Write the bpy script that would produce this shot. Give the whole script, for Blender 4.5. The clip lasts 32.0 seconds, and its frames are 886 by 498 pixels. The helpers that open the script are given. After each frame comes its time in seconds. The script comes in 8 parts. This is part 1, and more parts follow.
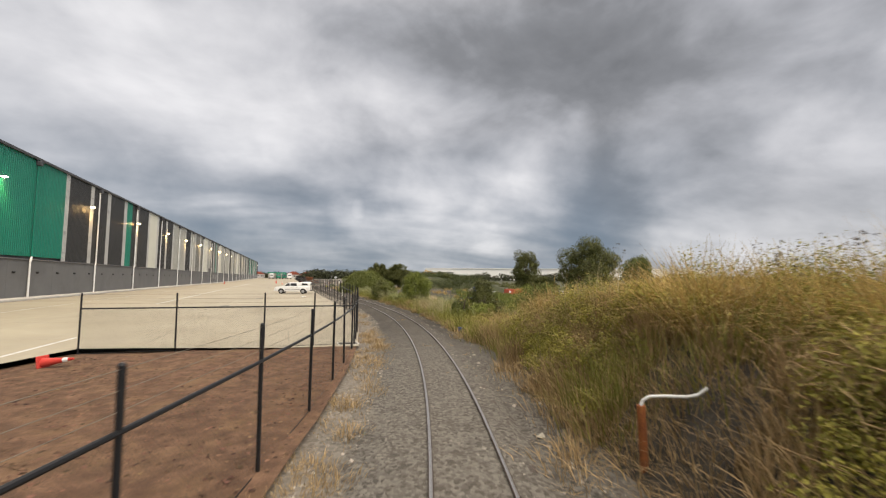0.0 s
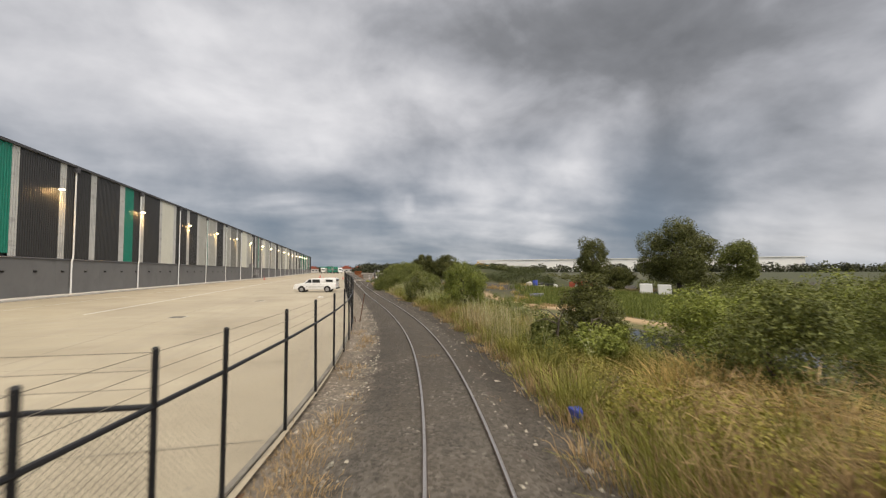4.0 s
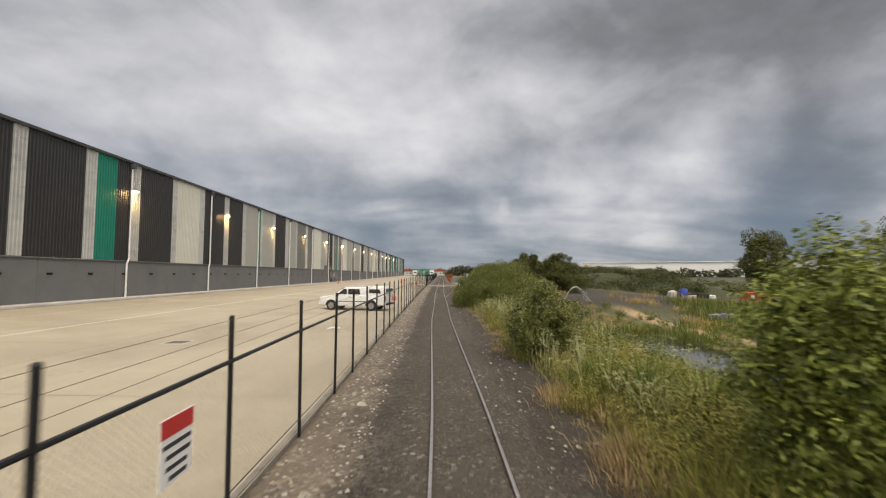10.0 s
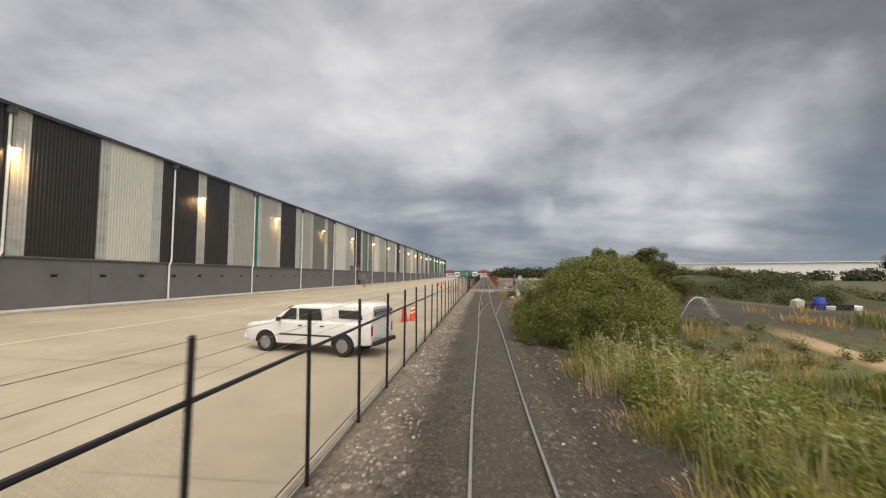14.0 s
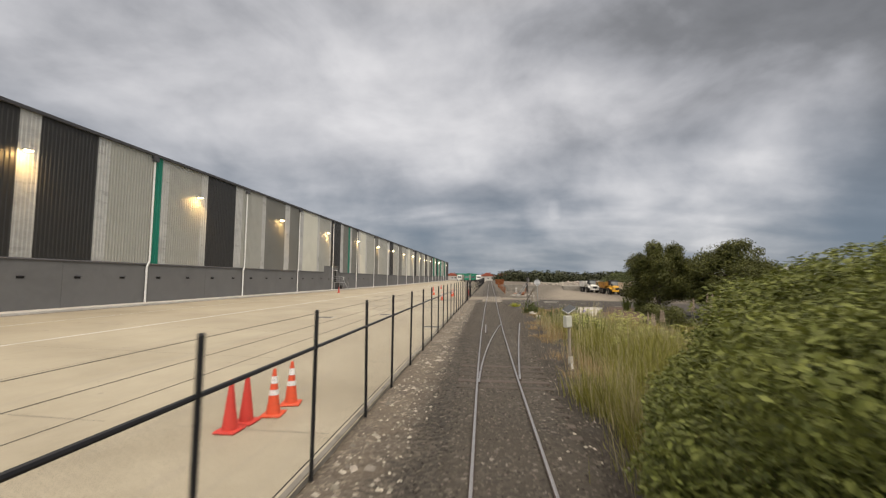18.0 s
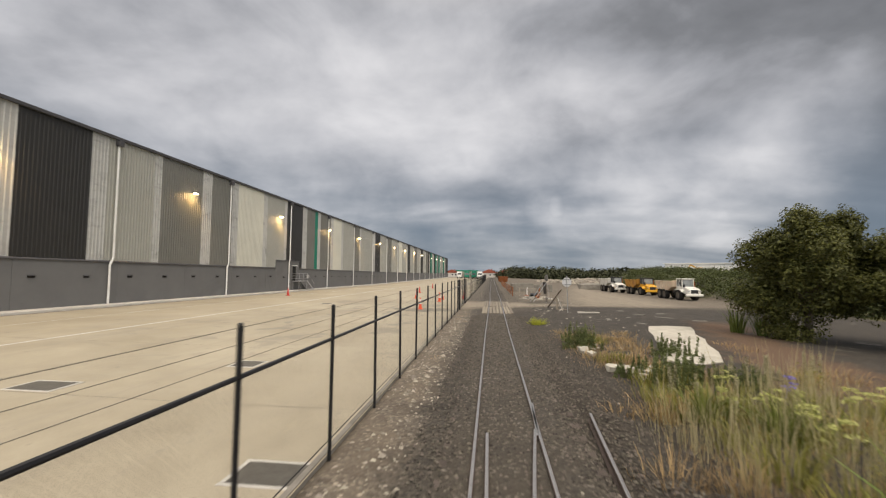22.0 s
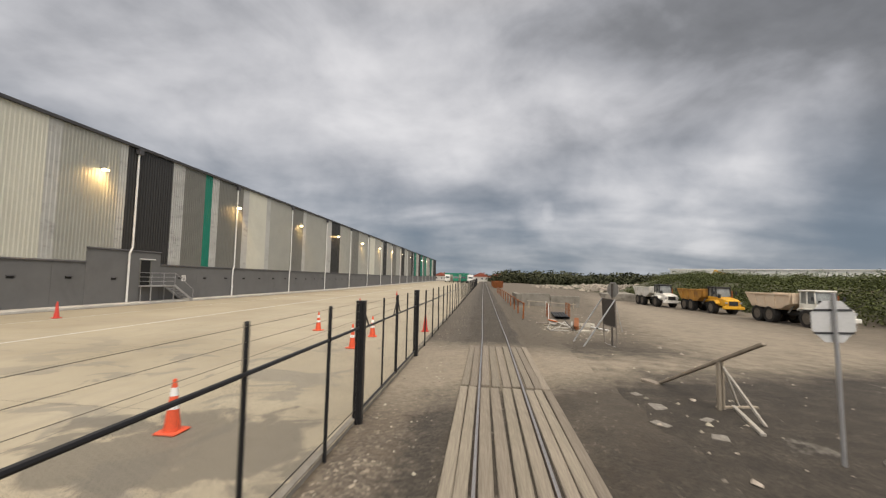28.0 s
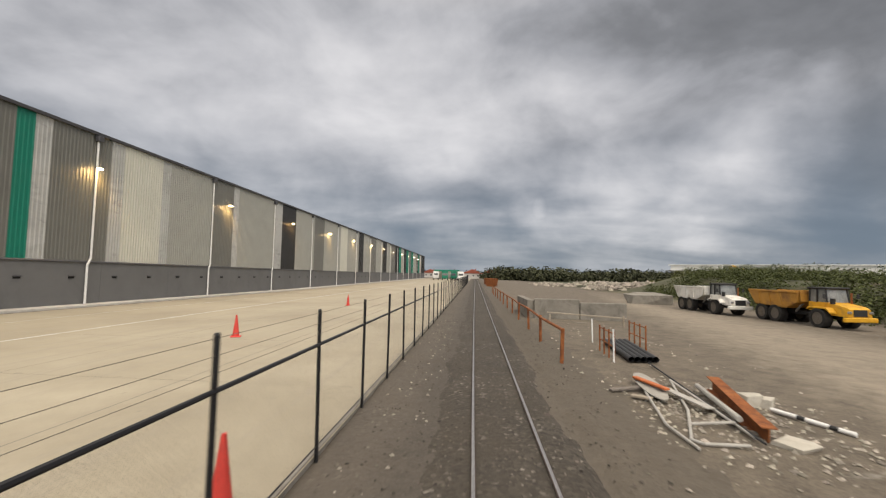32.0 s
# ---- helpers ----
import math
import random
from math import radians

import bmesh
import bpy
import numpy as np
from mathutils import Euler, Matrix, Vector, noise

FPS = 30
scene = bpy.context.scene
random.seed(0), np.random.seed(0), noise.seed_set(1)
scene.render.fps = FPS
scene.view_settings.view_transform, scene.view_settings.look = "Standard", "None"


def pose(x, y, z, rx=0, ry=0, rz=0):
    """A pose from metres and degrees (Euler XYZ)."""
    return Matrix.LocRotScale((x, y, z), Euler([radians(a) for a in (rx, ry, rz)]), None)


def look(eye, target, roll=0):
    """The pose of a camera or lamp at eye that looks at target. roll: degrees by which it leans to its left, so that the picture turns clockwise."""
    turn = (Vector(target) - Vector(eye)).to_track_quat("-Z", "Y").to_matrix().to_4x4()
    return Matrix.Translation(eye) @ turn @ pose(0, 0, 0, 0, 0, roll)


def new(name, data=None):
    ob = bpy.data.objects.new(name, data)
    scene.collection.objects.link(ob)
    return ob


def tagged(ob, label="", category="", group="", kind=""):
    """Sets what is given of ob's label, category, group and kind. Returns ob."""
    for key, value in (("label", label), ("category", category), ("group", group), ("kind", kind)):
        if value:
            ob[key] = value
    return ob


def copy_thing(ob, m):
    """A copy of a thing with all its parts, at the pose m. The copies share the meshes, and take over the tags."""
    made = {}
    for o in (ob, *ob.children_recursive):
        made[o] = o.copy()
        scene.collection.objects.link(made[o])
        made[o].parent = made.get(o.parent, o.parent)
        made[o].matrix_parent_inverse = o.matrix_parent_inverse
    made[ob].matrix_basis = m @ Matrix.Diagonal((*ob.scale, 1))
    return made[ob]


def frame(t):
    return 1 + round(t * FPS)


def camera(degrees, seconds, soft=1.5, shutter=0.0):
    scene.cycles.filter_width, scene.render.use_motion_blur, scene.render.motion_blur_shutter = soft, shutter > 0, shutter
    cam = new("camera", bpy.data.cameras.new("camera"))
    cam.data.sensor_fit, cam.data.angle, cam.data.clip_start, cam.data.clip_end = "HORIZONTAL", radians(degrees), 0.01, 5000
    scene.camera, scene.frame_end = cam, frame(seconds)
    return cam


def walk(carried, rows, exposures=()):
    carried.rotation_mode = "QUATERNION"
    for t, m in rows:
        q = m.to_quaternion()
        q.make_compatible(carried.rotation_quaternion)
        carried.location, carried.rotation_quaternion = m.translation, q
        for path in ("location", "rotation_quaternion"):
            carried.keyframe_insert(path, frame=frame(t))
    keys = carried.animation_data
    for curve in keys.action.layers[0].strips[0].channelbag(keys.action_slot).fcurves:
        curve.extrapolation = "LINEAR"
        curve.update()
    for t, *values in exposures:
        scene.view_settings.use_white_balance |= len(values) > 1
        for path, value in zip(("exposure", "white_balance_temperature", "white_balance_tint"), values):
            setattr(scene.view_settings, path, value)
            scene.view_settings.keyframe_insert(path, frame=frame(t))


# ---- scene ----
cam = camera(94.67, 32.0, soft=1.2, shutter=0.45)
EYE = 2.79
# seconds, x, y, yaw, pitch, roll of the camera riding along the track
PATH = [
    (0.0, 0.136, 0.063, -21.19, 3.84, -0.57),
    (0.5, 0.736, 1.604, -20.37, 3.69, -0.43),
    (1.0, 1.329, 3.151, -19.55, 3.54, -0.29),
    (1.5, 1.905, 4.712, -18.73, 3.37, -0.17),
    (2.0, 2.462, 6.288, -17.88, 3.16, -0.06),
    (2.5, 2.996, 7.881, -16.95, 2.97, 0.04),
    (3.0, 3.510, 9.485, -15.96, 2.81, 0.13),
    (3.5, 4.009, 11.099, -14.91, 2.72, 0.21),
    (5.5, 5.663, 17.876, -10.88, 3.06, 0.18),
    (6.0, 5.987, 19.671, -9.90, 3.12, 0.14),
    (6.5, 6.292, 21.485, -8.89, 3.21, 0.11),
    (7.0, 6.569, 23.317, -7.79, 3.31, 0.09),
    (7.5, 6.818, 25.170, -6.64, 3.39, 0.07),
    (8.0, 7.036, 27.046, -5.46, 3.42, 0.03),
    (8.5, 7.219, 28.945, -4.25, 3.41, -0.01),
    (9.0, 7.366, 30.864, -3.01, 3.36, -0.04),
    (9.5, 7.477, 32.800, -1.78, 3.29, -0.06),
    (10.0, 7.550, 34.738, -0.61, 3.22, -0.06),
    (10.5, 7.591, 36.673, 0.46, 3.17, -0.04),
    (11.0, 7.603, 38.612, 1.43, 3.15, -0.02),
    (11.5, 7.595, 40.567, 2.29, 3.17, -0.01),
    (12.0, 7.564, 42.539, 3.09, 3.19, -0.02),
    (12.5, 7.514, 44.530, 3.82, 3.22, -0.06),
    (13.0, 7.457, 46.544, 4.51, 3.27, -0.11),
    (13.5, 7.401, 48.588, 5.06, 3.34, -0.15),
    (14.0, 7.360, 50.656, 5.43, 3.43, -0.18),
    (14.5, 7.331, 52.727, 5.68, 3.53, -0.21),
    (16.5, 7.386, 60.738, 5.97, 3.80, -0.72),
    (17.0, 7.394, 62.773, 5.99, 3.78, -0.70),
    (17.5, 7.391, 64.829, 6.03, 3.80, -0.65),
    (18.0, 7.383, 66.921, 6.04, 3.82, -0.59),
    (18.5, 7.373, 69.046, 6.05, 3.84, -0.54),
    (19.0, 7.364, 71.204, 6.12, 3.85, -0.51),
    (19.5, 7.346, 73.374, 6.27, 3.87, -0.48),
    (20.0, 7.330, 75.524, 6.41, 3.85, -0.46),
    (20.5, 7.329, 77.629, 6.48, 3.77, -0.44),
    (21.0, 7.342, 79.709, 6.47, 3.65, -0.44),
    (21.5, 7.361, 81.770, 6.40, 3.51, -0.45),
    (22.0, 7.381, 83.822, 6.29, 3.38, -0.46),
    (22.5, 7.398, 85.863, 6.19, 3.30, -0.47),
    (23.0, 7.413, 87.911, 6.02, 3.26, -0.47),
    (23.5, 7.419, 89.966, 5.94, 3.25, -0.47),
    (24.0, 7.414, 92.024, 5.93, 3.20, -0.50),
    (24.5, 7.403, 94.079, 5.95, 3.06, -0.55),
    (25.0, 7.397, 96.118, 5.92, 2.91, -0.63),
    (25.5, 7.401, 98.141, 5.84, 2.80, -0.72),
    (27.5, 7.450, 106.191, 5.34, 3.76, -1.17),
    (28.0, 7.442, 108.232, 5.16, 3.84, -1.22),
    (28.5, 7.437, 110.259, 4.91, 3.89, -1.26),
    (29.0, 7.436, 112.279, 4.68, 3.88, -1.30),
    (29.5, 7.455, 114.288, 4.44, 3.82, -1.33),
    (30.0, 7.491, 116.276, 4.16, 3.74, -1.33),
    (30.5, 7.522, 118.232, 3.96, 3.66, -1.29),
    (31.0, 7.533, 120.192, 3.90, 3.59, -1.22),
    (31.5, 7.541, 122.166, 3.90, 3.52, -1.13),
    (32.0, 7.548, 124.144, 3.98, 3.44, -1.03),
]
walk(cam, [(t, pose(x, y, EYE, 90 + p, r, yaw)) for t, x, y, yaw, p, r in PATH], [(0.0, 0.20, 6540.0, 12.0), (3.0, 0.10, 6540.0, 12.0), (7.0, 0.05, 6540.0, 12.0), (14.0, 0.0, 6540.0, 12.0), (32.0, 0.0, 6540.0, 12.0)])

# ---- world and light ----
scene.view_settings.exposure = 0.0
SUN_EL, SUN_ROT = 48.0, 152.0


class Nodes:
    """Short hand for building a node tree."""

    def __init__(self, tree):
        self.t = tree
        tree.nodes.clear()

    def add(self, kind, **kw):
        n = self.t.nodes.new(kind)
        for k, v in kw.items():
            if k == "op":
                n.operation = v
            elif k == "blend":
                n.blend_type = v
            elif k == "dtype":
                n.data_type = v
            elif k == "mode":
                n.feature = v
        return n

    def link(self, a, b):
        self.t.links.new(a, b)

    def put(self, sock, v):
        if hasattr(v, "is_linked"):
            self.link(v, sock)
        else:
            sock.default_value = v

    def math(self, op, a, b=0.0, c=0.0, clamp=False):
        n = self.add("ShaderNodeMath", op=op)
        n.use_clamp = clamp
        for i, v in enumerate((a, b, c)):
            self.put(n.inputs[i], v)
        return n.outputs[0]

    def mix(self, f, a, b, blend="MIX"):
        n = self.add("ShaderNodeMix", dtype="RGBA", blend=blend)
        self.put(n.inputs["Factor"], f)
        self.put(n.inputs[6], a)
        self.put(n.inputs[7], b)
        return n.outputs[2]

    def noise(self, vec, scale, detail=4.0, rough=0.55, distort=0.0):
        n = self.add("ShaderNodeTexNoise")
        n.inputs["Scale"].default_value = scale
        n.inputs["Detail"].default_value = detail
        n.inputs["Roughness"].default_value = rough
        n.inputs["Distortion"].default_value = distort
        if vec is not None:
            self.link(vec, n.inputs["Vector"])
        return n.outputs["Fac"]

    def ramp(self, f, stops):
        n = self.add("ShaderNodeValToRGB")
        e = n.color_ramp.elements
        while len(e) < len(stops):
            e.new(0.5)
        for el, (pos, col) in zip(e, stops):
            el.position = pos
            el.color = (*col, 1.0) if len(col) == 3 else col
        self.put(n.inputs[0], f)
        return n.outputs[0]

    def mapr(self, f, a, b, c, d):
        n = self.add("ShaderNodeMapRange")
        for i, v in enumerate((f, a, b, c, d)):
            self.put(n.inputs[i], v)
        return n.outputs[0]


def make_world():
    w = bpy.data.worlds.new("overcast_sky")
    scene.world = w
    w.use_nodes = True
    N = Nodes(w.node_tree)
    out = N.add("ShaderNodeOutputWorld")
    bg = N.add("ShaderNodeBackground")
    sky = N.add("ShaderNodeTexSky")
    sky.sky_type = "NISHITA"
    sky.sun_disc = False
    sky.sun_elevation, sky.sun_rotation = radians(SUN_EL), radians(SUN_ROT)
    tc = N.add("ShaderNodeTexCoord")
    sep = N.add("ShaderNodeSeparateXYZ")
    N.link(tc.outputs["Generated"], sep.inputs[0])
    x, y, z = sep.outputs
    # a cloud deck seen in perspective
    den = N.math("ADD", N.math("MAXIMUM", z, 0.0), 0.22)
    px, py = N.math("DIVIDE", x, den), N.math("DIVIDE", y, den)
    comb = N.add("ShaderNodeCombineXYZ")
    N.link(px, comb.inputs[0])
    N.link(py, comb.inputs[1])
    mp = N.add("ShaderNodeMapping")
    mp.inputs["Location"].default_value = (2.6, 7.9, 1.4)
    mp.inputs["Rotation"].default_value = (0, 0, radians(-32))
    mp.inputs["Scale"].default_value = (0.75, 1.35, 1.0)
    N.link(comb.outputs[0], mp.inputs[0])
    v = mp.outputs[0]
    dome = N.add("ShaderNodeMapping")
    dome.inputs["Scale"].default_value = (1.0, 1.0, 1.6)
    dome.inputs["Rotation"].default_value = (0, radians(14), 0)
    N.link(tc.outputs["Generated"], dome.inputs[0])
    big = N.noise(v, 0.85, 3.0, 0.5, 0.5)
    mid = N.noise(v, 2.0, 4.0, 0.5, 0.4)
    fine = N.noise(dome.outputs[0], 8.0, 5.0, 0.55, 0.1)
    puff = N.noise(dome.outputs[0], 3.5, 6.0, 0.52, 0.25)
    f = N.math("ADD", N.math("MULTIPLY", big, 0.36), N.math("MULTIPLY", mid, 0.15))
    f = N.math("ADD", N.math("ADD", f, N.math("MULTIPLY", puff, 0.46)), N.math("SUBTRACT", N.math("MULTIPLY", fine, 0.10), 0.025))
    f = N.math("ADD", N.math("MULTIPLY", f, 1.08), -0.041)
    # wisps bend the outlines of the cloud masses
    wv = N.add("ShaderNodeTexNoise")
    wv.inputs["Scale"].default_value, wv.inputs["Detail"].default_value = 4.0, 4.0
    N.link(tc.outputs["Generated"], wv.inputs["Vector"])
    wo = N.add("ShaderNodeVectorMath", op="MULTIPLY_ADD")
    N.link(wv.outputs["Color"], wo.inputs[0])
    wo.inputs[1].default_value = (0.20, 0.20, 0.13)
    wo.inputs[2].default_value = (-0.10, -0.10, -0.065)
    bent = N.add("ShaderNodeVectorMath", op="ADD")
    N.link(tc.outputs["Generated"], bent.inputs[0])
    N.link(wo.outputs[0], bent.inputs[1])
    nv = N.add("ShaderNodeVectorMath", op="NORMALIZE")
    N.link(bent.outputs[0], nv.inputs[0])

    def lobe(az, el, width, amount):
        a, e = radians(az), radians(el)
        d = (math.sin(a) * math.cos(e), math.cos(a) * math.cos(e), math.sin(e))
        n = N.add("ShaderNodeVectorMath", op="DOT_PRODUCT")
        N.link(nv.outputs[0], n.inputs[0])
        n.inputs[1].default_value = d
        return N.mapr(n.outputs["Value"], math.cos(radians(width)), 1.0, 0.0, amount)

    # broad cloud masses: thick to the upper right, thinner to the left
    for az, el, wd, am in SKY_LOBES:
        f = N.math("ADD", f, lobe(az, el, wd, am))
    cloud = N.ramp(f, [(0.22, (0.125, 0.128, 0.130)), (0.36, (0.215, 0.220, 0.228)), (0.46, (0.36, 0.368, 0.385)), (0.56, (0.53, 0.535, 0.55)), (0.68, (0.71, 0.71, 0.715)), (0.82, (0.88, 0.875, 0.86))])
    # a blue-grey bank of rain low over the horizon
    low = N.math("MULTIPLY", N.mapr(z, 0.07, 0.34, 1.0, 0.0), N.mapr(f, 0.40, 0.66, 1.0, 0.2))
    clear = N.math("SUBTRACT", 1.0, lobe(66, 6, 24, 1.0))
    low = N.math("MULTIPLY", low, clear)
    bank = N.mix(N.math("MULTIPLY", low, 0.85), cloud, (0.135, 0.185, 0.245, 1))
    hz = N.mapr(z, 0.0, 0.05, 0.35, 0.0)
    bank = N.mix(hz, bank, (0.20, 0.27, 0.335, 1))
    # an overcast sky is brightest overhead
    top = N.mapr(z, 0.60, 0.85, 1.0, ZENITH)
    tint = N.mix(N.mapr(z, 0.55, 0.8, 0.0, 1.0), (1, 1, 1, 1), (1.0, 0.91, 0.77, 1))
    # the sky behind the track's start is brightened, unseen, to light faces turned there
    top = N.math("MULTIPLY", top, N.mapr(y, -0.75, 0.0, 2.6, 1.0))
    sc = N.add("ShaderNodeVectorMath", op="SCALE")
    N.link(N.mix(1.0, bank, tint, "MULTIPLY"), sc.inputs[0])
    N.link(top, sc.inputs["Scale"])
    col = N.mix(0.993, sky.outputs[0], sc.outputs[0])
    N.link(col, bg.inputs[0])
    bg.inputs[1].default_value = SKY_STRENGTH
    N.link(bg.outputs[0], out.inputs[0])


SKY_STRENGTH, ZENITH = 1.0, 3.6
SKY_LOBES = [(31, 28, 18, -0.11), (46, 25, 18, -0.07), (66, 25, 20, -0.02), (15, 34, 11, -0.03), (-26, 30, 30, 0.09), (-8, 24, 14, 0.05), (-45, 22, 18, 0.04), (4, 17.5, 7, 0.09), (14, 17, 6, 0.05), (33, 14.5, 10, 0.13), (52, 12.5, 9, 0.07), (6.5, 9.2, 3.2, 0.05), (8.6, 9.8, 1.6, 0.05), (-14, 13, 12, -0.06), (2, 11, 8, -0.05), (39, 8.5, 10, -0.11), (66, 6.5, 14, 0.05), (20, 12.5, 6, 0.08)]
make_world()

sun = new("sun", bpy.data.lights.new("sun", "SUN"))
sun.data.energy, sun.data.angle, sun.data.color = 1.5, radians(50), (1.0, 0.90, 0.75)
sun.matrix_world = look((60 * math.sin(radians(SUN_ROT)), 60 * math.cos(radians(SUN_ROT)), 60 * math.tan(radians(SUN_EL))), (0, 0, 0))


# ---- materials ----
def surf(name, stops, scale=1.0, rough=0.8, metal=0.0, bump=0.3, fine=12.0, stain=None, stain_scale=0.25, rand=0.0, island=0.0, spec=0.3, bumpd=0.01, detail=5.0, alpha=None, stretch=None):
    """A procedural surface: two scales of noise between colour stops, stains, relief, and a tint by piece."""
    m = bpy.data.materials.new(name)
    m.use_nodes = True
    N = Nodes(m.node_tree)
    out = N.add("ShaderNodeOutputMaterial")
    b = N.add("ShaderNodeBsdfPrincipled")
    N.link(b.outputs[0], out.inputs[0])
    tc = N.add("ShaderNodeTexCoord")
    v = tc.outputs["Object"]
    if stretch:
        mp = N.add("ShaderNodeMapping")
        mp.inputs["Scale"].default_value = stretch
        N.link(v, mp.inputs[0])
        v = mp.outputs[0]
    n1 = N.noise(v, scale, detail, 0.6)
    n2 = N.noise(v, scale * fine, 3.0, 0.6)
    f = N.math("ADD", N.math("MULTIPLY", n1, 0.6), N.math("MULTIPLY", n2, 0.4))
    k = len(stops)
    col = N.ramp(f, [(0.32 + 0.36 * i / max(1, k - 1), c) for i, c in enumerate(stops)])
    if stain:
        s = N.mapr(N.noise(v, stain_scale, 5.0, 0.65, 0.5), 0.5, 0.68, 0.0, stain[1])
        col = N.mix(s, col, (*stain[0], 1))
    if rand or island:
        if island:
            g = N.add("ShaderNodeNewGeometry")
            r = g.outputs["Random Per Island"]
        else:
            g = N.add("ShaderNodeObjectInfo")
            r = g.outputs["Random"]
        h = N.add("ShaderNodeHueSaturation")
        a = rand or island
        N.link(N.mapr(r, 0.0, 1.0, 1.0 - a, 1.0 + a), h.inputs["Value"])
        N.link(N.mapr(N.math("FRACT", N.math("MULTIPLY", r, 7.3)), 0.0, 1.0, 0.5 - 0.04 * a, 0.5 + 0.04 * a), h.inputs["Hue"])
        N.link(col, h.inputs["Color"])
        col = h.outputs[0]
    N.link(col, b.inputs["Base Color"])
    b.inputs["Metallic"].default_value = metal
    b.inputs["Specular IOR Level"].default_value = spec
    N.link(N.mapr(n2, 0.3, 0.7, max(0.02, rough - 0.12), min(1.0, rough + 0.1)), b.inputs["Roughness"])
    if bump:
        bp = N.add("ShaderNodeBump")
        bp.inputs["Strength"].default_value = bump
        bp.inputs["Distance"].default_value = bumpd
        N.link(N.math("ADD", n2, N.math("MULTIPLY", n1, 0.6)), bp.inputs["Height"])
        N.link(bp.outputs[0], b.inputs["Normal"])
    return m


def glow(name, col, strength):
    m = bpy.data.materials.new(name)
    m.use_nodes = True
    N = Nodes(m.node_tree)
    out = N.add("ShaderNodeOutputMaterial")
    e = N.add("ShaderNodeEmission")
    e.inputs[0].default_value = (*col, 1)
    e.inputs[1].default_value = strength
    N.link(e.outputs[0], out.inputs[0])
    return m


def leaf_mat(name, c0, c1, rough=0.55, vary=0.35, trans=0.25):
    m = bpy.data.materials.new(name)
    m.use_nodes = True
    N = Nodes(m.node_tree)
    out = N.add("ShaderNodeOutputMaterial")
    b = N.add("ShaderNodeBsdfPrincipled")
    g = N.add("ShaderNodeNewGeometry")
    r = g.outputs["Random Per Island"]
    tc = N.add("ShaderNodeTexCoord")
    n = N.noise(tc.outputs["Object"], 0.9, 3.0)
    f = N.math("ADD", N.math("MULTIPLY", r, 0.65), N.math("MULTIPLY", n, 0.35))
    col = N.mix(f, (*c0, 1), (*c1, 1))
    h = N.add("ShaderNodeHueSaturation")
    N.link(N.mapr(N.math("FRACT", N.math("MULTIPLY", r, 9.7)), 0, 1, 1 - vary, 1 + vary), h.inputs["Value"])
    N.link(col, h.inputs["Color"])
    N.link(h.outputs[0], b.inputs["Base Color"])
    b.inputs["Roughness"].default_value = rough
    b.inputs["Specular IOR Level"].default_value = 0.25
    t = N.add("ShaderNodeBsdfTranslucent")
    N.link(h.outputs[0], t.inputs[0])
    mx = N.add("ShaderNodeMixShader")
    mx.inputs[0].default_value = trans
    N.link(b.outputs[0], mx.inputs[1])
    N.link(t.outputs[0], mx.inputs[2])
    N.link(mx.outputs[0], out.inputs[0])
    return m


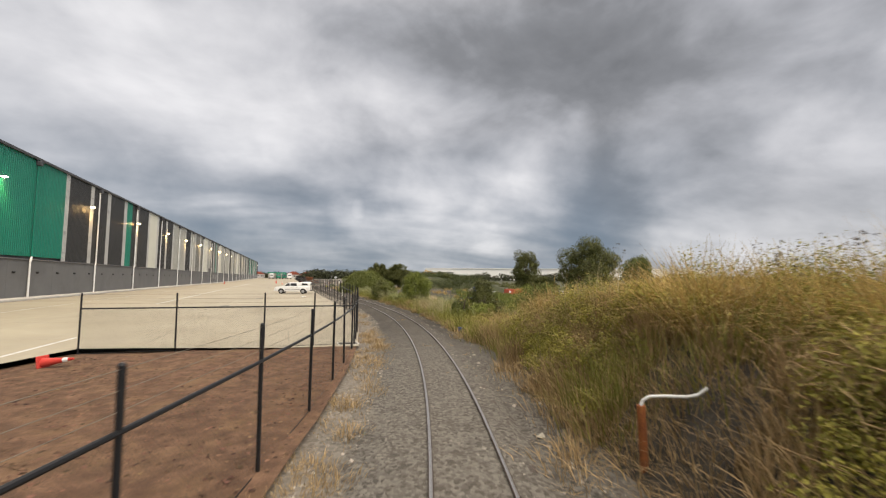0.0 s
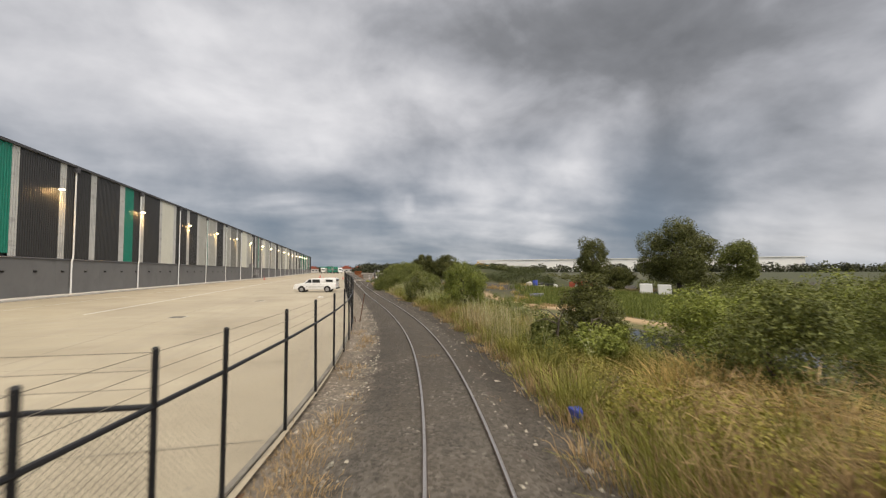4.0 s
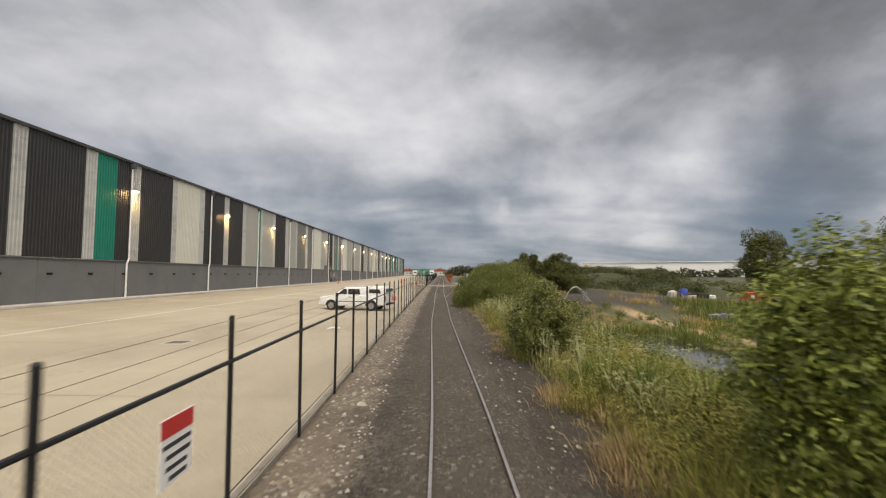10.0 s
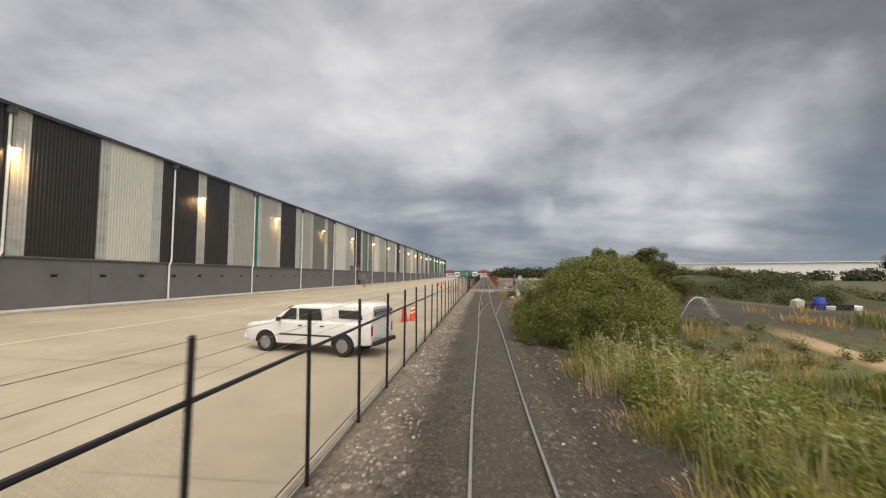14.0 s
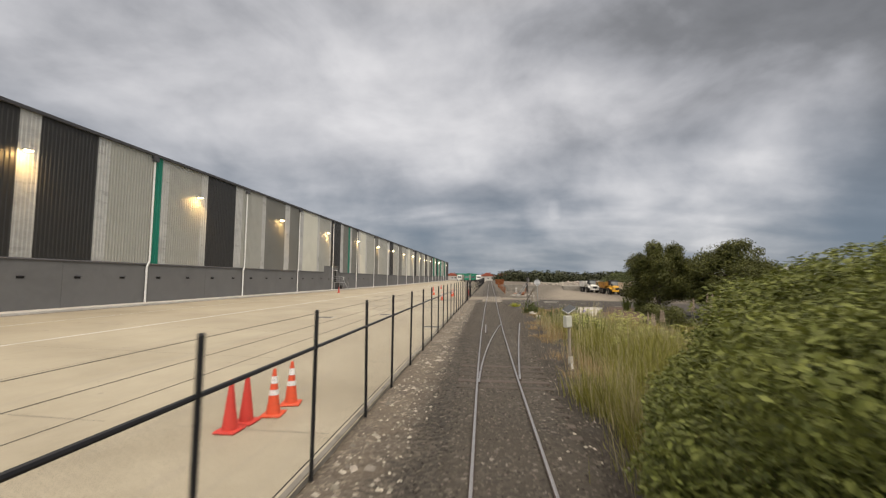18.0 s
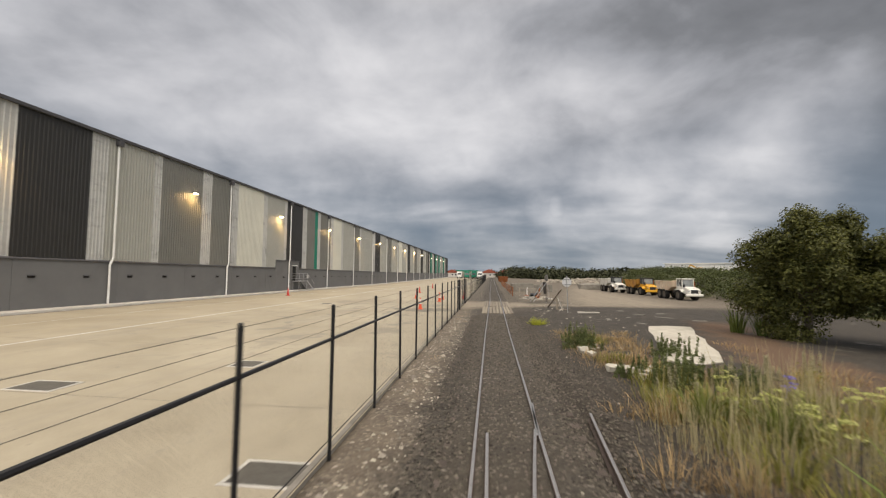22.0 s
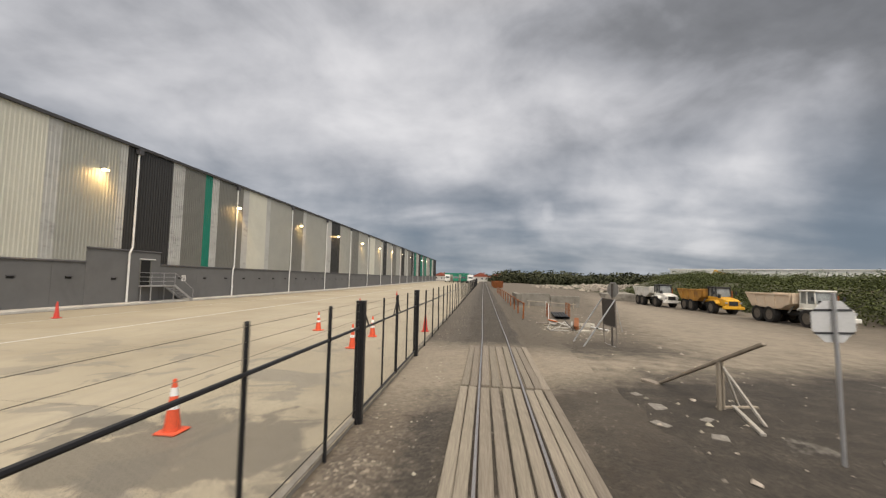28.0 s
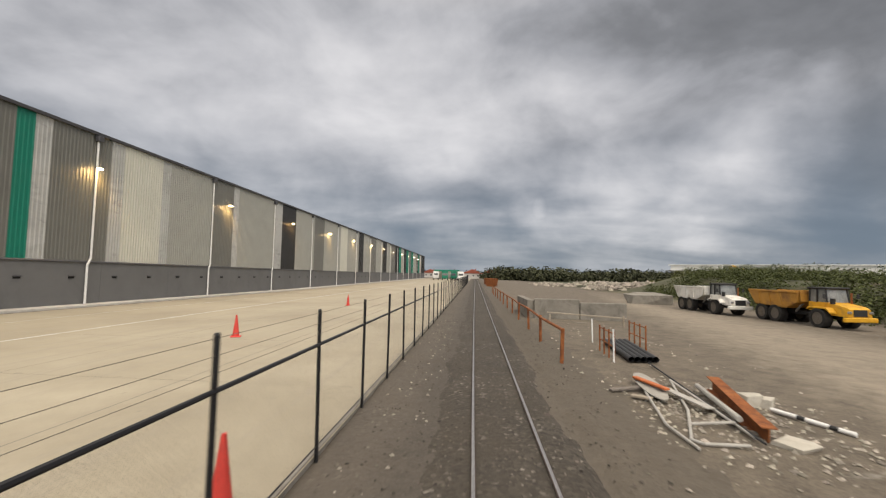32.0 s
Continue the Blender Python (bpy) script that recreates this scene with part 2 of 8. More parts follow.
M = {}
def yard_mat():
    """Pale brushed concrete with broad cloudy tone, damp patches and faint tyre tracks along the yard."""
    m = bpy.data.materials.new("yard_concrete")
    m.use_nodes = True
    N = Nodes(m.node_tree)
    out = N.add("ShaderNodeOutputMaterial")
    b = N.add("ShaderNodeBsdfPrincipled")
    N.link(b.outputs[0], out.inputs[0])
    tc = N.add("ShaderNodeTexCoord")
    v = tc.outputs["Object"]
    sep = N.add("ShaderNodeSeparateXYZ")
    N.link(v, sep.inputs[0])
    n1, n2, n3 = N.noise(v, 0.16, 6, 0.65, 0.4), N.noise(v, 1.3, 5, 0.7), N.noise(v, 22, 3, 0.7)
    f = N.math("ADD", N.math("ADD", N.math("MULTIPLY", n1, 0.55), N.math("MULTIPLY", n2, 0.3)), N.math("MULTIPLY", n3, 0.15))
    col = N.ramp(f, [(0.34, (0.250, 0.215, 0.154)), (0.46, (0.318, 0.277, 0.202)), (0.56, (0.364, 0.320, 0.236)), (0.66, (0.412, 0.366, 0.276))])
    mp = N.add("ShaderNodeMapping")
    mp.inputs["Scale"].default_value = (1.6, 0.035, 1.0)
    mp.inputs["Rotation"].default_value = (0, 0, radians(4))
    N.link(v, mp.inputs[0])
    tr = N.mapr(N.noise(mp.outputs[0], 1.0, 4, 0.6, 0.9), 0.54, 0.66, 0.0, 0.30)
    col = N.mix(tr, col, (0.27, 0.24, 0.195, 1))
    damp = N.mapr(N.noise(v, 0.55, 5, 0.6, 0.8), 0.555, 0.60, 0.0, 0.65)
    damp = N.math("MULTIPLY", damp, N.math("MULTIPLY", N.mapr(sep.outputs[1], 92.0, 104.0, 0.0, 1.0), N.mapr(sep.outputs[1], 121.0, 128.0, 1.0, 0.0)))
    damp = N.math("MULTIPLY", damp, N.mapr(sep.outputs[0], -12.0, -3.0, 0.0, 1.0))
    col = N.mix(damp, col, (0.20, 0.185, 0.155, 1))
    pool = N.add("ShaderNodeVectorMath", op="DISTANCE")
    pm = N.add("ShaderNodeMapping")
    pm.inputs["Scale"].default_value = (0.40, 0.55, 0.0)
    N.link(v, pm.inputs[0])
    N.link(pm.outputs[0], pool.inputs[0])
    pool.inputs[1].default_value = (3.0 * 0.40, 114.5 * 0.55, 0.0)
    wet = N.mapr(N.math("ADD", pool.outputs["Value"], N.math("MULTIPLY", N.math("SUBTRACT", N.noise(v, 0.9, 5, 0.6, 0.6), 0.5), 2.6)), 0.75, 0.95, 0.75, 0.0)
    col = N.mix(wet, col, (0.135, 0.122, 0.10, 1))
    spots = N.mapr(N.noise(v, 2.6, 2, 0.5, 0.3), 0.70, 0.74, 0.0, 0.45)
    col = N.mix(spots, col, (0.22, 0.20, 0.165, 1))
    N.link(col, b.inputs["Base Color"])
    N.link(N.mapr(n2, 0.3, 0.7, 0.55, 0.8), b.inputs["Roughness"])
    b.inputs["Specular IOR Level"].default_value = 0.3
    bp = N.add("ShaderNodeBump")
    bp.inputs["Strength"].default_value, bp.inputs["Distance"].default_value = 0.2, 0.01
    N.link(N.math("ADD", n3, n2), bp.inputs["Height"])
    N.link(bp.outputs[0], b.inputs["Normal"])
    return m


M["concrete"] = yard_mat()
M["kerb"] = surf("kerb_concrete", [(0.42, 0.40, 0.36), (0.54, 0.52, 0.475)], 1.5, 0.85, bump=0.3, stain=((0.28, 0.27, 0.24), 0.5))
M["base"] = surf("precast_grey", [(0.125, 0.125, 0.125), (0.150, 0.150, 0.148)], 0.5, 0.8, bump=0.08, stain=((0.10, 0.10, 0.10), 0.5))
for nm, c in (("dark", (0.024, 0.023, 0.021)), ("green", (0.002, 0.16, 0.105)), ("cream", (0.51, 0.505, 0.435)), ("light", (0.305, 0.305, 0.272)), ("mid", (0.146, 0.145, 0.128))):
    M[nm] = surf("cladding_" + nm, [tuple(v * 0.92 for v in c), tuple(v * 1.06 for v in c)], 0.7, 0.45, bump=0.05, stain=(tuple(v * 0.82 for v in c), 0.35), stain_scale=0.3, spec=0.4)
M["strip"] = surf("clear_sheet", [(0.345, 0.345, 0.325), (0.43, 0.43, 0.41)], 0.6, 0.35, bump=0.02, fine=3, stain=((0.22, 0.22, 0.205), 0.5), stain_scale=0.55, spec=0.45, stretch=(0.2, 0.5, 1.1))
M["pvc"] = surf("white_pvc", [(0.62, 0.62, 0.60), (0.74, 0.74, 0.72)], 2.0, 0.45, bump=0.03)
M["trim"] = surf("dark_flashing", [(0.05, 0.05, 0.055), (0.075, 0.075, 0.08)], 1.0, 0.5, bump=0.04)
# near-black tone on solid panels stands in for the shade inside openings
M["hole"] = surf("dark_opening", [(0.012, 0.012, 0.012), (0.02, 0.02, 0.02)], 3, 0.9, bump=0)
M["lamp"] = glow("lamp_glow", (1.0, 0.72, 0.34), 90.0)
M["black"] = surf("black_powder_coat", [(0.010, 0.010, 0.011), (0.016, 0.016, 0.017)], 6, 0.45, bump=0.05)
M["rail"] = surf("rail_steel", [(0.075, 0.055, 0.045), (0.13, 0.095, 0.075)], 5, 0.6, metal=0.6, bump=0.2)
M["shine"] = surf("polished_rail_head", [(0.36, 0.34, 0.32), (0.46, 0.44, 0.42)], 4, 0.35, metal=0.9, bump=0.05)
M["sleeper"] = surf("weathered_sleeper", [(0.055, 0.045, 0.037), (0.11, 0.09, 0.075)], 4, 0.9, bump=0.6, rand=0.25, stretch=(1, 6, 6))
M["plank"] = surf("weathered_plank", [(0.156, 0.134, 0.104), (0.285, 0.249, 0.197)], 3, 0.9, bump=0.5, rand=0.18, stretch=(9, 0.6, 9), stain=((0.110, 0.093, 0.076), 0.6))
M["soil"] = surf("soil", [(0.10, 0.085, 0.065), (0.16, 0.135, 0.10)], 0.6, 0.95, bump=0.5)
M["mulch"] = surf("bark_mulch", [(0.056, 0.033, 0.020), (0.124, 0.069, 0.041), (0.222, 0.130, 0.078)], 2.5, 0.95, bump=0.9, fine=16, bumpd=0.03, stain=((0.199, 0.122, 0.062), 0.6), stain_scale=0.8)
M["line"] = surf("road_paint", [(0.52, 0.51, 0.48), (0.66, 0.65, 0.62)], 3, 0.7, bump=0.05, stain=((0.42, 0.39, 0.33), 0.8), stain_scale=1.2)
M["water"] = surf("pond_water", [(0.02, 0.022, 0.016), (0.03, 0.032, 0.022)], 0.8, 0.12, bump=0.12, fine=6, spec=0.5)
M["bark"] = surf("bark", [(0.06, 0.048, 0.035), (0.12, 0.10, 0.08)], 5, 0.95, bump=0.8)


# ---- geometry helpers ----
class Geo:
    """Collects vertices and faces of one mesh."""

    def __init__(self):
        self.v, self.f = [], []

    def poly(self, pts):
        i = len(self.v)
        self.v += [tuple(p) for p in pts]
        self.f.append(tuple(range(i, i + len(pts))))
        return self

    def box(self, c, s, m=None, b=0.0):
        """A box with centre c and size s, edges chamfered by b, turned by matrix m."""
        hx, hy, hz = s[0] / 2, s[1] / 2, s[2] / 2
        i = len(self.v)
        C = Vector(c)
        if b <= 0:
            P = [(sx * hx, sy * hy, sz * hz) for sx in (-1, 1) for sy in (-1, 1) for sz in (-1, 1)]
            F = [(0, 1, 3, 2), (4, 6, 7, 5), (0, 4, 5, 1), (2, 3, 7, 6), (0, 2, 6, 4), (1, 5, 7, 3)]
        else:
            b = min(b, hx * 0.9, hy * 0.9, hz * 0.9)
            P, idx = [], {}
            for sx in (-1, 1):
                for sy in (-1, 1):
                    for sz in (-1, 1):
                        for a in range(3):
                            p = [sx * (hx - b), sy * (hy - b), sz * (hz - b)]
                            p[a] = (sx * hx, sy * hy, sz * hz)[a]
                            idx[sx, sy, sz, a] = len(P)
                            P.append(tuple(p))
            F = []
            for a in range(3):
                u, w = [(1, 2), (2, 0), (0, 1)][a]
                for sg in (-1, 1):
                    q = []
                    for su, sw in ((-1, -1), (1, -1), (1, 1), (-1, 1)):
                        k = [0, 0, 0]
                        k[a], k[u], k[w] = sg, su, sw
                        q.append(idx[k[0], k[1], k[2], a])
                    F.append(tuple(q if sg > 0 else q[::-1]))
            for a in range(3):
                u, w = [(1, 2), (2, 0), (0, 1)][a]
                for su in (-1, 1):
                    for sw in (-1, 1):
                        k0, k1 = [0, 0, 0], [0, 0, 0]
                        k0[u], k0[w], k0[a] = su, sw, -1
                        k1[u], k1[w], k1[a] = su, sw, 1
                        q = (idx[(*k0, u)], idx[(*k1, u)], idx[(*k1, w)], idx[(*k0, w)])
                        F.append(q if su * sw > 0 else q[::-1])
            for sx in (-1, 1):
                for sy in (-1, 1):
                    for sz in (-1, 1):
                        q = tuple(idx[sx, sy, sz, a] for a in range(3))
                        F.append(q if sx * sy * sz > 0 else q[::-1])
        for p in P:
            q = Vector(p)
            if m is not None:
                q = m @ q
            self.v.append(tuple(q + C))
        self.f += [tuple(i + k for k in f) for f in F]
        return self

    def tube(self, p0, p1, r0, r1=None, n=8, cap=True):
        r1 = r0 if r1 is None else r1
        a, b = Vector(p0), Vector(p1)
        q = (b - a).to_track_quat("Z", "Y")
        i = len(self.v)
        for c, r in ((a, r0), (b, r1)):
            for k in range(n):
                t = 2 * math.pi * k / n
                self.v.append(tuple(c + q @ Vector((r * math.cos(t), r * math.sin(t), 0))))
        for k in range(n):
            j = (k + 1) % n
            self.f.append((i + k, i + j, i + n + j, i + n + k))
        if cap:
            self.f.append(tuple(i + k for k in range(n))[::-1])
            self.f.append(tuple(i + n + k for k in range(n)))
        return self

    def loft(self, rings, close=True, caps=True):
        i, n = len(self.v), len(rings[0])
        for r in rings:
            self.v += [tuple(p) for p in r]
        for a in range(len(rings) - 1):
            for k in range(n if close else n - 1):
                j = (k + 1) % n
                self.f.append((i + a * n + k, i + a * n + j, i + (a + 1) * n + j, i + (a + 1) * n + k))
        if caps and close:
            self.f.append(tuple(i + k for k in range(n))[::-1])
            self.f.append(tuple(i + (len(rings) - 1) * n + k for k in range(n)))
        return self

    def prism(self, pts, axis, a, b):
        """A flat outline pushed from a to b along axis 0, 1 or 2."""
        def at(p, t):
            q = list(p)
            q.insert(axis, t)
            return q
        return self.loft([[at(p, a) for p in pts], [at(p, b) for p in pts]])

    def mesh(self, name, mat=None, smooth=False):
        me = bpy.data.meshes.new(name)
        me.from_pydata(self.v, [], self.f)
        bm = bmesh.new()
        bm.from_mesh(me)
        bmesh.ops.recalc_face_normals(bm, faces=bm.faces)
        bm.to_mesh(me)
        bm.free()
        if mat:
            me.materials.append(mat)
        if smooth:
            me.polygons.foreach_set("use_smooth", [True] * len(me.polygons))
            me.set_sharp_from_angle(angle=radians(38))
        return me


def fast_mesh(name, verts, faces, mat, smooth=False):
    """A mesh from numpy arrays of vertices and of faces with one number of corners."""
    me = bpy.data.meshes.new(name)
    n, k = faces.shape
    me.vertices.add(len(verts))
    me.vertices.foreach_set("co", verts.astype(np.float32).ravel())
    me.loops.add(n * k)
    me.loops.foreach_set("vertex_index", faces.astype(np.int32).ravel())
    me.polygons.add(n)
    me.polygons.foreach_set("loop_start", np.arange(0, n * k, k, dtype=np.int32))
    me.update(calc_edges=True)
    me.materials.append(mat)
    if smooth:
        me.polygons.foreach_set("use_smooth", np.ones(n, dtype=bool))
    return me


def part(name, data, mat, parent, label="", m=None, smooth=False):
    """One mesh object under a thing or a part."""
    if isinstance(data, Geo):
        data = data.mesh(name, mat, smooth)
    ob = new(name, data)
    ob.parent = parent
    if m is not None:
        ob.matrix_basis = m
    if label:
        ob["label"] = label
    return ob


def thing(name, label, category, group="", kind="", m=None, data=None, mat=None, smooth=False):
    """A top-level object: an empty, or one mesh."""
    if isinstance(data, Geo):
        data = data.mesh(name, mat, smooth)
    ob = new(name, data)
    if m is not None:
        ob.matrix_basis = m
    return tagged(ob, label, category, group, kind)


rng = np.random.default_rng(7)

# ---- the line of the track ----
TRACK = [(-4.9, -14.0), (-2.15, -7.0), (0.55, -0.1), (2.33, 4.56), (3.94, 9.35), (5.28, 14.4), (6.43, 19.6), (7.26, 25.1), (7.80, 30.8), (8.0, 36.7), (8.0, 42.5), (7.9, 50.0), (7.83, 60.0), (7.8, 80.0), (7.85, 100.0), (8.02, 122.0), (8.2, 140.0), (8.55, 180.0), (9.3, 260.0), (10.2, 360.0)]
_ty = np.array([p[1] for p in TRACK])
_tx = np.array([p[0] for p in TRACK])
_fy = np.arange(-14, 360.1, 1.0)
_fx = np.interp(_fy, _ty, _tx)
for _ in range(4):
    _fx = np.convolve(np.pad(_fx, 3, mode="reflect", reflect_type="odd"), np.ones(7) / 7, "valid")


def track_x(y):
    return float(np.interp(y, _fy, _fx))


def track_at(y, off=0.0):
    """A point beside the track: off metres to the right of its centre."""
    s = (track_x(y + 0.5) - track_x(y - 0.5))
    k = 1.0 / math.hypot(1, s)
    return (track_x(y) + off * k, y - off * s * k)


RAIL_Y = (-14, 10, 17, 27, 35, 42.7, 50.5, 58.7, 66, 71, 79.5, 88, 96, 104, 115, 128.5, 133, 150, 360)
RAIL_DX = (0.11, 0.11, 0.10, 0.085, 0.035, 0.01, -0.06, -0.13, -0.09, -0.06, -0.11, -0.12, -0.08, -0.055, 0.0, 0.08, 0.04, 0.0, 0.0)


def rail_at(y, off=0.0):
    """A point of the track itself, whose old alignment wanders a little beside the fence line."""
    return track_at(y, off + float(np.interp(y, RAIL_Y, RAIL_DX)))


def step(a, b, x):
    t = min(1.0, max(0.0, (x - a) / (b - a)))
    return t * t * (3 - 2 * t)


def yard_edge_z(y):
    return max(-0.2, min(0.55, 0.38 - 0.005 * (y - 68)))


def yard_z(x, y):
    return 0.0 if x > 1 else (1 - x) / 20.5 * yard_edge_z(y)


def ground_z(x, y):
    """Height of the natural ground."""
    d = x - track_x(max(-14, min(360, y)))
    if d < -2.6:
        return -0.35
    z = -0.32 + 0.19 * step(1.9, 3.2, d)
    if d > 2.5:
        low = step(5.0, 12.5, d) * (1 - step(72, 92, y)) * step(13, 30, y) * -2.35
        low += 1.75 * step(2.3, 4.6, d) * (1 - step(9, 19, y))
        flat = -0.52 * step(6, 26, d) * step(80, 95, y)
        far = -1.9 * step(36, 62, x) * step(60, 95, y)
        z += low + flat + far * (1 - step(150, 230, y))
        if y < 76 and 17 < x < 40:
            z -= 0.75 * step(17.5, 20.5, x) * (1 - step(25.5 + 0.35 * max(0, 52 - y), 27.5 + 0.4 * max(0, 52 - y), x)) * step(24, 30, y) * (1 - step(64, 72, y))
        if 36 < y < 86:
            z += 0.35 * math.exp(-((x - 36.7 + 0.1 * y) / 1.1) ** 2) * step(38, 44, y) * (1 - step(76, 84, y))
        bank = step(38, 48, x - 0.02 * (y - 130)) * (1 - step(62, 80, x)) * step(120, 130, y) * (1 - step(205, 235, y))
        z += 4.1 * bank + 3.6 * (1 - step(6, 24, math.hypot(x - 90, y - 252)))
    z += 0.10 * noise.noise((x * 0.23, y * 0.23, 0.0)) * step(3.0, 6.0, abs(d)) * (1 - 0.7 * step(88, 94, y))
    return z


def dust_mask(N, x, y, n1, n2):
    """Pale dust worn by tyres: over the level crossing, then curving away past the parked trucks."""
    wob = N.math("ADD", N.math("MULTIPLY", N.math("SUBTRACT", n1, 0.5), 4.0), N.math("MULTIPLY", N.math("SUBTRACT", n2, 0.5), 2.2))
    edge = N.math("ADD", N.math("MULTIPLY", N.math("MAXIMUM", N.math("SUBTRACT", x, 9.8), -5.0), 0.42), 119.9)
    near = N.mapr(N.math("ADD", N.math("SUBTRACT", y, edge), wob), -1.2, 1.4, 0.0, 1.0)
    band = N.mapr(N.math("ADD", N.math("SUBTRACT", 125.2, y), wob), -1.6, 1.2, 0.0, 1.0)
    left = N.math("SUBTRACT", x, N.math("ADD", N.math("MULTIPLY", N.math("SUBTRACT", y, 128.0), 0.20), 16.0))
    left = N.mapr(N.math("ADD", left, wob), -1.5, 1.8, 0.0, 1.0)
    right = N.math("SUBTRACT", N.math("ADD", N.math("MULTIPLY", N.math("SUBTRACT", y, 130.0), 0.04), 27.5), x)
    right = N.mapr(N.math("ADD", right, wob), -3.0, 2.5, 0.15, 1.0)
    lane = N.math("MULTIPLY", N.math("MULTIPLY", left, right), N.mapr(y, 230.0, 270.0, 1.0, 0.2))
    return N.math("MULTIPLY", N.math("MULTIPLY", near, N.math("MAXIMUM", band, lane)), N.mapr(n2, 0.28, 0.62, 0.55, 1.0), clamp=True)


# ---- ground ----
def build_ground():
    xs = np.concatenate([[-1500, -700, -300, -120, -60], np.arange(-26, 4, 3.0), np.arange(4, 46, 0.6), np.arange(46, 90, 2.0), [95, 110, 130, 160, 200, 260, 340, 480, 700, 1100, 1800]])
    ys = np.concatenate([[-900, -300, -120, -60, -40], np.arange(-26, 160, 1.0), np.arange(160, 260, 4.0), [270, 290, 320, 360, 420, 500, 620, 800, 1100, 1700, 2600]])
    V = np.array([(x, y, ground_z(x, y) if -30 < y < 400 and -30 < x < 400 else -0.4) for y in ys for x in xs])
    nx = len(xs)
    F = np.array([(j * nx + i, j * nx + i + 1, (j + 1) * nx + i + 1, (j + 1) * nx + i) for j in range(len(ys) - 1) for i in range(nx - 1)])
    m = bpy.data.materials.new("open_ground")
    m.use_nodes = True
    N = Nodes(m.node_tree)
    out = N.add("ShaderNodeOutputMaterial")
    b = N.add("ShaderNodeBsdfPrincipled")
    N.link(b.outputs[0], out.inputs[0])
    tc = N.add("ShaderNodeTexCoord")
    v = tc.outputs["Object"]
    sep = N.add("ShaderNodeSeparateXYZ")
    N.link(v, sep.inputs[0])
    x, y, z = sep.outputs
    n1, n2, n3, n4 = N.noise(v, 0.12, 5), N.noise(v, 1.6, 6, 0.7), N.noise(v, 14, 4, 0.75), N.noise(v, 0.5, 5, 0.7, 0.6)
    g23 = N.math("ADD", N.math("MULTIPLY", n2, 0.5), N.math("MULTIPLY", n3, 0.5))
    grit = N.ramp(g23, [(0.34, (0.016, 0.013, 0.010)), (0.48, (0.032, 0.026, 0.019)), (0.58, (0.052, 0.043, 0.032)), (0.68, (0.120, 0.101, 0.076))])
    turf = N.ramp(N.math("ADD", N.math("MULTIPLY", n2, 0.5), N.math("MULTIPLY", n1, 0.5)), [(0.36, (0.036, 0.044, 0.014)), (0.50, (0.078, 0.082, 0.026)), (0.60, (0.135, 0.110, 0.046)), (0.68, (0.185, 0.120, 0.060))])
    # open gravel beyond the end of the bank, turf on the bank and round the pond
    wob = N.math("MULTIPLY", N.math("SUBTRACT", n1, 0.5), 22.0)
    yy = N.math("ADD", y, wob)
    gravel = N.mapr(yy, 76.0, 84.0, 0.0, 1.0)
    xx = N.math("ADD", x, wob)
    inner = N.mapr(xx, 38.0, 42.0, 1.0, 0.0)
    far = N.math("MULTIPLY", N.mapr(yy, 96.0, 104.0, 0.0, 1.0), N.mapr(xx, 42.0, 48.0, 0.0, 1.0))
    far = N.math("MULTIPLY", far, N.mapr(yy, 118.0, 125.0, 1.0, 0.0))
    wide = N.mapr(y, 205.0, 225.0, 0.0, 0.8)
    g = N.math("MAXIMUM", N.math("MAXIMUM", N.math("MULTIPLY", gravel, inner), far), wide)
    col = N.mix(g, turf, grit)
    near = N.mapr(x, 11.0, 13.0, 1.0, 0.0)
    col = N.mix(near, col, grit)
    pth = N.math("ABSOLUTE", N.math("ADD", N.math("SUBTRACT", N.math("ADD", x, N.math("MULTIPLY", y, 0.1)), 36.7), N.math("MULTIPLY", wob, 0.03)))
    pth = N.math("MULTIPLY", N.mapr(pth, 0.6, 1.3, 0.95, 0.0), N.math("MULTIPLY", N.mapr(y, 38.0, 42.0, 0.0, 1.0), N.mapr(y, 78.0, 84.0, 1.0, 0.0)))
    col = N.mix(pth, col, (0.36, 0.255, 0.145, 1))
    # dry brown litter beside the old slab, and dusty trodden ground past the crossing
    lit = N.math("MULTIPLY", N.mapr(N.math("ADD", N.math("ABSOLUTE", N.math("SUBTRACT", N.math("SUBTRACT", x, 19.4), N.math("MULTIPLY", N.math("SUBTRACT", y, 104.0), 0.32))), N.math("MULTIPLY", N.math("SUBTRACT", n4, 0.5), 5.0)), 0.8, 2.3, 0.85, 0.0), N.math("MULTIPLY", N.mapr(y, 92.0, 97.0, 0.0, 1.0), N.mapr(y, 111.0, 114.0, 1.0, 0.0)))
    col = N.mix(lit, col, (0.115, 0.066, 0.036, 1))
    tan = N.math("MULTIPLY", N.mapr(N.math("ADD", y, N.math("MULTIPLY", wob, 0.3)), 124.0, 130.0, 0.0, 0.85), N.mapr(xx, 36.0, 41.0, 1.0, 0.0))
    col = N.mix(N.math("MULTIPLY", tan, N.mapr(g23, 0.36, 0.60, 0.35, 1.0)), col, (0.165, 0.136, 0.100, 1))
    # ground under the bank scrub darkened green, for undergrowth and the shade between leaves
    under = N.math("MULTIPLY", N.mapr(N.math("ADD", x, N.math("MULTIPLY", wob, 0.15)), 40.0, 42.0, 0.0, 0.9), N.mapr(y, 120.0, 124.0, 0.0, 1.0))
    bare = N.math("MULTIPLY", N.mapr(n4, 0.56, 0.62, 0.0, 0.8), N.mapr(x, 50.0, 52.0, 1.0, 0.2))
    col = N.mix(under, col, N.mix(bare, (0.034, 0.040, 0.014, 1), (0.110, 0.078, 0.045, 1)))
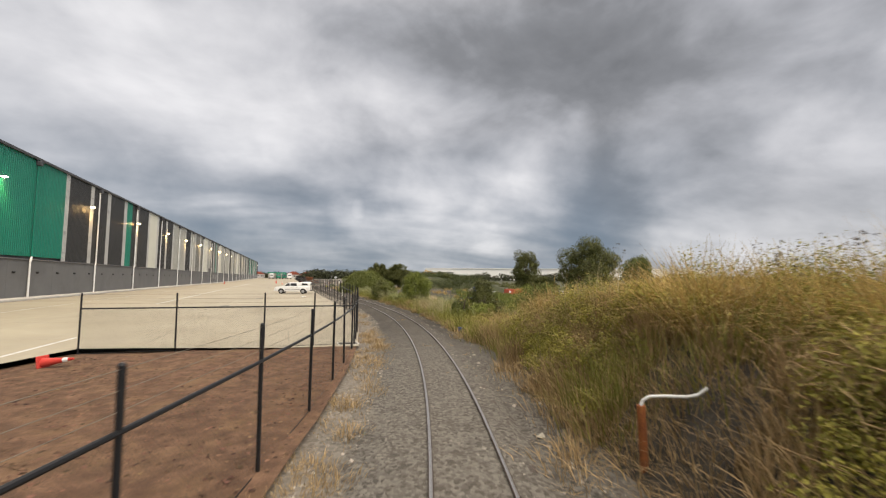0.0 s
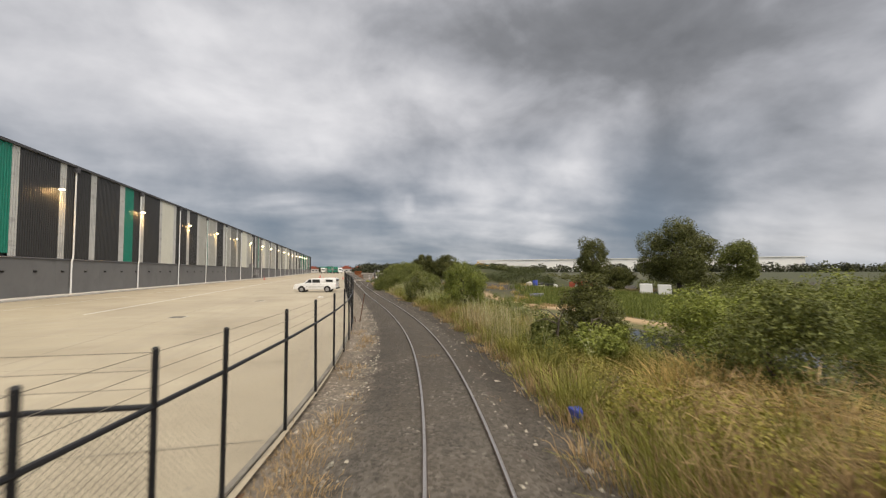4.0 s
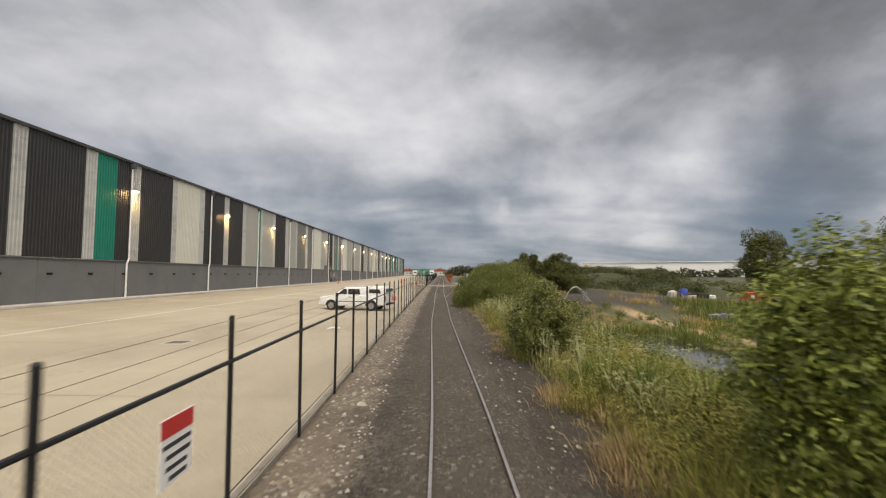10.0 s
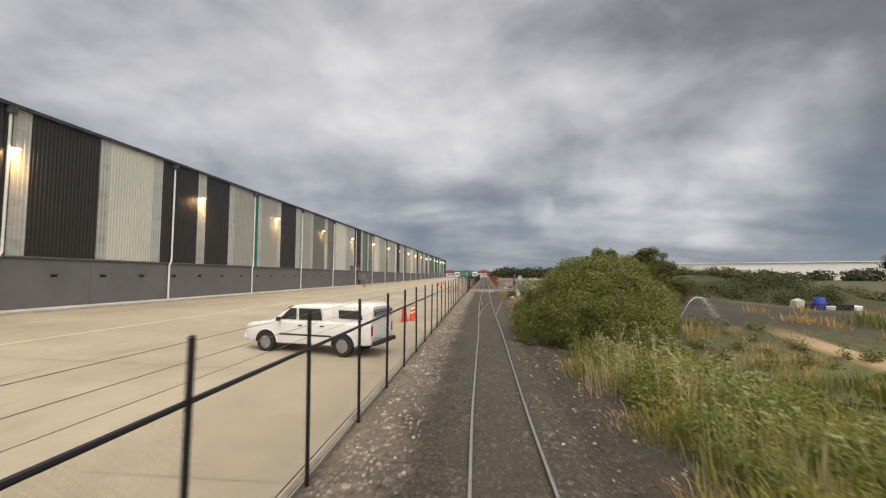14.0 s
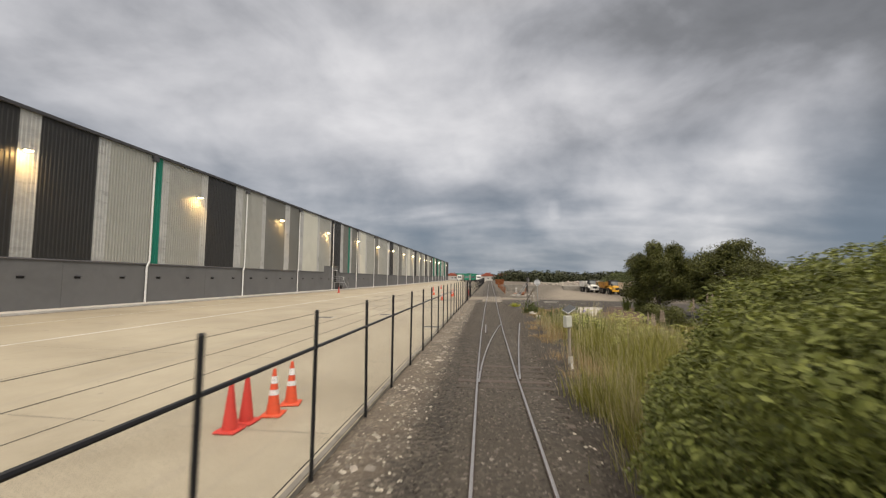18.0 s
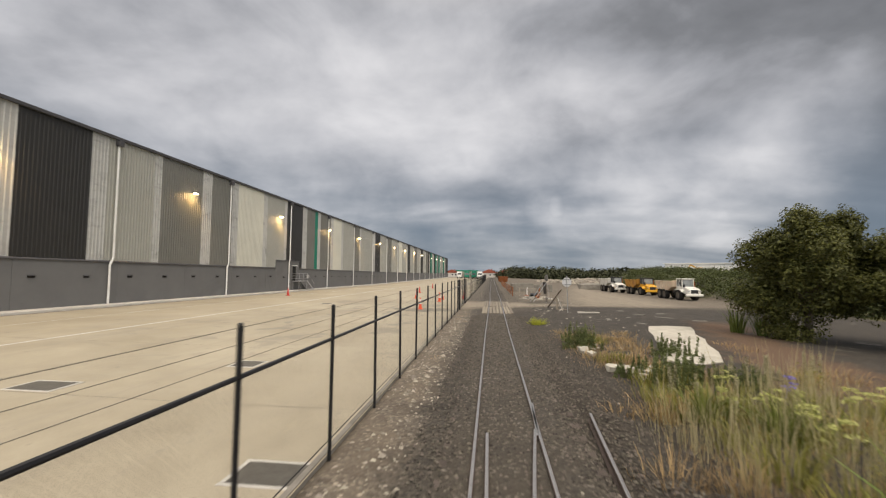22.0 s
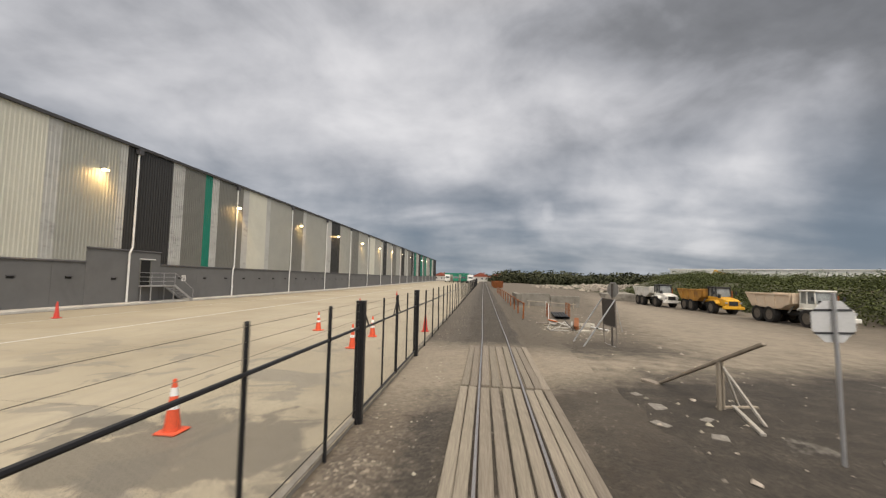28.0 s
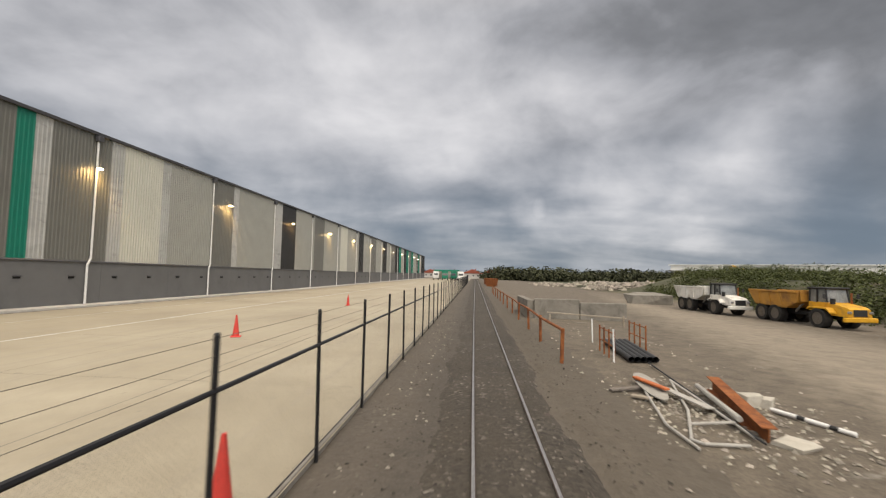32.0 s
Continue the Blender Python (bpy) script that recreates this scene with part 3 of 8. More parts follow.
    # pale remains of old floors and washed-out fines
    old = N.math("MULTIPLY", N.mapr(n4, 0.63, 0.70, 0.0, 0.5), N.math("MULTIPLY", g, N.mapr(y, 92.0, 100.0, 0.0, 1.0)))
    col = N.mix(old, col, (0.30, 0.28, 0.24, 1))
    col = N.mix(N.math("MULTIPLY", dust_mask(N, x, y, n1, n2), N.mapr(g23, 0.35, 0.6, 0.75, 1.0)), col, (0.245, 0.207, 0.155, 1))
    N.link(col, b.inputs["Base Color"])
    b.inputs["Roughness"].default_value = 0.95
    bp = N.add("ShaderNodeBump")
    bp.inputs["Strength"].default_value = 0.6
    bp.inputs["Distance"].default_value = 0.03
    N.link(N.math("ADD", n3, N.math("MULTIPLY", n2, 0.25)), bp.inputs["Height"])
    N.link(bp.outputs[0], b.inputs["Normal"])
    thing("ground", "uneven ground of grey gravel, dust and rough turf", "ground", kind="structure", data=fast_mesh("ground", V, F, m, True))


build_ground()


def ribbon(name, y0, y1, o0, o1, dy=0.5, nx=6, zf=None, mat=None, smooth=True):
    """A strip beside the track between two offsets from its centre."""
    ys = np.arange(y0, y1 + dy * 0.5, dy)
    V, F = [], []
    for y in ys:
        for i in range(nx + 1):
            o = o0 + (o1 - o0) * i / nx
            px, py = track_at(y, o)
            V.append((px, py, zf(o, y)))
    n = nx + 1
    for j in range(len(ys) - 1):
        for i in range(nx):
            F.append((j * n + i, j * n + i + 1, (j + 1) * n + i + 1, (j + 1) * n + i))
    me = fast_mesh(name, np.array(V), np.array(F), mat, smooth)
    off = me.attributes.new("offset", 'FLOAT', 'POINT')
    off.data.foreach_set("value", np.tile(np.linspace(o0, o1, nx + 1), len(ys)).astype(np.float32))
    return me


def gravel_mat(name, stops, pale, amount, scale=24.0, dirt=None, worn=None, far=None):
    """Crushed stone: cells of broken rock, with pale chips among them."""
    m = bpy.data.materials.new(name)
    m.use_nodes = True
    N = Nodes(m.node_tree)
    out = N.add("ShaderNodeOutputMaterial")
    b = N.add("ShaderNodeBsdfPrincipled")
    N.link(b.outputs[0], out.inputs[0])
    tc = N.add("ShaderNodeTexCoord")
    v = tc.outputs["Object"]
    vo = N.add("ShaderNodeTexVoronoi")
    vo.inputs["Scale"].default_value = scale
    N.link(v, vo.inputs["Vector"])
    sep = N.add("ShaderNodeSeparateColor")
    N.link(vo.outputs["Color"], sep.inputs[0])
    n1, n2 = N.noise(v, 0.5, 5, 0.65), N.noise(v, 5.0, 5, 0.75)
    xyz = N.add("ShaderNodeSeparateXYZ")
    N.link(v, xyz.inputs[0])
    f = N.math("ADD", N.math("MULTIPLY", sep.outputs[0], 0.24), N.math("ADD", N.math("MULTIPLY", n1, 0.46), N.math("MULTIPLY", n2, 0.30)))
    k = len(stops)
    col = N.ramp(f, [(0.30 + 0.42 * i / (k - 1), c) for i, c in enumerate(stops)])
    if worn:
        # stones of the track bed scattered over the inner edge
        at = N.add("ShaderNodeAttribute")
        at.attribute_name = "offset"
        d = N.math("ADD", N.math("ABSOLUTE", at.outputs["Fac"]), N.math("ADD", N.math("MULTIPLY", N.math("SUBTRACT", n1, 0.5), 1.3), N.math("MULTIPLY", N.math("SUBTRACT", n2, 0.5), 1.2)))
        inner = N.mapr(d, worn[0], worn[1], 1.0, 0.0)
        fine = N.ramp(f, [(0.30 + 0.42 * i / 2, c) for i, c in enumerate(BALLAST)])
    chip = N.math("MULTIPLY", N.mapr(sep.outputs[1], 1.0 - amount, 1.0, 0.0, 1.0), N.mapr(n1, 0.38, 0.6, 0.2, 1.0), clamp=True)
    col = N.mix(chip, col, (*pale, 1))
    if dirt:
        col = N.mix(N.mapr(N.noise(v, 0.6, 6, 0.75, 0.5), 0.42, 0.60, 0.1, 0.85), col, (*dirt, 1))
    if worn:
        col = N.mix(inner, col, fine)
    if far:
        # trodden earth takes over past the crossing
        dull = N.math("MULTIPLY", N.mapr(N.math("ADD", xyz.outputs[1], N.math("MULTIPLY", n1, 14.0)), 121.0, 134.0, 0.0, 0.9), N.mapr(n2, 0.3, 0.65, 0.6, 1.0))
        col = N.mix(dull, col, (*far, 1))
    fresh = N.math("MULTIPLY", N.mapr(xyz.outputs[1], 12.0, 24.0, 0.62, 0.0), N.mapr(N.math("ADD", N.math("MULTIPLY", sep.outputs[2], 0.6), N.math("MULTIPLY", n2, 0.4)), 0.25, 0.75, 0.15, 1.0))
    col = N.mix(fresh, col, (0.215, 0.195, 0.165, 1))
    col = N.mix(dust_mask(N, xyz.outputs[0], xyz.outputs[1], N.noise(v, 0.12, 5), n2), col, (0.245, 0.207, 0.155, 1))
    N.link(col, b.inputs["Base Color"])
    b.inputs["Roughness"].default_value = 0.92
    bp = N.add("ShaderNodeBump")
    bp.inputs["Strength"].default_value = 0.8
    bp.inputs["Distance"].default_value = 0.03
    N.link(N.math("SUBTRACT", n2, N.math("MULTIPLY", vo.outputs["Distance"], 0.45)), bp.inputs["Height"])
    N.link(bp.outputs[0], b.inputs["Normal"])
    return m


BALLAST = [(0.020, 0.016, 0.012), (0.043, 0.036, 0.027), (0.090, 0.076, 0.059)]
M["ballast"] = gravel_mat("dirty_ballast", BALLAST, (0.270, 0.240, 0.200), 0.10, 16.0, (0.046, 0.037, 0.026))
M["shoulder"] = gravel_mat("pale_shoulder_gravel", [(0.040, 0.032, 0.024), (0.108, 0.089, 0.068), (0.240, 0.204, 0.155)], (0.50, 0.43, 0.335), 0.16, 17.0, (0.120, 0.094, 0.066), (1.5, 2.2), far=(0.078, 0.066, 0.052))
M["cess"] = gravel_mat("dark_cess_gravel", [(0.018, 0.015, 0.011), (0.036, 0.030, 0.022), (0.072, 0.060, 0.045)], (0.17, 0.145, 0.112), 0.05, 17.0, (0.036, 0.027, 0.018), far=(0.108, 0.090, 0.067))


def bed_z(o, y):
    a = abs(o)
    z = -0.055 - 0.03 * step(1.0, 1.9, a) - (0.085 * math.exp(-((o - 1.4) / 0.17) ** 2) if o > 0 else 0.0)
    return z + 0.018 * noise.noise((o * 2.1, y * 1.3, 3.0)) * (1.6 if a > 1.2 else 0.7)


def side_z(o, y):
    return bed_z(o, y) + 0.02 * noise.noise((o * 1.3, y * 0.55, 9.0)) + 0.015 * noise.noise((o * 4.0, y * 3.0, 2.0))


thing("track_bed", "dark dirty ballast under the railway track", "ballast", kind="structure", data=ribbon("track_bed", -14, 356, -1.75, 1.95, 0.3, 26, lambda o, y: bed_z(o, y) - 0.05 * step(0.85, 1.7, abs(o)) + 0.006, M["ballast"]))
thing("shoulder_gravel", "pale stony gravel strip between fence and track", "gravel", kind="structure", data=ribbon("shoulder_gravel", -14, 356, -3.1, -0.9, 0.3, 10, lambda o, y: side_z(o, y) - 0.012 + 0.02 * step(1.5, 2.4, -o), M["shoulder"]))
thing("cess_gravel", "dark gravel margin beside the railway track", "gravel", kind="structure", data=ribbon("cess_gravel", -14, 356, 0.95, 3.4, 0.3, 18, lambda o, y: side_z(o, y) - 0.012 - 0.045 * step(2.4, 3.4, o), M["cess"]))


# ---- rails and sleepers ----
def rail_profile(w=0.068):
    h, f = w / 2, 0.062
    return [(-f, -0.13), (-f, -0.118), (-0.010, -0.10), (-0.010, -0.042), (-h, -0.034), (-h, -0.006), (-h * 0.7, 0.0), (h * 0.7, 0.0), (h, -0.006), (h, -0.034), (0.010, -0.042), (0.010, -0.10), (f, -0.118), (f, -0.13)]


def sweep_rail(pts, prof):
    rings = []
    for i, (x, y) in enumerate(pts):
        a, b = pts[max(0, i - 1)], pts[min(len(pts) - 1, i + 1)]
        t = Vector((b[0] - a[0], b[1] - a[1])).normalized()
        rings.append([(x + t.y * u, y - t.x * u, z) for u, z in prof])
    return Geo().loft(rings)


def build_rail(pts, group, label):
    r = thing("rail", label, "rail", group)
    part("rail_section", sweep_rail(pts, rail_profile()), M["rail"], r, "rust-brown web and foot", smooth=True)
    part("running_surface", sweep_rail(pts, [(-0.024, 0.0005), (-0.020, 0.003), (0.020, 0.003), (0.024, 0.0005)]), M["shine"], r, "worn shiny rail head", smooth=True)
    return r


HALF = 0.553
ys = [y for y in np.arange(-13, 100, 1.0)] + [y for y in np.arange(100, 356, 4.0)]
for sgn in (-1, 1):
    build_rail([rail_at(y, sgn * HALF) for y in ys], "running rails", "long steel running rail with a worn shiny head")
# the cut-off siding: its switch rails, frog and guard rails
build_rail([(7.20 + 1.03 * ((y - 78.0) / 13.5) ** 1.6, y) for y in np.arange(78.0, 91.6, 0.5)], "turnout rails", "curved closure rail of a cut-off turnout")
build_rail([(8.29 + 1.13 * ((y - 78.0) / 14.4) ** 1.15, y) for y in np.arange(78.5, 92.6, 0.5)], "turnout rails", "short rusty rail end of a removed siding")
for x0, x1, y0, y1 in ((7.36, 7.37, 87.6, 91.2), (8.24, 8.33, 91.2, 93.0)):
    build_rail([(x0 + (x1 - x0) * t, y0 + (y1 - y0) * t) for t in np.linspace(0, 1, 6)], "turnout rails", "short rusty guard rail beside the running rail")

sl_geo = Geo().box((0, 0, 0), (2.05, 0.21, 0.12), b=0.012)
sl_mesh = sl_geo.mesh("sleeper", M["sleeper"])
long_mesh = Geo().box((0, 0, 0), (2.45, 0.22, 0.12), b=0.012).mesh("sleeper", M["sleeper"])
sleepers = thing("track_sleepers", "weathered timber sleepers half buried in ballast", "sleepers", kind="structure")
for i, y in enumerate(np.arange(-6, 150, 0.62)):
    if 112.6 < y < 125.6:
        continue
    turn = 74 < y < 93
    x, yy = rail_at(float(y), 0.15 if turn else 0.0)
    s = track_x(y + 0.5) - track_x(y - 0.5)
    rise = -0.092 if 77.2 < y < 80.2 else -0.120 if turn else -0.126 + 0.010 * math.sin(i * 2.7)
    part("sleeper", long_mesh if turn else sl_mesh, None, sleepers, m=pose(x, yy, rise, 0.4 * math.sin(i * 5.1), 0, math.degrees(-math.atan(s)) + 1.2 * math.sin(i * 3.3)))

# ---- timber level crossing ----
crossing = thing("level_crossing", "grey weathered timber planks laid between and beside the rails", "level crossing", kind="structure")
pl = {}
for y0, y1, xs in ((113.2, 118.9, (-0.93, -0.72, 0.72, 0.93, 1.14, -0.40, -0.14, 0.13, 0.39)), (119.0, 125.2, (-0.72, -0.93, 0.72, 0.93, -0.40, -0.14, 0.13, 0.39, 1.14))):
    for i, o in enumerate(xs):
        ln = y1 - y0 - 0.16 * ((i * 37) % 5) / 4
        wd = 0.195 if abs(o) > 0.5 else 0.215
        me = pl.setdefault((round(ln, 2), wd), Geo().box((0, 0, 0), (wd, ln, 0.12), b=0.014).mesh("plank", M["plank"]))
        x, yy = rail_at((y0 + y1) / 2, o)
        part("plank", me, None, crossing, m=pose(x, yy, -0.055 + 0.010 * math.sin(i * 2.1 + y0), 0.15 * math.sin(i), 1.2 * math.sin(i * 1.7), -0.5 + 0.35 * math.sin(i * 4.4)))


# ---- concrete yard ----
def fence_x(y):
    return track_at(y, -2.85)[0]


def yard_line(x):
    """Where the concrete ends at the mulch bed, along the side fence."""
    return 17.72 - (max(x, -6.3) + 6.3) * 0.135


def build_yard():
    V, F = [], []
    n = 9

    def rows(ys, xr, yf):
        k = len(V)
        for y in ys:
            for i in range(n + 1):
                x = -20.4 + (xr(y) + 20.4) * i / n
                yy = yf(x, y)
                V.append((x, yy, yard_z(x, yy) + 0.02))
        for j in range(len(ys) - 1):
            for i in range(n):
                F.append((k + j * (n + 1) + i, k + j * (n + 1) + i + 1, k + (j + 1) * (n + 1) + i + 1, k + (j + 1) * (n + 1) + i))

    rows(np.append(np.arange(-30, 17, 2.0), 17.72), lambda y: -6.3 - 0.35 * (17.72 - y), lambda x, y: y)
    ys = np.concatenate([[17.0], np.arange(18, 150, 2.0), np.arange(150, 372, 6.0)])
    rows(ys, lambda y: fence_x(y) - 0.02, lambda x, y: yard_line(x) if y < 17.5 else y)
    thing("concrete_yard", "wide pale concrete truck yard with stains and joints", "pavement", kind="structure", data=fast_mesh("concrete_yard", np.array(V), np.array(F), M["concrete"], True))


build_yard()


def yard_strip(name, x0, x1, y0, y1, mat, dz, wid, label, cat):
    """A painted or sawn line on the yard between two points."""
    n = max(2, int(math.hypot(x1 - x0, y1 - y0) / 3))
    d = Vector((x1 - x0, y1 - y0)).normalized() * wid / 2
    V, F = [], []
    for i in range(n + 1):
        t = i / n
        x, y = x0 + (x1 - x0) * t, y0 + (y1 - y0) * t
        for s in (-1, 1):
            px, py = x - s * d.y, y + s * d.x
            V.append((px, py, yard_z(px, py) + 0.02 + dz))
    for i in range(n):
        F.append((2 * i, 2 * i + 1, 2 * i + 3, 2 * i + 2))
    return thing(name, label, cat, kind="structure", data=fast_mesh(name, np.array(V), np.array(F), mat))


# dark tone for the painted shade at the warehouse kerb's foot
M["gutter"] = surf("kerb_foot_shade", [(0.09, 0.08, 0.066), (0.17, 0.152, 0.125)], 1.5, 0.95, bump=0.1)
M["joint"] = surf("sawn_joint", [(0.17, 0.155, 0.13), (0.23, 0.21, 0.17)], 2, 0.9, bump=0)
for x in (-15.2, -4.6, 0.4):
    yard_strip("yard_joint", x, x, 18, 250, M["joint"], 0.004, 0.025, "thin sawn joint across the concrete yard", "joint")
for y in range(20, 190, 6):
    yard_strip("yard_joint", -19.2, fence_x(y) - 0.3, y, y, M["joint"], 0.004, 0.02, "thin sawn joint across the concrete yard", "joint")
yard_strip("painted_line", -9.6, -9.3, 40, 250, M["line"], 0.006, 0.13, "faded white line painted on the concrete yard", "road marking")
yard_strip("painted_line", -7.4, -8.3, 20.5, 8.0, M["line"], 0.006, 0.13, "faded white line painted on the concrete yard", "road marking")
yard_strip("painted_line", -15.0, -14.8, 30, 250, M["line"], 0.006, 0.06, "faint thin white line painted on the concrete yard", "road marking")

# the shadow line below the kerb, painted as a dark strip on the yard
yard_strip("gutter_line", -19.24, -19.24, 0, 360, M["gutter"], 0.005, 0.16, "dark line of painted shade along the foot of the kerb", "gutter")
mul = Geo()
nx = 10
Vm, Fm = [], []
ysm = np.arange(-13, 19.0, 0.5)
for y in ysm:
    xl = -6.6 - 0.35 * max(0.0, 17.4 - y)
    xr = fence_x(float(y)) + 0.02
    for i in range(nx + 1):
        x = xl + (xr - xl) * i / nx
        lim = yard_line(x)
        Vm.append((x, float(y), 0.05 + 0.05 * noise.noise((x * 0.8, y * 0.8, 5)) - 0.12 * step(lim - 0.15, lim + 0.15, y)))
for j in range(len(ysm) - 1):
    for i in range(nx):
        Fm.append((j * (nx + 1) + i, j * (nx + 1) + i + 1, (j + 1) * (nx + 1) + i + 1, (j + 1) * (nx + 1) + i))
thing("mulch_bed", "brown bark mulch bed inside the fence corner", "mulch", kind="structure", data=fast_mesh("mulch_bed", np.array(Vm), np.array(Fm), M["mulch"], True))
kg = Geo().loft([[(px - 0.03, py, -0.15), (px - 0.03, py, 0.040), (px + 0.06, py, 0.040), (px + 0.06, py, -0.15)] for px, py in [track_at(float(y), -2.95) for y in np.arange(15.6, 350, 1.5)]])
thing("fence_kerb", "low concrete edging along the foot of the fence", "kerb", kind="structure", data=kg, mat=surf("dirty_edging", [(0.14, 0.128, 0.108), (0.27, 0.25, 0.215)], 2.2, 0.9, bump=0.4, stain=((0.09, 0.08, 0.066), 0.7), stain_scale=0.9))


# ---- warehouse ----
PIPES = [45.8, 58.74, 71.72, 84.73, 97.9, 111.27, 124.85, 138.49, 152.18, 165.92, 179.7, 193.48, 207.3, 221.1, 234.9, 248.7, 262.5, 276.3, 290.1, 303.9, 317.7, 331.5, 345.3]
LAMPS = [24.6, 40.9, 56.4, 71.94, 88.3, 103.2, 119.2, 135.4, 152.2, 168.7, 185.2, 201.7, 218.2, 234.7, 251.2, 267.7, 284.2, 300.7, 317.2, 333.7, 350.2]
XW, ROOF, Y0, Y1 = -20.45, 12.75, -40.0, 366.0
PANELS = [(-40, "green"), (51.1, "strip"), (51.9, "dark"), (56.7, "strip"), (57.6, "dark"), (61.4, "strip"), (62.4, "dark"), (67.0, "strip"), (68.1, "green"), (70.2, "dark"), (72.0, "strip"), (73.0, "dark"), (77.6, "strip"), (78.4, "cream"), (82.5, "strip"), (83.5, "dark"), (88.0, "strip"), (89.2, "dark"), (93.0, "strip"), (94.0, "light"), (98.1, "green"), (98.9, "strip"), (99.7, "light"), (103.8, "strip"), (104.7, "dark"), (109.3, "strip"), (110.6, "light"), (114.8, "strip"), (115.6, "mid"), (120.6, "strip"), (122.0, "mid"), (125.3, "strip"), (126.4, "cream"), (131.6, "strip"), (132.5, "light"), (136.9, "strip"), (137.6, "dark"), (142.4, "strip"), (143.9, "mid"), (146.8, "green"), (147.9, "strip"), (149.0, "mid"), (153.5, "strip"), (154.7, "cream"), (158.8, "strip"), (159.8, "light"), (165.9, "mid"), (169.9, "strip"), (171.0, "light"), (180.3, "strip"), (182.3, "dark"), (187.0, "light"), (194.8, "mid"), (199.6, "light"), (209.4, "cream"), (214.2, "light"), (223.6, "dark"), (228.0, "light"), (236.0, "mid"), (242.0, "light"), (251.0, "dark"), (257.0, "light"), (265.0, "mid"), (272.0, "dark"), (280.0, "green"), (285.0, "light"), (291.0, "dark"), (298.0, "green"), (304.0, "mid"), (312.0, "green"), (320.0, "light"), (330.0, "dark"), (336.0, "green"), (342.0, "light"), (350.0, "dark"), (366.0, "")]
LABEL = {"dark": "charcoal ribbed steel sheet", "green": "bright green ribbed steel sheet", "strip": "translucent ribbed light sheet", "cream": "off-white ribbed steel sheet", "light": "pale grey ribbed steel sheet", "mid": "mid-grey ribbed steel sheet"}


def base_top(y):
    return 4.33 if 134.8 < y < 141.6 else max(2.75, min(4.1, 3.86 - 0.0066 * (y - 50)))


def rib_panel(y0, y1, z0, z1):
    """Trapezoid-ribbed sheet between two ends."""
    n = max(1, round((y1 - y0) / 0.26))
    p = (y1 - y0) / n
    pts = []
    for i in range(n):
        a = y0 + i * p
        pts += [(0.0, a), (0.0, a + p * 0.55), (0.045, a + p * 0.66), (0.045, a + p * 0.89)]
    pts.append((0.0, y1))
    g = Geo()
    for (xa, ya), (xb, yb) in zip(pts[:-1], pts[1:]):
        g.poly([(XW + xa, ya, z0), (XW + xb, yb, z0), (XW + xb, yb, z1), (XW + xa, ya, z1)])
    me = bpy.data.meshes.new("cladding_panel")
    me.from_pydata(g.v, [], g.f)
    return me


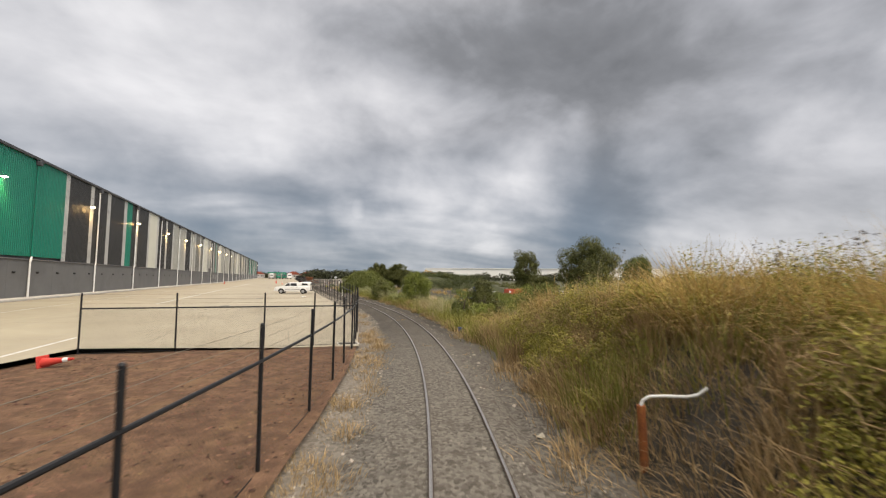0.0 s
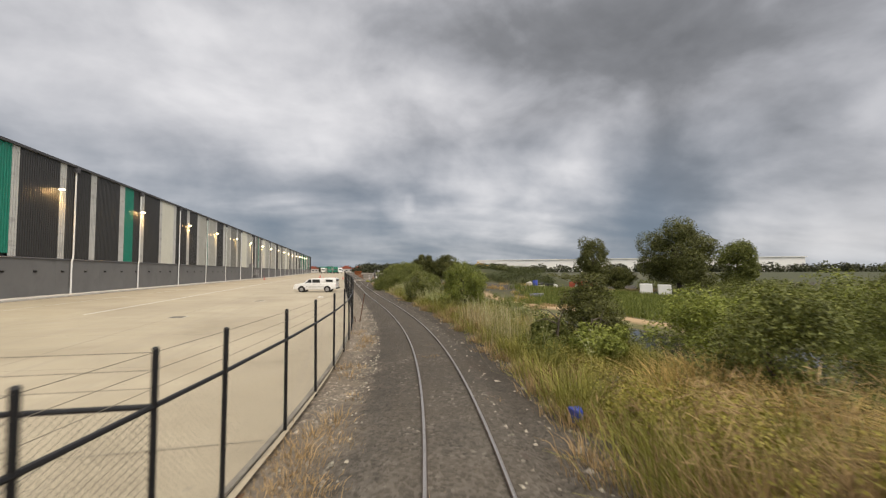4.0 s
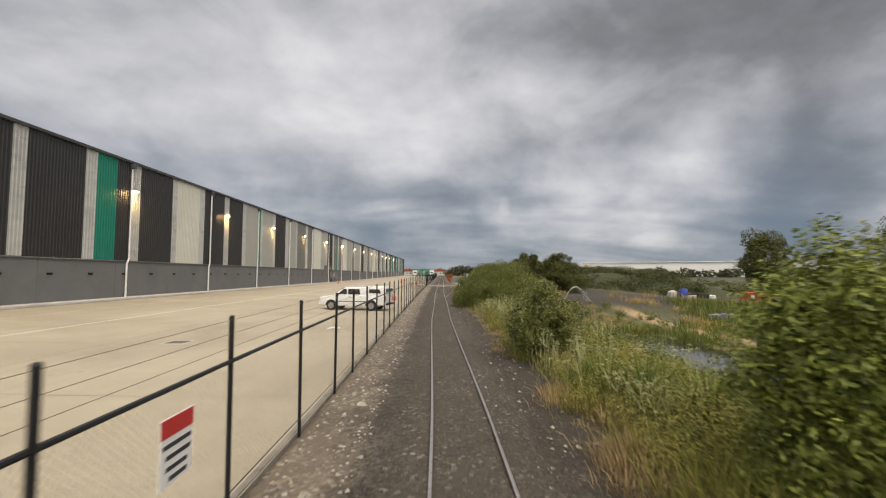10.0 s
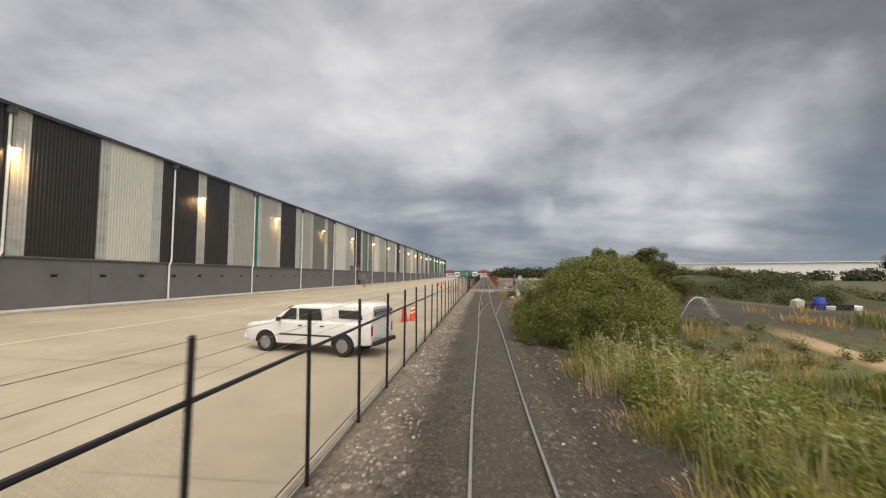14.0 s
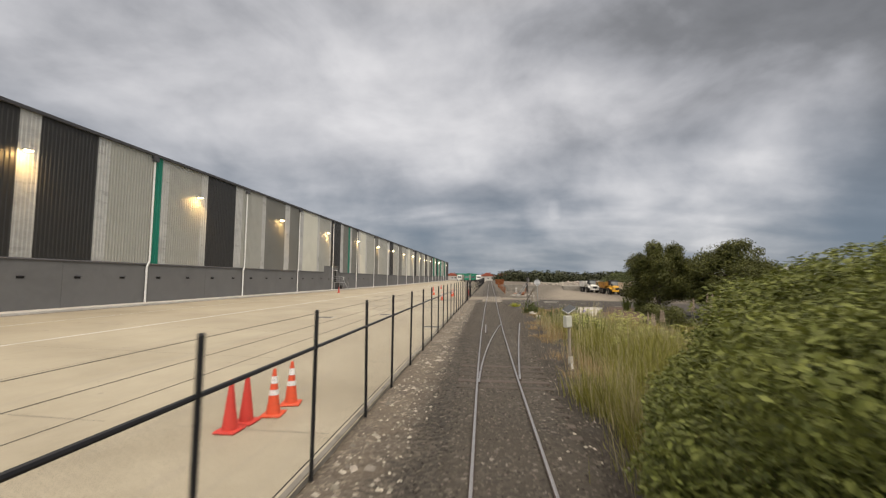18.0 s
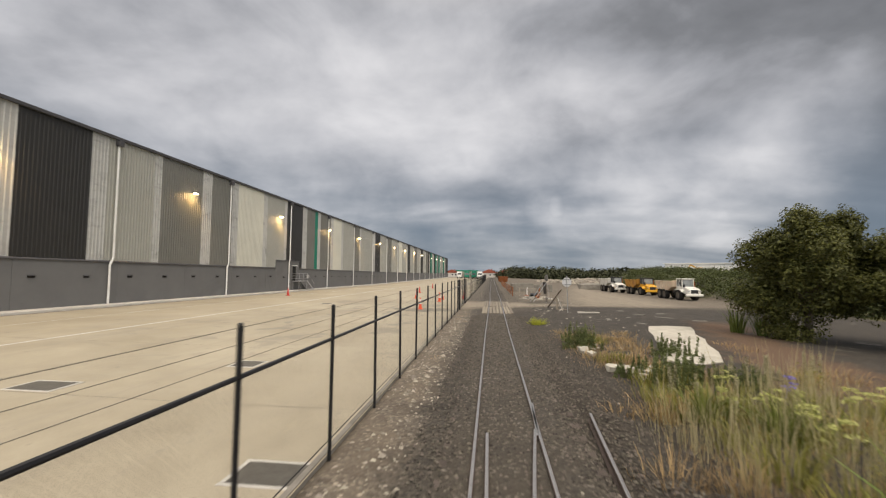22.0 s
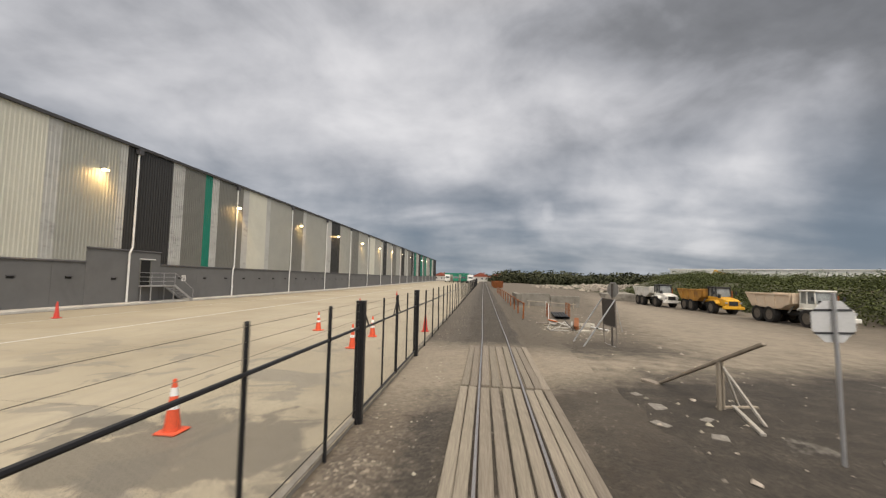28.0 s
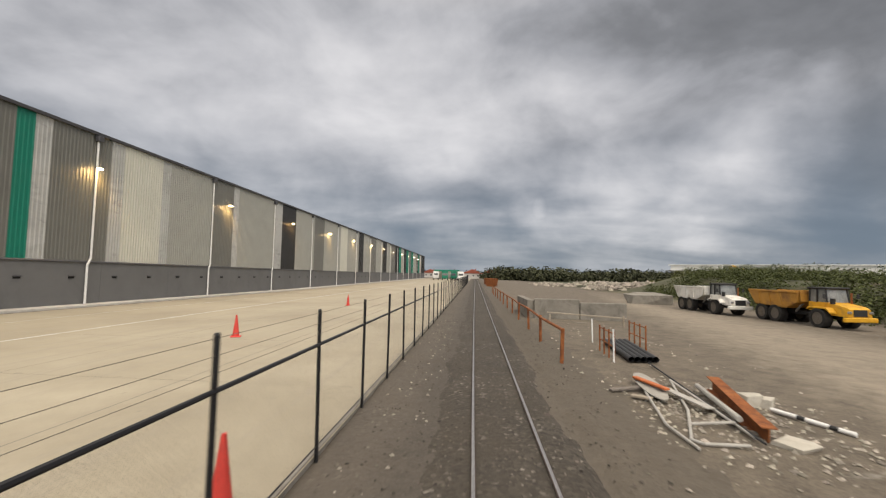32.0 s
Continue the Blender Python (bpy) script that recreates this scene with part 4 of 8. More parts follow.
def build_warehouse():
    w = thing("warehouse", "long grey warehouse with charcoal, green and pale ribbed cladding", "warehouse")
    # precast concrete base in panels, with recessed joints
    y = Y0
    while y < Y1 - 1:
        y2 = min(Y1, y + 6.9)
        for a, b in ((y, y2),) if not (y < 134.8 < y2 or y < 141.6 < y2) else ((y, 134.8), (134.8, y2)) if y < 134.8 < y2 else ((y, 141.6), (141.6, y2)):
            top = base_top((a + b) / 2)
            g = Geo().box((XW - 0.06, (a + b) / 2, (top - 0.8) / 2), (0.2, b - a - 0.015, top + 0.8), b=0.006)
            part("base_panel", g, M["base"], w, "smooth grey precast concrete panel")
        y = y2
    part("inner_wall", Geo().box((XW - 0.35, (Y0 + Y1) / 2, 6), (0.3, Y1 - Y0, 13.3)), M["trim"], w)
    for (a, kind), (b, _) in zip(PANELS[:-1], PANELS[1:]):
        cuts = [a] + [c for c in (134.8, 141.6) if a < c < b] + [b]
        for c0, c1 in zip(cuts[:-1], cuts[1:]):
            me = rib_panel(c0, c1, base_top((c0 + c1) / 2) + 0.05, ROOF - 0.10)
            me.materials.append(M[kind])
            part("cladding_panel", me, None, w, LABEL[kind])
    for a, b in ((Y0, 134.8), (134.8, 141.6), (141.6, Y1)):
        n = 8 if b - a > 20 else 1
        for i in range(n):
            c0, c1 = a + (b - a) * i / n, a + (b - a) * (i + 1) / n
            z0, z1 = base_top(c0 + 0.01), base_top(c1 - 0.01)
            g = Geo().loft([[(XW - 0.02, yy, z - 0.02), (XW + 0.14, yy, z - 0.06), (XW + 0.14, yy, z - 0.02), (XW + 0.06, yy, z + 0.06), (XW - 0.02, yy, z + 0.06)] for yy, z in ((c0, z0), (c1, z1))])
            part("drip_flashing", g, M["trim"], w, "dark folded flashing under the cladding")
    part("roof", Geo().prism([(XW + 0.1, ROOF - 0.05), (XW - 45, ROOF + 2.2), (XW - 90, ROOF - 0.05)], 1, Y0, Y1), M["light"], w, "low-pitched steel roof")
    part("gutter", Geo().prism([(XW + 0.0, ROOF - 0.14), (XW + 0.22, ROOF - 0.14), (XW + 0.24, ROOF + 0.06), (XW + 0.18, ROOF + 0.06), (XW + 0.0, ROOF + 0.0)], 1, Y0, Y1 + 0.2), M["trim"], w, "dark grey eaves gutter")
    for yy in (Y0, Y1):
        part("end_wall", Geo().box((XW - 45, yy, 6), (90, 0.3, 13.3)), M["dark"], w, "charcoal end wall")
    part("back_wall", Geo().box((XW - 90, (Y0 + Y1) / 2, 6), (0.3, Y1 - Y0, 13.3)), M["mid"], w)
    for yp in PIPES:
        zb, zg = base_top(yp), yard_edge_z(yp) + 0.1
        h = part("rain_head", Geo().box((XW + 0.23, yp, ROOF - 0.42), (0.34, 0.42, 0.42), b=0.02), M["trim"], w, "dark rainwater head")
        g = Geo()
        pts = [(XW + 0.16, yp, ROOF - 0.6), (XW + 0.16, yp, zb + 0.25), (XW + 0.22, yp - 0.30, zb - 0.25), (XW + 0.22, yp - 0.30, zg)]
        for a, b in zip(pts[:-1], pts[1:]):
            if not (yp < 50 and a[2] > 8):
                g.tube(a, b, 0.075, n=10)
        part("downpipe", g, M["pvc"], w, "white plastic downpipe with an offset bend", smooth=True)
        if yp < 50:
            part("downpipe", Geo().tube(pts[0], pts[1], 0.075, n=10), M["green"], w, "green-painted downpipe", smooth=True)
    vm = Geo().box((0, 0, 0), (0.03, 0.42, 0.17), b=0.006).mesh("wall_vent", M["hole"])
    hood = Geo().prism([(0.0, 0.11), (0.10, 0.07), (0.10, 0.055), (0.0, 0.09)], 1, -0.24, 0.24).mesh("vent_hood", M["trim"])
    yv = 40.2
    while yv < 235:
        if not 138.9 < yv < 141.5:
            v = part("wall_vent", vm, None, w, "small dark vent opening", m=pose(XW + 0.05, yv, min(base_top(yv) if not 134.8 < yv < 141.6 else 3.2, 3.9) - 1.12))
            part("vent_hood", hood, None, v, m=pose(0.01, 0, 0))
        yv += 3.46
    kb = Geo().loft([[(XW + 0.02, yy, yard_edge_z(yy) - 0.3), (XW + 0.02, yy, yard_edge_z(yy) + 0.20), (XW + 1.08, yy, yard_edge_z(yy) + 0.185), (XW + 1.12, yy, yard_edge_z(yy) + 0.16), (XW + 1.14, yy, yard_edge_z(yy) - 0.3)] for yy in np.arange(Y0, Y1 + 1, 6.0)])
    thing("building_kerb", "raised pale concrete kerb along the warehouse wall", "kerb", kind="structure", data=kb, mat=M["kerb"])
    return w


warehouse = build_warehouse()

head = Geo().box((0.30, 0, 0.02), (0.34, 0.26, 0.09), b=0.02).mesh("lamp_head", M["trim"])
arm = Geo().tube((-0.02, 0, 0.02), (0.16, 0, 0.02), 0.03, n=8).box((-0.01, 0, 0.02), (0.03, 0.16, 0.16), b=0.005).mesh("lamp_arm", M["trim"])
lens = Geo().box((0.33, 0, -0.045), (0.32, 0.30, 0.07), b=0.02).mesh("lens", M["lamp"])
first = None
for i, yl in enumerate(LAMPS):
    at = pose(XW + 0.05, yl, 10.12)
    if first is None:
        first = thing("wall_lamp", "lit wall floodlight on a short arm, warm white", "wall lamp", "wall lamps", m=at)
        part("lamp_head", head, None, first)
        part("lamp_arm", arm, None, first)
        part("lens", lens, None, first, "glowing warm lens")
    else:
        copy_thing(first, at)
    if i < 15:
        L = new("lamp_light", bpy.data.lights.new("lamp_light", "SPOT"))
        L.data.energy, L.data.color, L.data.shadow_soft_size = 360.0, (1.0, 0.60, 0.20), 0.2
        L.data.spot_size, L.data.spot_blend = radians(150), 0.6
        L.matrix_world = look((XW + 0.75, yl, 10.02), (XW + 0.1, yl - 0.9, 6.6))


# ---- fence ----
def fence_run(pts, name, label, skip=()):
    """Posts at pts, with top rail, three wires and chain-link between them."""
    f = thing(name, label, "fence")
    H, TR = 2.27, 1.76
    pm = Geo().tube((0, 0, -0.2), (0, 0, H), 0.030, n=8).tube((0, 0, H), (0, 0, H + 0.02), 0.034, 0.02, n=8).mesh("post", M["black"])

    def drop(y):
        return -0.19 * (1 - step(28, 42, y)) - 0.08 * step(118, 126, y)

    for i, (x, y) in enumerate(pts):
        part("post", pm, None, f, m=pose(x, y, drop(y), 0.5 * math.sin(i * 2.3), 0.5 * math.sin(i * 1.7), 0))
    meshes = {}
    for i, ((x0, y0), (x1, y1)) in enumerate(zip(pts[:-1], pts[1:])):
        if i in skip:
            continue
        ln = math.hypot(x1 - x0, y1 - y0)
        key = round(ln, 2)
        if key not in meshes:
            rail = Geo().tube((0, 0, TR), (key, 0, TR), 0.027, n=8).mesh("top_rail", M["black"])
            wires = [Geo().tube((0, 0, h), (key, 0, h), 0.003, n=4).mesh("wire", M["wire"]) for h in (1.92, 2.08, 2.24)]
            low = Geo().tube((0, 0, 0.24), (key, 0, 0.24), 0.008, n=5).mesh("bottom_rail", M["black"])
            meshes[key] = (rail, wires, low, chain_mesh(key, 0.22, TR))
        rail, wires, low, net = meshes[key]
        at = pose(x0, y0, drop(y0), 0, -math.degrees(math.atan2(drop(y1) - drop(y0), ln)), math.degrees(math.atan2(y1 - y0, x1 - x0)))
        part("top_rail", rail, None, f, m=at)
        part("bottom_rail", low, None, f, m=at)
        for wm in wires:
            part("wire", wm, None, f, m=at)
        part("chain_link", net, None, f, "black chain-link mesh", m=at)
    return f


def chain_mesh(ln, z0, z1, pitch=0.075, wid=0.0020):
    V, F = [], []
    h = z1 - z0
    for sg in (1, -1):
        s = -h
        while s < ln:
            a, b = s, s + h
            za, zb = (z0, z1) if sg > 0 else (z1, z0)
            if a < 0:
                za += (zb - za) * (-a / h)
                a = 0
            if b > ln:
                zb = za + (zb - za) * ((ln - a) / (b - a)) if b > a else zb
                b = ln
            if b - a > 0.01:
                i = len(V)
                V += [(a - wid, 0.003 * sg, za), (a + wid, 0.003 * sg, za), (b + wid, 0.003 * sg, zb), (b - wid, 0.003 * sg, zb)]
                F.append((i, i + 1, i + 2, i + 3))
            s += pitch
    return fast_mesh("chain_link", np.array(V), np.array(F), M["black"])


M["wire"] = surf("galvanised_wire", [(0.13, 0.115, 0.09), (0.21, 0.19, 0.155)], 8, 0.7, metal=0.2, bump=0)
ANCHORS = [-11.5, 3.0, 5.54, 8.06, 10.5, 12.58, 15.12, 17.6, 22.12, 24.64, 27.25, 29.7, 32.25, 34.85, 37.25, 39.6, 42.05, 44.55, 46.65, 49.15, 51.4, 53.77, 56.15, 65.57, 67.93, 70.2, 72.6, 75.2, 77.5, 82.72, 85.2, 90.0, 92.48, 94.96, 97.4, 99.88, 102.3, 112.22, 114.48, 116.05]
pts = []
for a, b in zip(ANCHORS[:-1], ANCHORS[1:]):
    n = max(1, round((b - a) / 2.45))
    pts += [track_at(a + (b - a) * i / n, -2.85) for i in range(n)]
pts.append(track_at(ANCHORS[-1], -2.85))
fence_run(pts, "boundary_fence", "black chain-link fence with wires along the railway track")
pts2 = [track_at(122.98 + 2.2 * min(i, 1) + 2.56 * max(0, min(i, 3) - 1) + 2.48 * max(0, i - 3), -2.85) for i in range(58)]
fence_run(pts2, "boundary_fence_beyond", "black chain-link fence running on past the gate")
fx0, fy0 = track_at(16.35, -2.85)
fence_run([(fx0 + (-6.3 - fx0) * k, fy0 + (17.6 - fy0) * k) for k in (0, 0.172, 0.368, 0.687, 1.0)], "side_fence", "short black chain-link fence across the mulch bed")

# ---- water ----
thing("pond_water", "still brown pond water below the bank", "pond", kind="structure", data=fast_mesh("pond", np.array([(17.5, 20, -2.62), (42, 20, -2.62), (42, 74, -2.62), (17.5, 74, -2.62)]), np.array([(0, 1, 2, 3)]), M["water"]))


# ---- plants ----
def leaves(blobs, n, size, seed, shell=(0.72, 1.04), aspect=0.55, droop=0.0, up=0.75, rough=0.28, core=None):
    """Leaf quads scattered over the shells of ellipsoid blobs (x, y, z, rx, ry, rz), with an uneven outline; none deep inside the core blobs."""
    r = np.random.default_rng(seed)
    B = np.array(blobs, float)
    w = (B[:, 3] * B[:, 4] + B[:, 4] * B[:, 5] + B[:, 3] * B[:, 5])
    k = r.choice(len(B), n, p=w / w.sum())
    d = r.normal(size=(n, 3))
    d /= np.linalg.norm(d, axis=1)[:, None]
    # lumps in the outline
    ph = r.uniform(0, 6.28, (4, 3))
    fr = r.uniform(2.0, 5.5, (4, 3))
    lump = sum(np.sin(d[:, 0] * fr[i, 0] + ph[i, 0] + k) * np.sin(d[:, 1] * fr[i, 1] + ph[i, 1]) * np.sin(d[:, 2] * fr[i, 2] + ph[i, 2] + k * 1.7) for i in range(4))
    rad = r.uniform(*shell, n) * (1 + rough * np.clip(lump, -1.3, 0.35))
    c = B[k, :3] + d * B[k, 3:] * rad[:, None]
    if core is not None:
        keep = np.ones(len(c), bool)
        for x, y, z, a, b, h in core:
            keep &= ((c[:, 0] - x) / a) ** 2 + ((c[:, 1] - y) / b) ** 2 + ((c[:, 2] - z) / h) ** 2 > 0.58
        keep |= r.uniform(0, 1, len(c)) < 0.16
        keep &= c[:, 2] > -0.2
        c, d = c[keep], d[keep]
        n = len(c)
    nrm = d * 0.8 + r.normal(size=(n, 3)) * 0.6 + np.array([0, 0, up])
    nrm /= np.linalg.norm(nrm, axis=1)[:, None]
    t = np.cross(nrm, r.normal(size=(n, 3)))
    t /= np.linalg.norm(t, axis=1)[:, None]
    t[:, 2] -= droop
    b = np.cross(nrm, t)
    s = (size * r.uniform(0.6, 1.35, n))[:, None]
    t, b = t * s, b * s * aspect
    V = np.stack([c - t, c - b * 0.9 + t * 0.1, c + t, c + b * 0.9 + t * 0.1], 1).reshape(-1, 3)
    F = np.arange(4 * n).reshape(n, 4)
    return V, F


def limb_geo(base, height, spread, n, seed, r0):
    """A tapered trunk with limbs."""
    r = random.Random(seed)
    g = Geo()
    x, y, z = base
    p = Vector((x, y, z - 0.2))
    top = Vector((x + r.uniform(-0.3, 0.3), y + r.uniform(-0.3, 0.3), z + height * 0.55))
    mid = (p + top) / 2 + Vector((r.uniform(-0.2, 0.2), r.uniform(-0.2, 0.2), 0))
    g.tube(p, mid, r0, r0 * 0.8, 8).tube(mid, top, r0 * 0.8, r0 * 0.55, 8)
    for i in range(n):
        a = 6.283 * i / n + r.uniform(-0.4, 0.4)
        s = p.lerp(top, r.uniform(0.45, 1.0))
        e = Vector((x + math.cos(a) * spread * r.uniform(0.35, 0.65), y + math.sin(a) * spread * r.uniform(0.35, 0.65), z + height * r.uniform(0.5, 0.72)))
        m = s.lerp(e, 0.5) + Vector((0, 0, height * 0.05))
        g.tube(s, m, r0 * 0.42, r0 * 0.28, 6).tube(m, e, r0 * 0.28, r0 * 0.08, 6)
    return g


def tree(name, label, cat, base, height, spread, blobs, n, size, mat, seed, r0=0.2, limbs=7, group="", **kw):
    t = thing(name, label, cat, group)
    part("trunk", limb_geo(base, height, spread, limbs, seed, r0), M["bark"], t, smooth=True)
    V, F = leaves(blobs, n, size, seed, **kw)
    part("crown", fast_mesh("crown", V, F, mat), None, t)
    return t


def crown(cx, cy, cz, rx, ry, rz, k, seed, sub=0.5):
    """Blobs of a crown: a core and clumps round it."""
    r = random.Random(seed)
    out = [(cx, cy, cz, rx * 0.72, ry * 0.72, rz * 0.72)]
    for i in range(k):
        d = Vector((r.gauss(0, 1), r.gauss(0, 1), r.gauss(0.25, 0.9))).normalized()
        q = r.uniform(0.55, 0.92)
        s = sub * r.uniform(0.5, 1.15)
        out.append((cx + d.x * rx * q, cy + d.y * ry * q, cz + d.z * rz * q, rx * s, ry * s, rz * s * 0.9))
    return out


M["leaf_dark"] = leaf_mat("dark_green_leaf", (0.034, 0.042, 0.011), (0.150, 0.150, 0.038))
M["leaf_mid"] = leaf_mat("mid_green_leaf", (0.060, 0.074, 0.016), (0.185, 0.196, 0.046))
M["leaf_bright"] = leaf_mat("bright_green_leaf", (0.085, 0.112, 0.018), (0.300, 0.325, 0.062))
M["leaf_hedge"] = leaf_mat("hedge_leaf", (0.060, 0.075, 0.016), (0.215, 0.230, 0.054))
M["leaf_olive"] = leaf_mat("olive_leaf", (0.050, 0.058, 0.016), (0.150, 0.152, 0.042))
M["leaf_weed"] = leaf_mat("weed_leaf", (0.125, 0.120, 0.026), (0.390, 0.345, 0.080))
M["leaf_fennel"] = leaf_mat("fennel_leaf", (0.075, 0.088, 0.018), (0.235, 0.250, 0.058), 0.6, 0.35, 0.3)
M["leaf_front"] = leaf_mat("yellow_green_weed_leaf", (0.150, 0.142, 0.026), (0.450, 0.400, 0.085), 0.6, 0.35, 0.35)
M["leaf_far"] = leaf_mat("distant_leaf", (0.026, 0.030, 0.015), (0.070, 0.074, 0.036), 0.8, 0.3, 0.1)
M["leaf_tree"] = leaf_mat("young_tree_leaf", (0.066, 0.086, 0.015), (0.270, 0.298, 0.054), 0.45, 0.45, 0.18)
M["leaf_shrub"] = leaf_mat("olive_shrub_leaf", (0.050, 0.060, 0.014), (0.200, 0.205, 0.050), 0.4, 0.5, 0.15)
M["leaf_bank"] = leaf_mat("bank_scrub_leaf", (0.030, 0.040, 0.013), (0.100, 0.114, 0.034), 0.7, 0.35, 0.12)
M["plume"] = leaf_mat("pampas_plume", (0.34, 0.265, 0.205), (0.54, 0.45, 0.35), 0.8, 0.15, 0.3)
M["dry"] = leaf_mat("dry_grass", (0.270, 0.180, 0.060), (0.590, 0.425, 0.160), 0.8, 0.3, 0.3)
M["straw"] = leaf_mat("pale_straw", (0.300, 0.255, 0.130), (0.520, 0.460, 0.270), 0.8, 0.25, 0.3)
M["green_grass"] = leaf_mat("green_grass", (0.120, 0.124, 0.026), (0.330, 0.308, 0.076), 0.7, 0.3, 0.3)
M["brown_grass"] = leaf_mat("brown_dead_grass", (0.225, 0.148, 0.075), (0.490, 0.355, 0.180), 0.8, 0.3, 0.25)
M["reed"] = leaf_mat("pond_reed", (0.075, 0.100, 0.018), (0.205, 0.225, 0.055), 0.6, 0.3, 0.3)
M["umbel"] = leaf_mat("pale_umbel", (0.34, 0.37, 0.11), (0.54, 0.53, 0.20), 0.7, 0.2, 0.3)
M["cream_flower"] = leaf_mat("cream_umbel", (0.270, 0.285, 0.130), (0.450, 0.445, 0.240), 0.7, 0.2, 0.3)
M["seedhead"] = leaf_mat("dark_seed_head", (0.050, 0.042, 0.030), (0.130, 0.105, 0.070), 0.9, 0.3, 0.1)
M["flax"] = leaf_mat("flax_leaf", (0.078, 0.115, 0.026), (0.208, 0.240, 0.056), 0.45, 0.3, 0.2)


def blades(P, h, wid, lean, seed, bend=0.35, out=None):
    """Grass blades at points P (x, y, z), in two faces each, bent over, outwards from a tuft where out is given."""
    r = np.random.default_rng(seed)
    n = len(P)
    la = r.uniform(0, 6.283, n)
    if out is not None:
        la = np.arctan2(out[:, 1], out[:, 0]) + r.normal(0, 0.5, n)
    l = np.stack([np.cos(la), np.sin(la), np.zeros(n)], 1)
    a = la + math.pi / 2 + r.normal(0, 0.5, n)
    u = np.stack([np.cos(a), np.sin(a), np.zeros(n)], 1)
    hh = (h * r.uniform(0.45, 1.25, n))[:, None]
    ln = (lean * r.uniform(0.15, 1.5, n))[:, None]
    w = (wid * r.uniform(0.6, 1.3, n))[:, None]
    z = np.array([[0, 0, 1.0]])
    rows = []
    for t, k in ((0.0, 1.0), (0.58, 0.95), (1.0, 0.15)):
        c = P + z * hh * (t - 0.34 * ln * t ** 2.6) + l * hh * ln * (0.75 * t ** 1.9 + bend * 0.3 * t)
        rows += [c - u * w * k, c + u * w * k]
    V = np.stack(rows, 1).reshape(-1, 3)
    i = np.arange(n)[:, None] * 6
    F = np.concatenate([i + np.array([[2 * k, 2 * k + 1, 2 * k + 3, 2 * k + 2]]) for k in range(2)], 0)
    return V, F


def in_clearing(x, y):
    """The low gap in the weeds round the bent pipe."""
    t = min(1.0, max(0.0, ((x - 2.9) * 2.9 + (y - 2.6) * 2.6) / 15.2))
    if math.hypot(x - 5.6, y - 4.1) < 0.8:
        return True
    return math.hypot(x - 2.9 - 2.9 * t, y - 2.6 - 2.6 * t) < 0.75 + 0.2 * math.sin(3 * x)


def on_slab(x, y):
    """Over the long strip of old slab, which stays bare."""
    return 97.8 < y < 108.4 and abs(x - 14.3 - (y - 98.0) * 0.31) < 1.3


def patch(kind, box, k, per, clump, seed):
    """Tuft points: k tufts of per blades in a box, either ("track", y0, y1, off0, off1) or plain x, y; gives points and outward directions."""
    r = np.random.default_rng(seed)
    y0, y1, o0, o1 = box
    cy, co = r.uniform(y0, y1, k), r.uniform(o0, o1, k)
    dx, dy = r.normal(0, clump, k * per), r.normal(0, clump, k * per)
    pts = []
    for i in range(k * per):
        j = i // per
        if kind == "track":
            px, py = track_at(float(cy[j]), float(co[j]))
            px, py = px + dx[i], py + dy[i]
        else:
            px, py = co[j] + dx[i], cy[j] + dy[i]
        gz = ground_z(px, py)
        off = px - track_x(py)
        if kind == "track" and -2.9 < off < 3.3:
            gz = max(gz, side_z(off, py) - 0.03)
        pts.append((px, py, gz - (2.0 if on_slab(px, py) else 0.04)))
    return np.array(pts), np.stack([dx, dy], 1)


def grass(name, label, specs, mat, seed, cat="grass"):
    """One object of grass from stretches: kind, (y0, y1, a, b), tufts, blades each, spread, height, width, lean."""
    Vs, Fs, q = [], [], 0
    for j, (kind, box, k, per, clump, h, w, ln) in enumerate(specs):
        P, out = patch(kind, box, k, per, clump, seed + j)
        P[:, 2] -= np.array([0.45 * h if in_clearing(p[0], p[1]) else 0.0 for p in P])
        r = np.random.default_rng(seed + 90 + j)
        hs = np.repeat(r.uniform(0.65, 1.12, k), per)
        V, F = blades(P, h * hs, w, ln, seed + 50 + j, out=out)
        Vs.append(V)
        Fs.append(F + q)
        q += len(V)
    return thing(name, label, cat, kind="stuff", data=fast_mesh(name, np.concatenate(Vs), np.concatenate(Fs), mat))


T, A = "track", "area"
grass("tall_dry_grass", "tall dry golden grass on the bank beside the track", [(T, (-3, 9, 5.0, 9.0), 30, 260, 0.26, 1.75, 0.008, 1.15), (T, (0.5, 4.2, 5.6, 8.0), 9, 420, 0.30, 2.1, 0.008, 0.95), (T, (5, 11, 4.8, 7.0), 16, 420, 0.24, 1.75, 0.008, 1.35), (T, (9, 17, 4.2, 8.5), 30, 270, 0.26, 1.5, 0.008, 1.15), (T, (16, 23, 4.6, 8.0), 14, 320, 0.26, 1.25, 0.008, 1.2), (T, (26, 36, 4.0, 8.0), 7, 220, 0.3, 1.0, 0.009, 0.7), (T, (60, 66, 3.2, 6.0), 5, 150, 0.25, 0.8, 0.008, 0.6), (A, (84, 97, 10.6, 20), 24, 110, 0.25, 0.42, 0.008, 0.7), (A, (62, 92, 21, 45), 30, 60, 0.6, 0.8, 0.02, 0.5), (A, (50, 82, 13.5, 32), 18, 90, 0.45, 0.6, 0.012, 0.6)], M["dry"], 11)
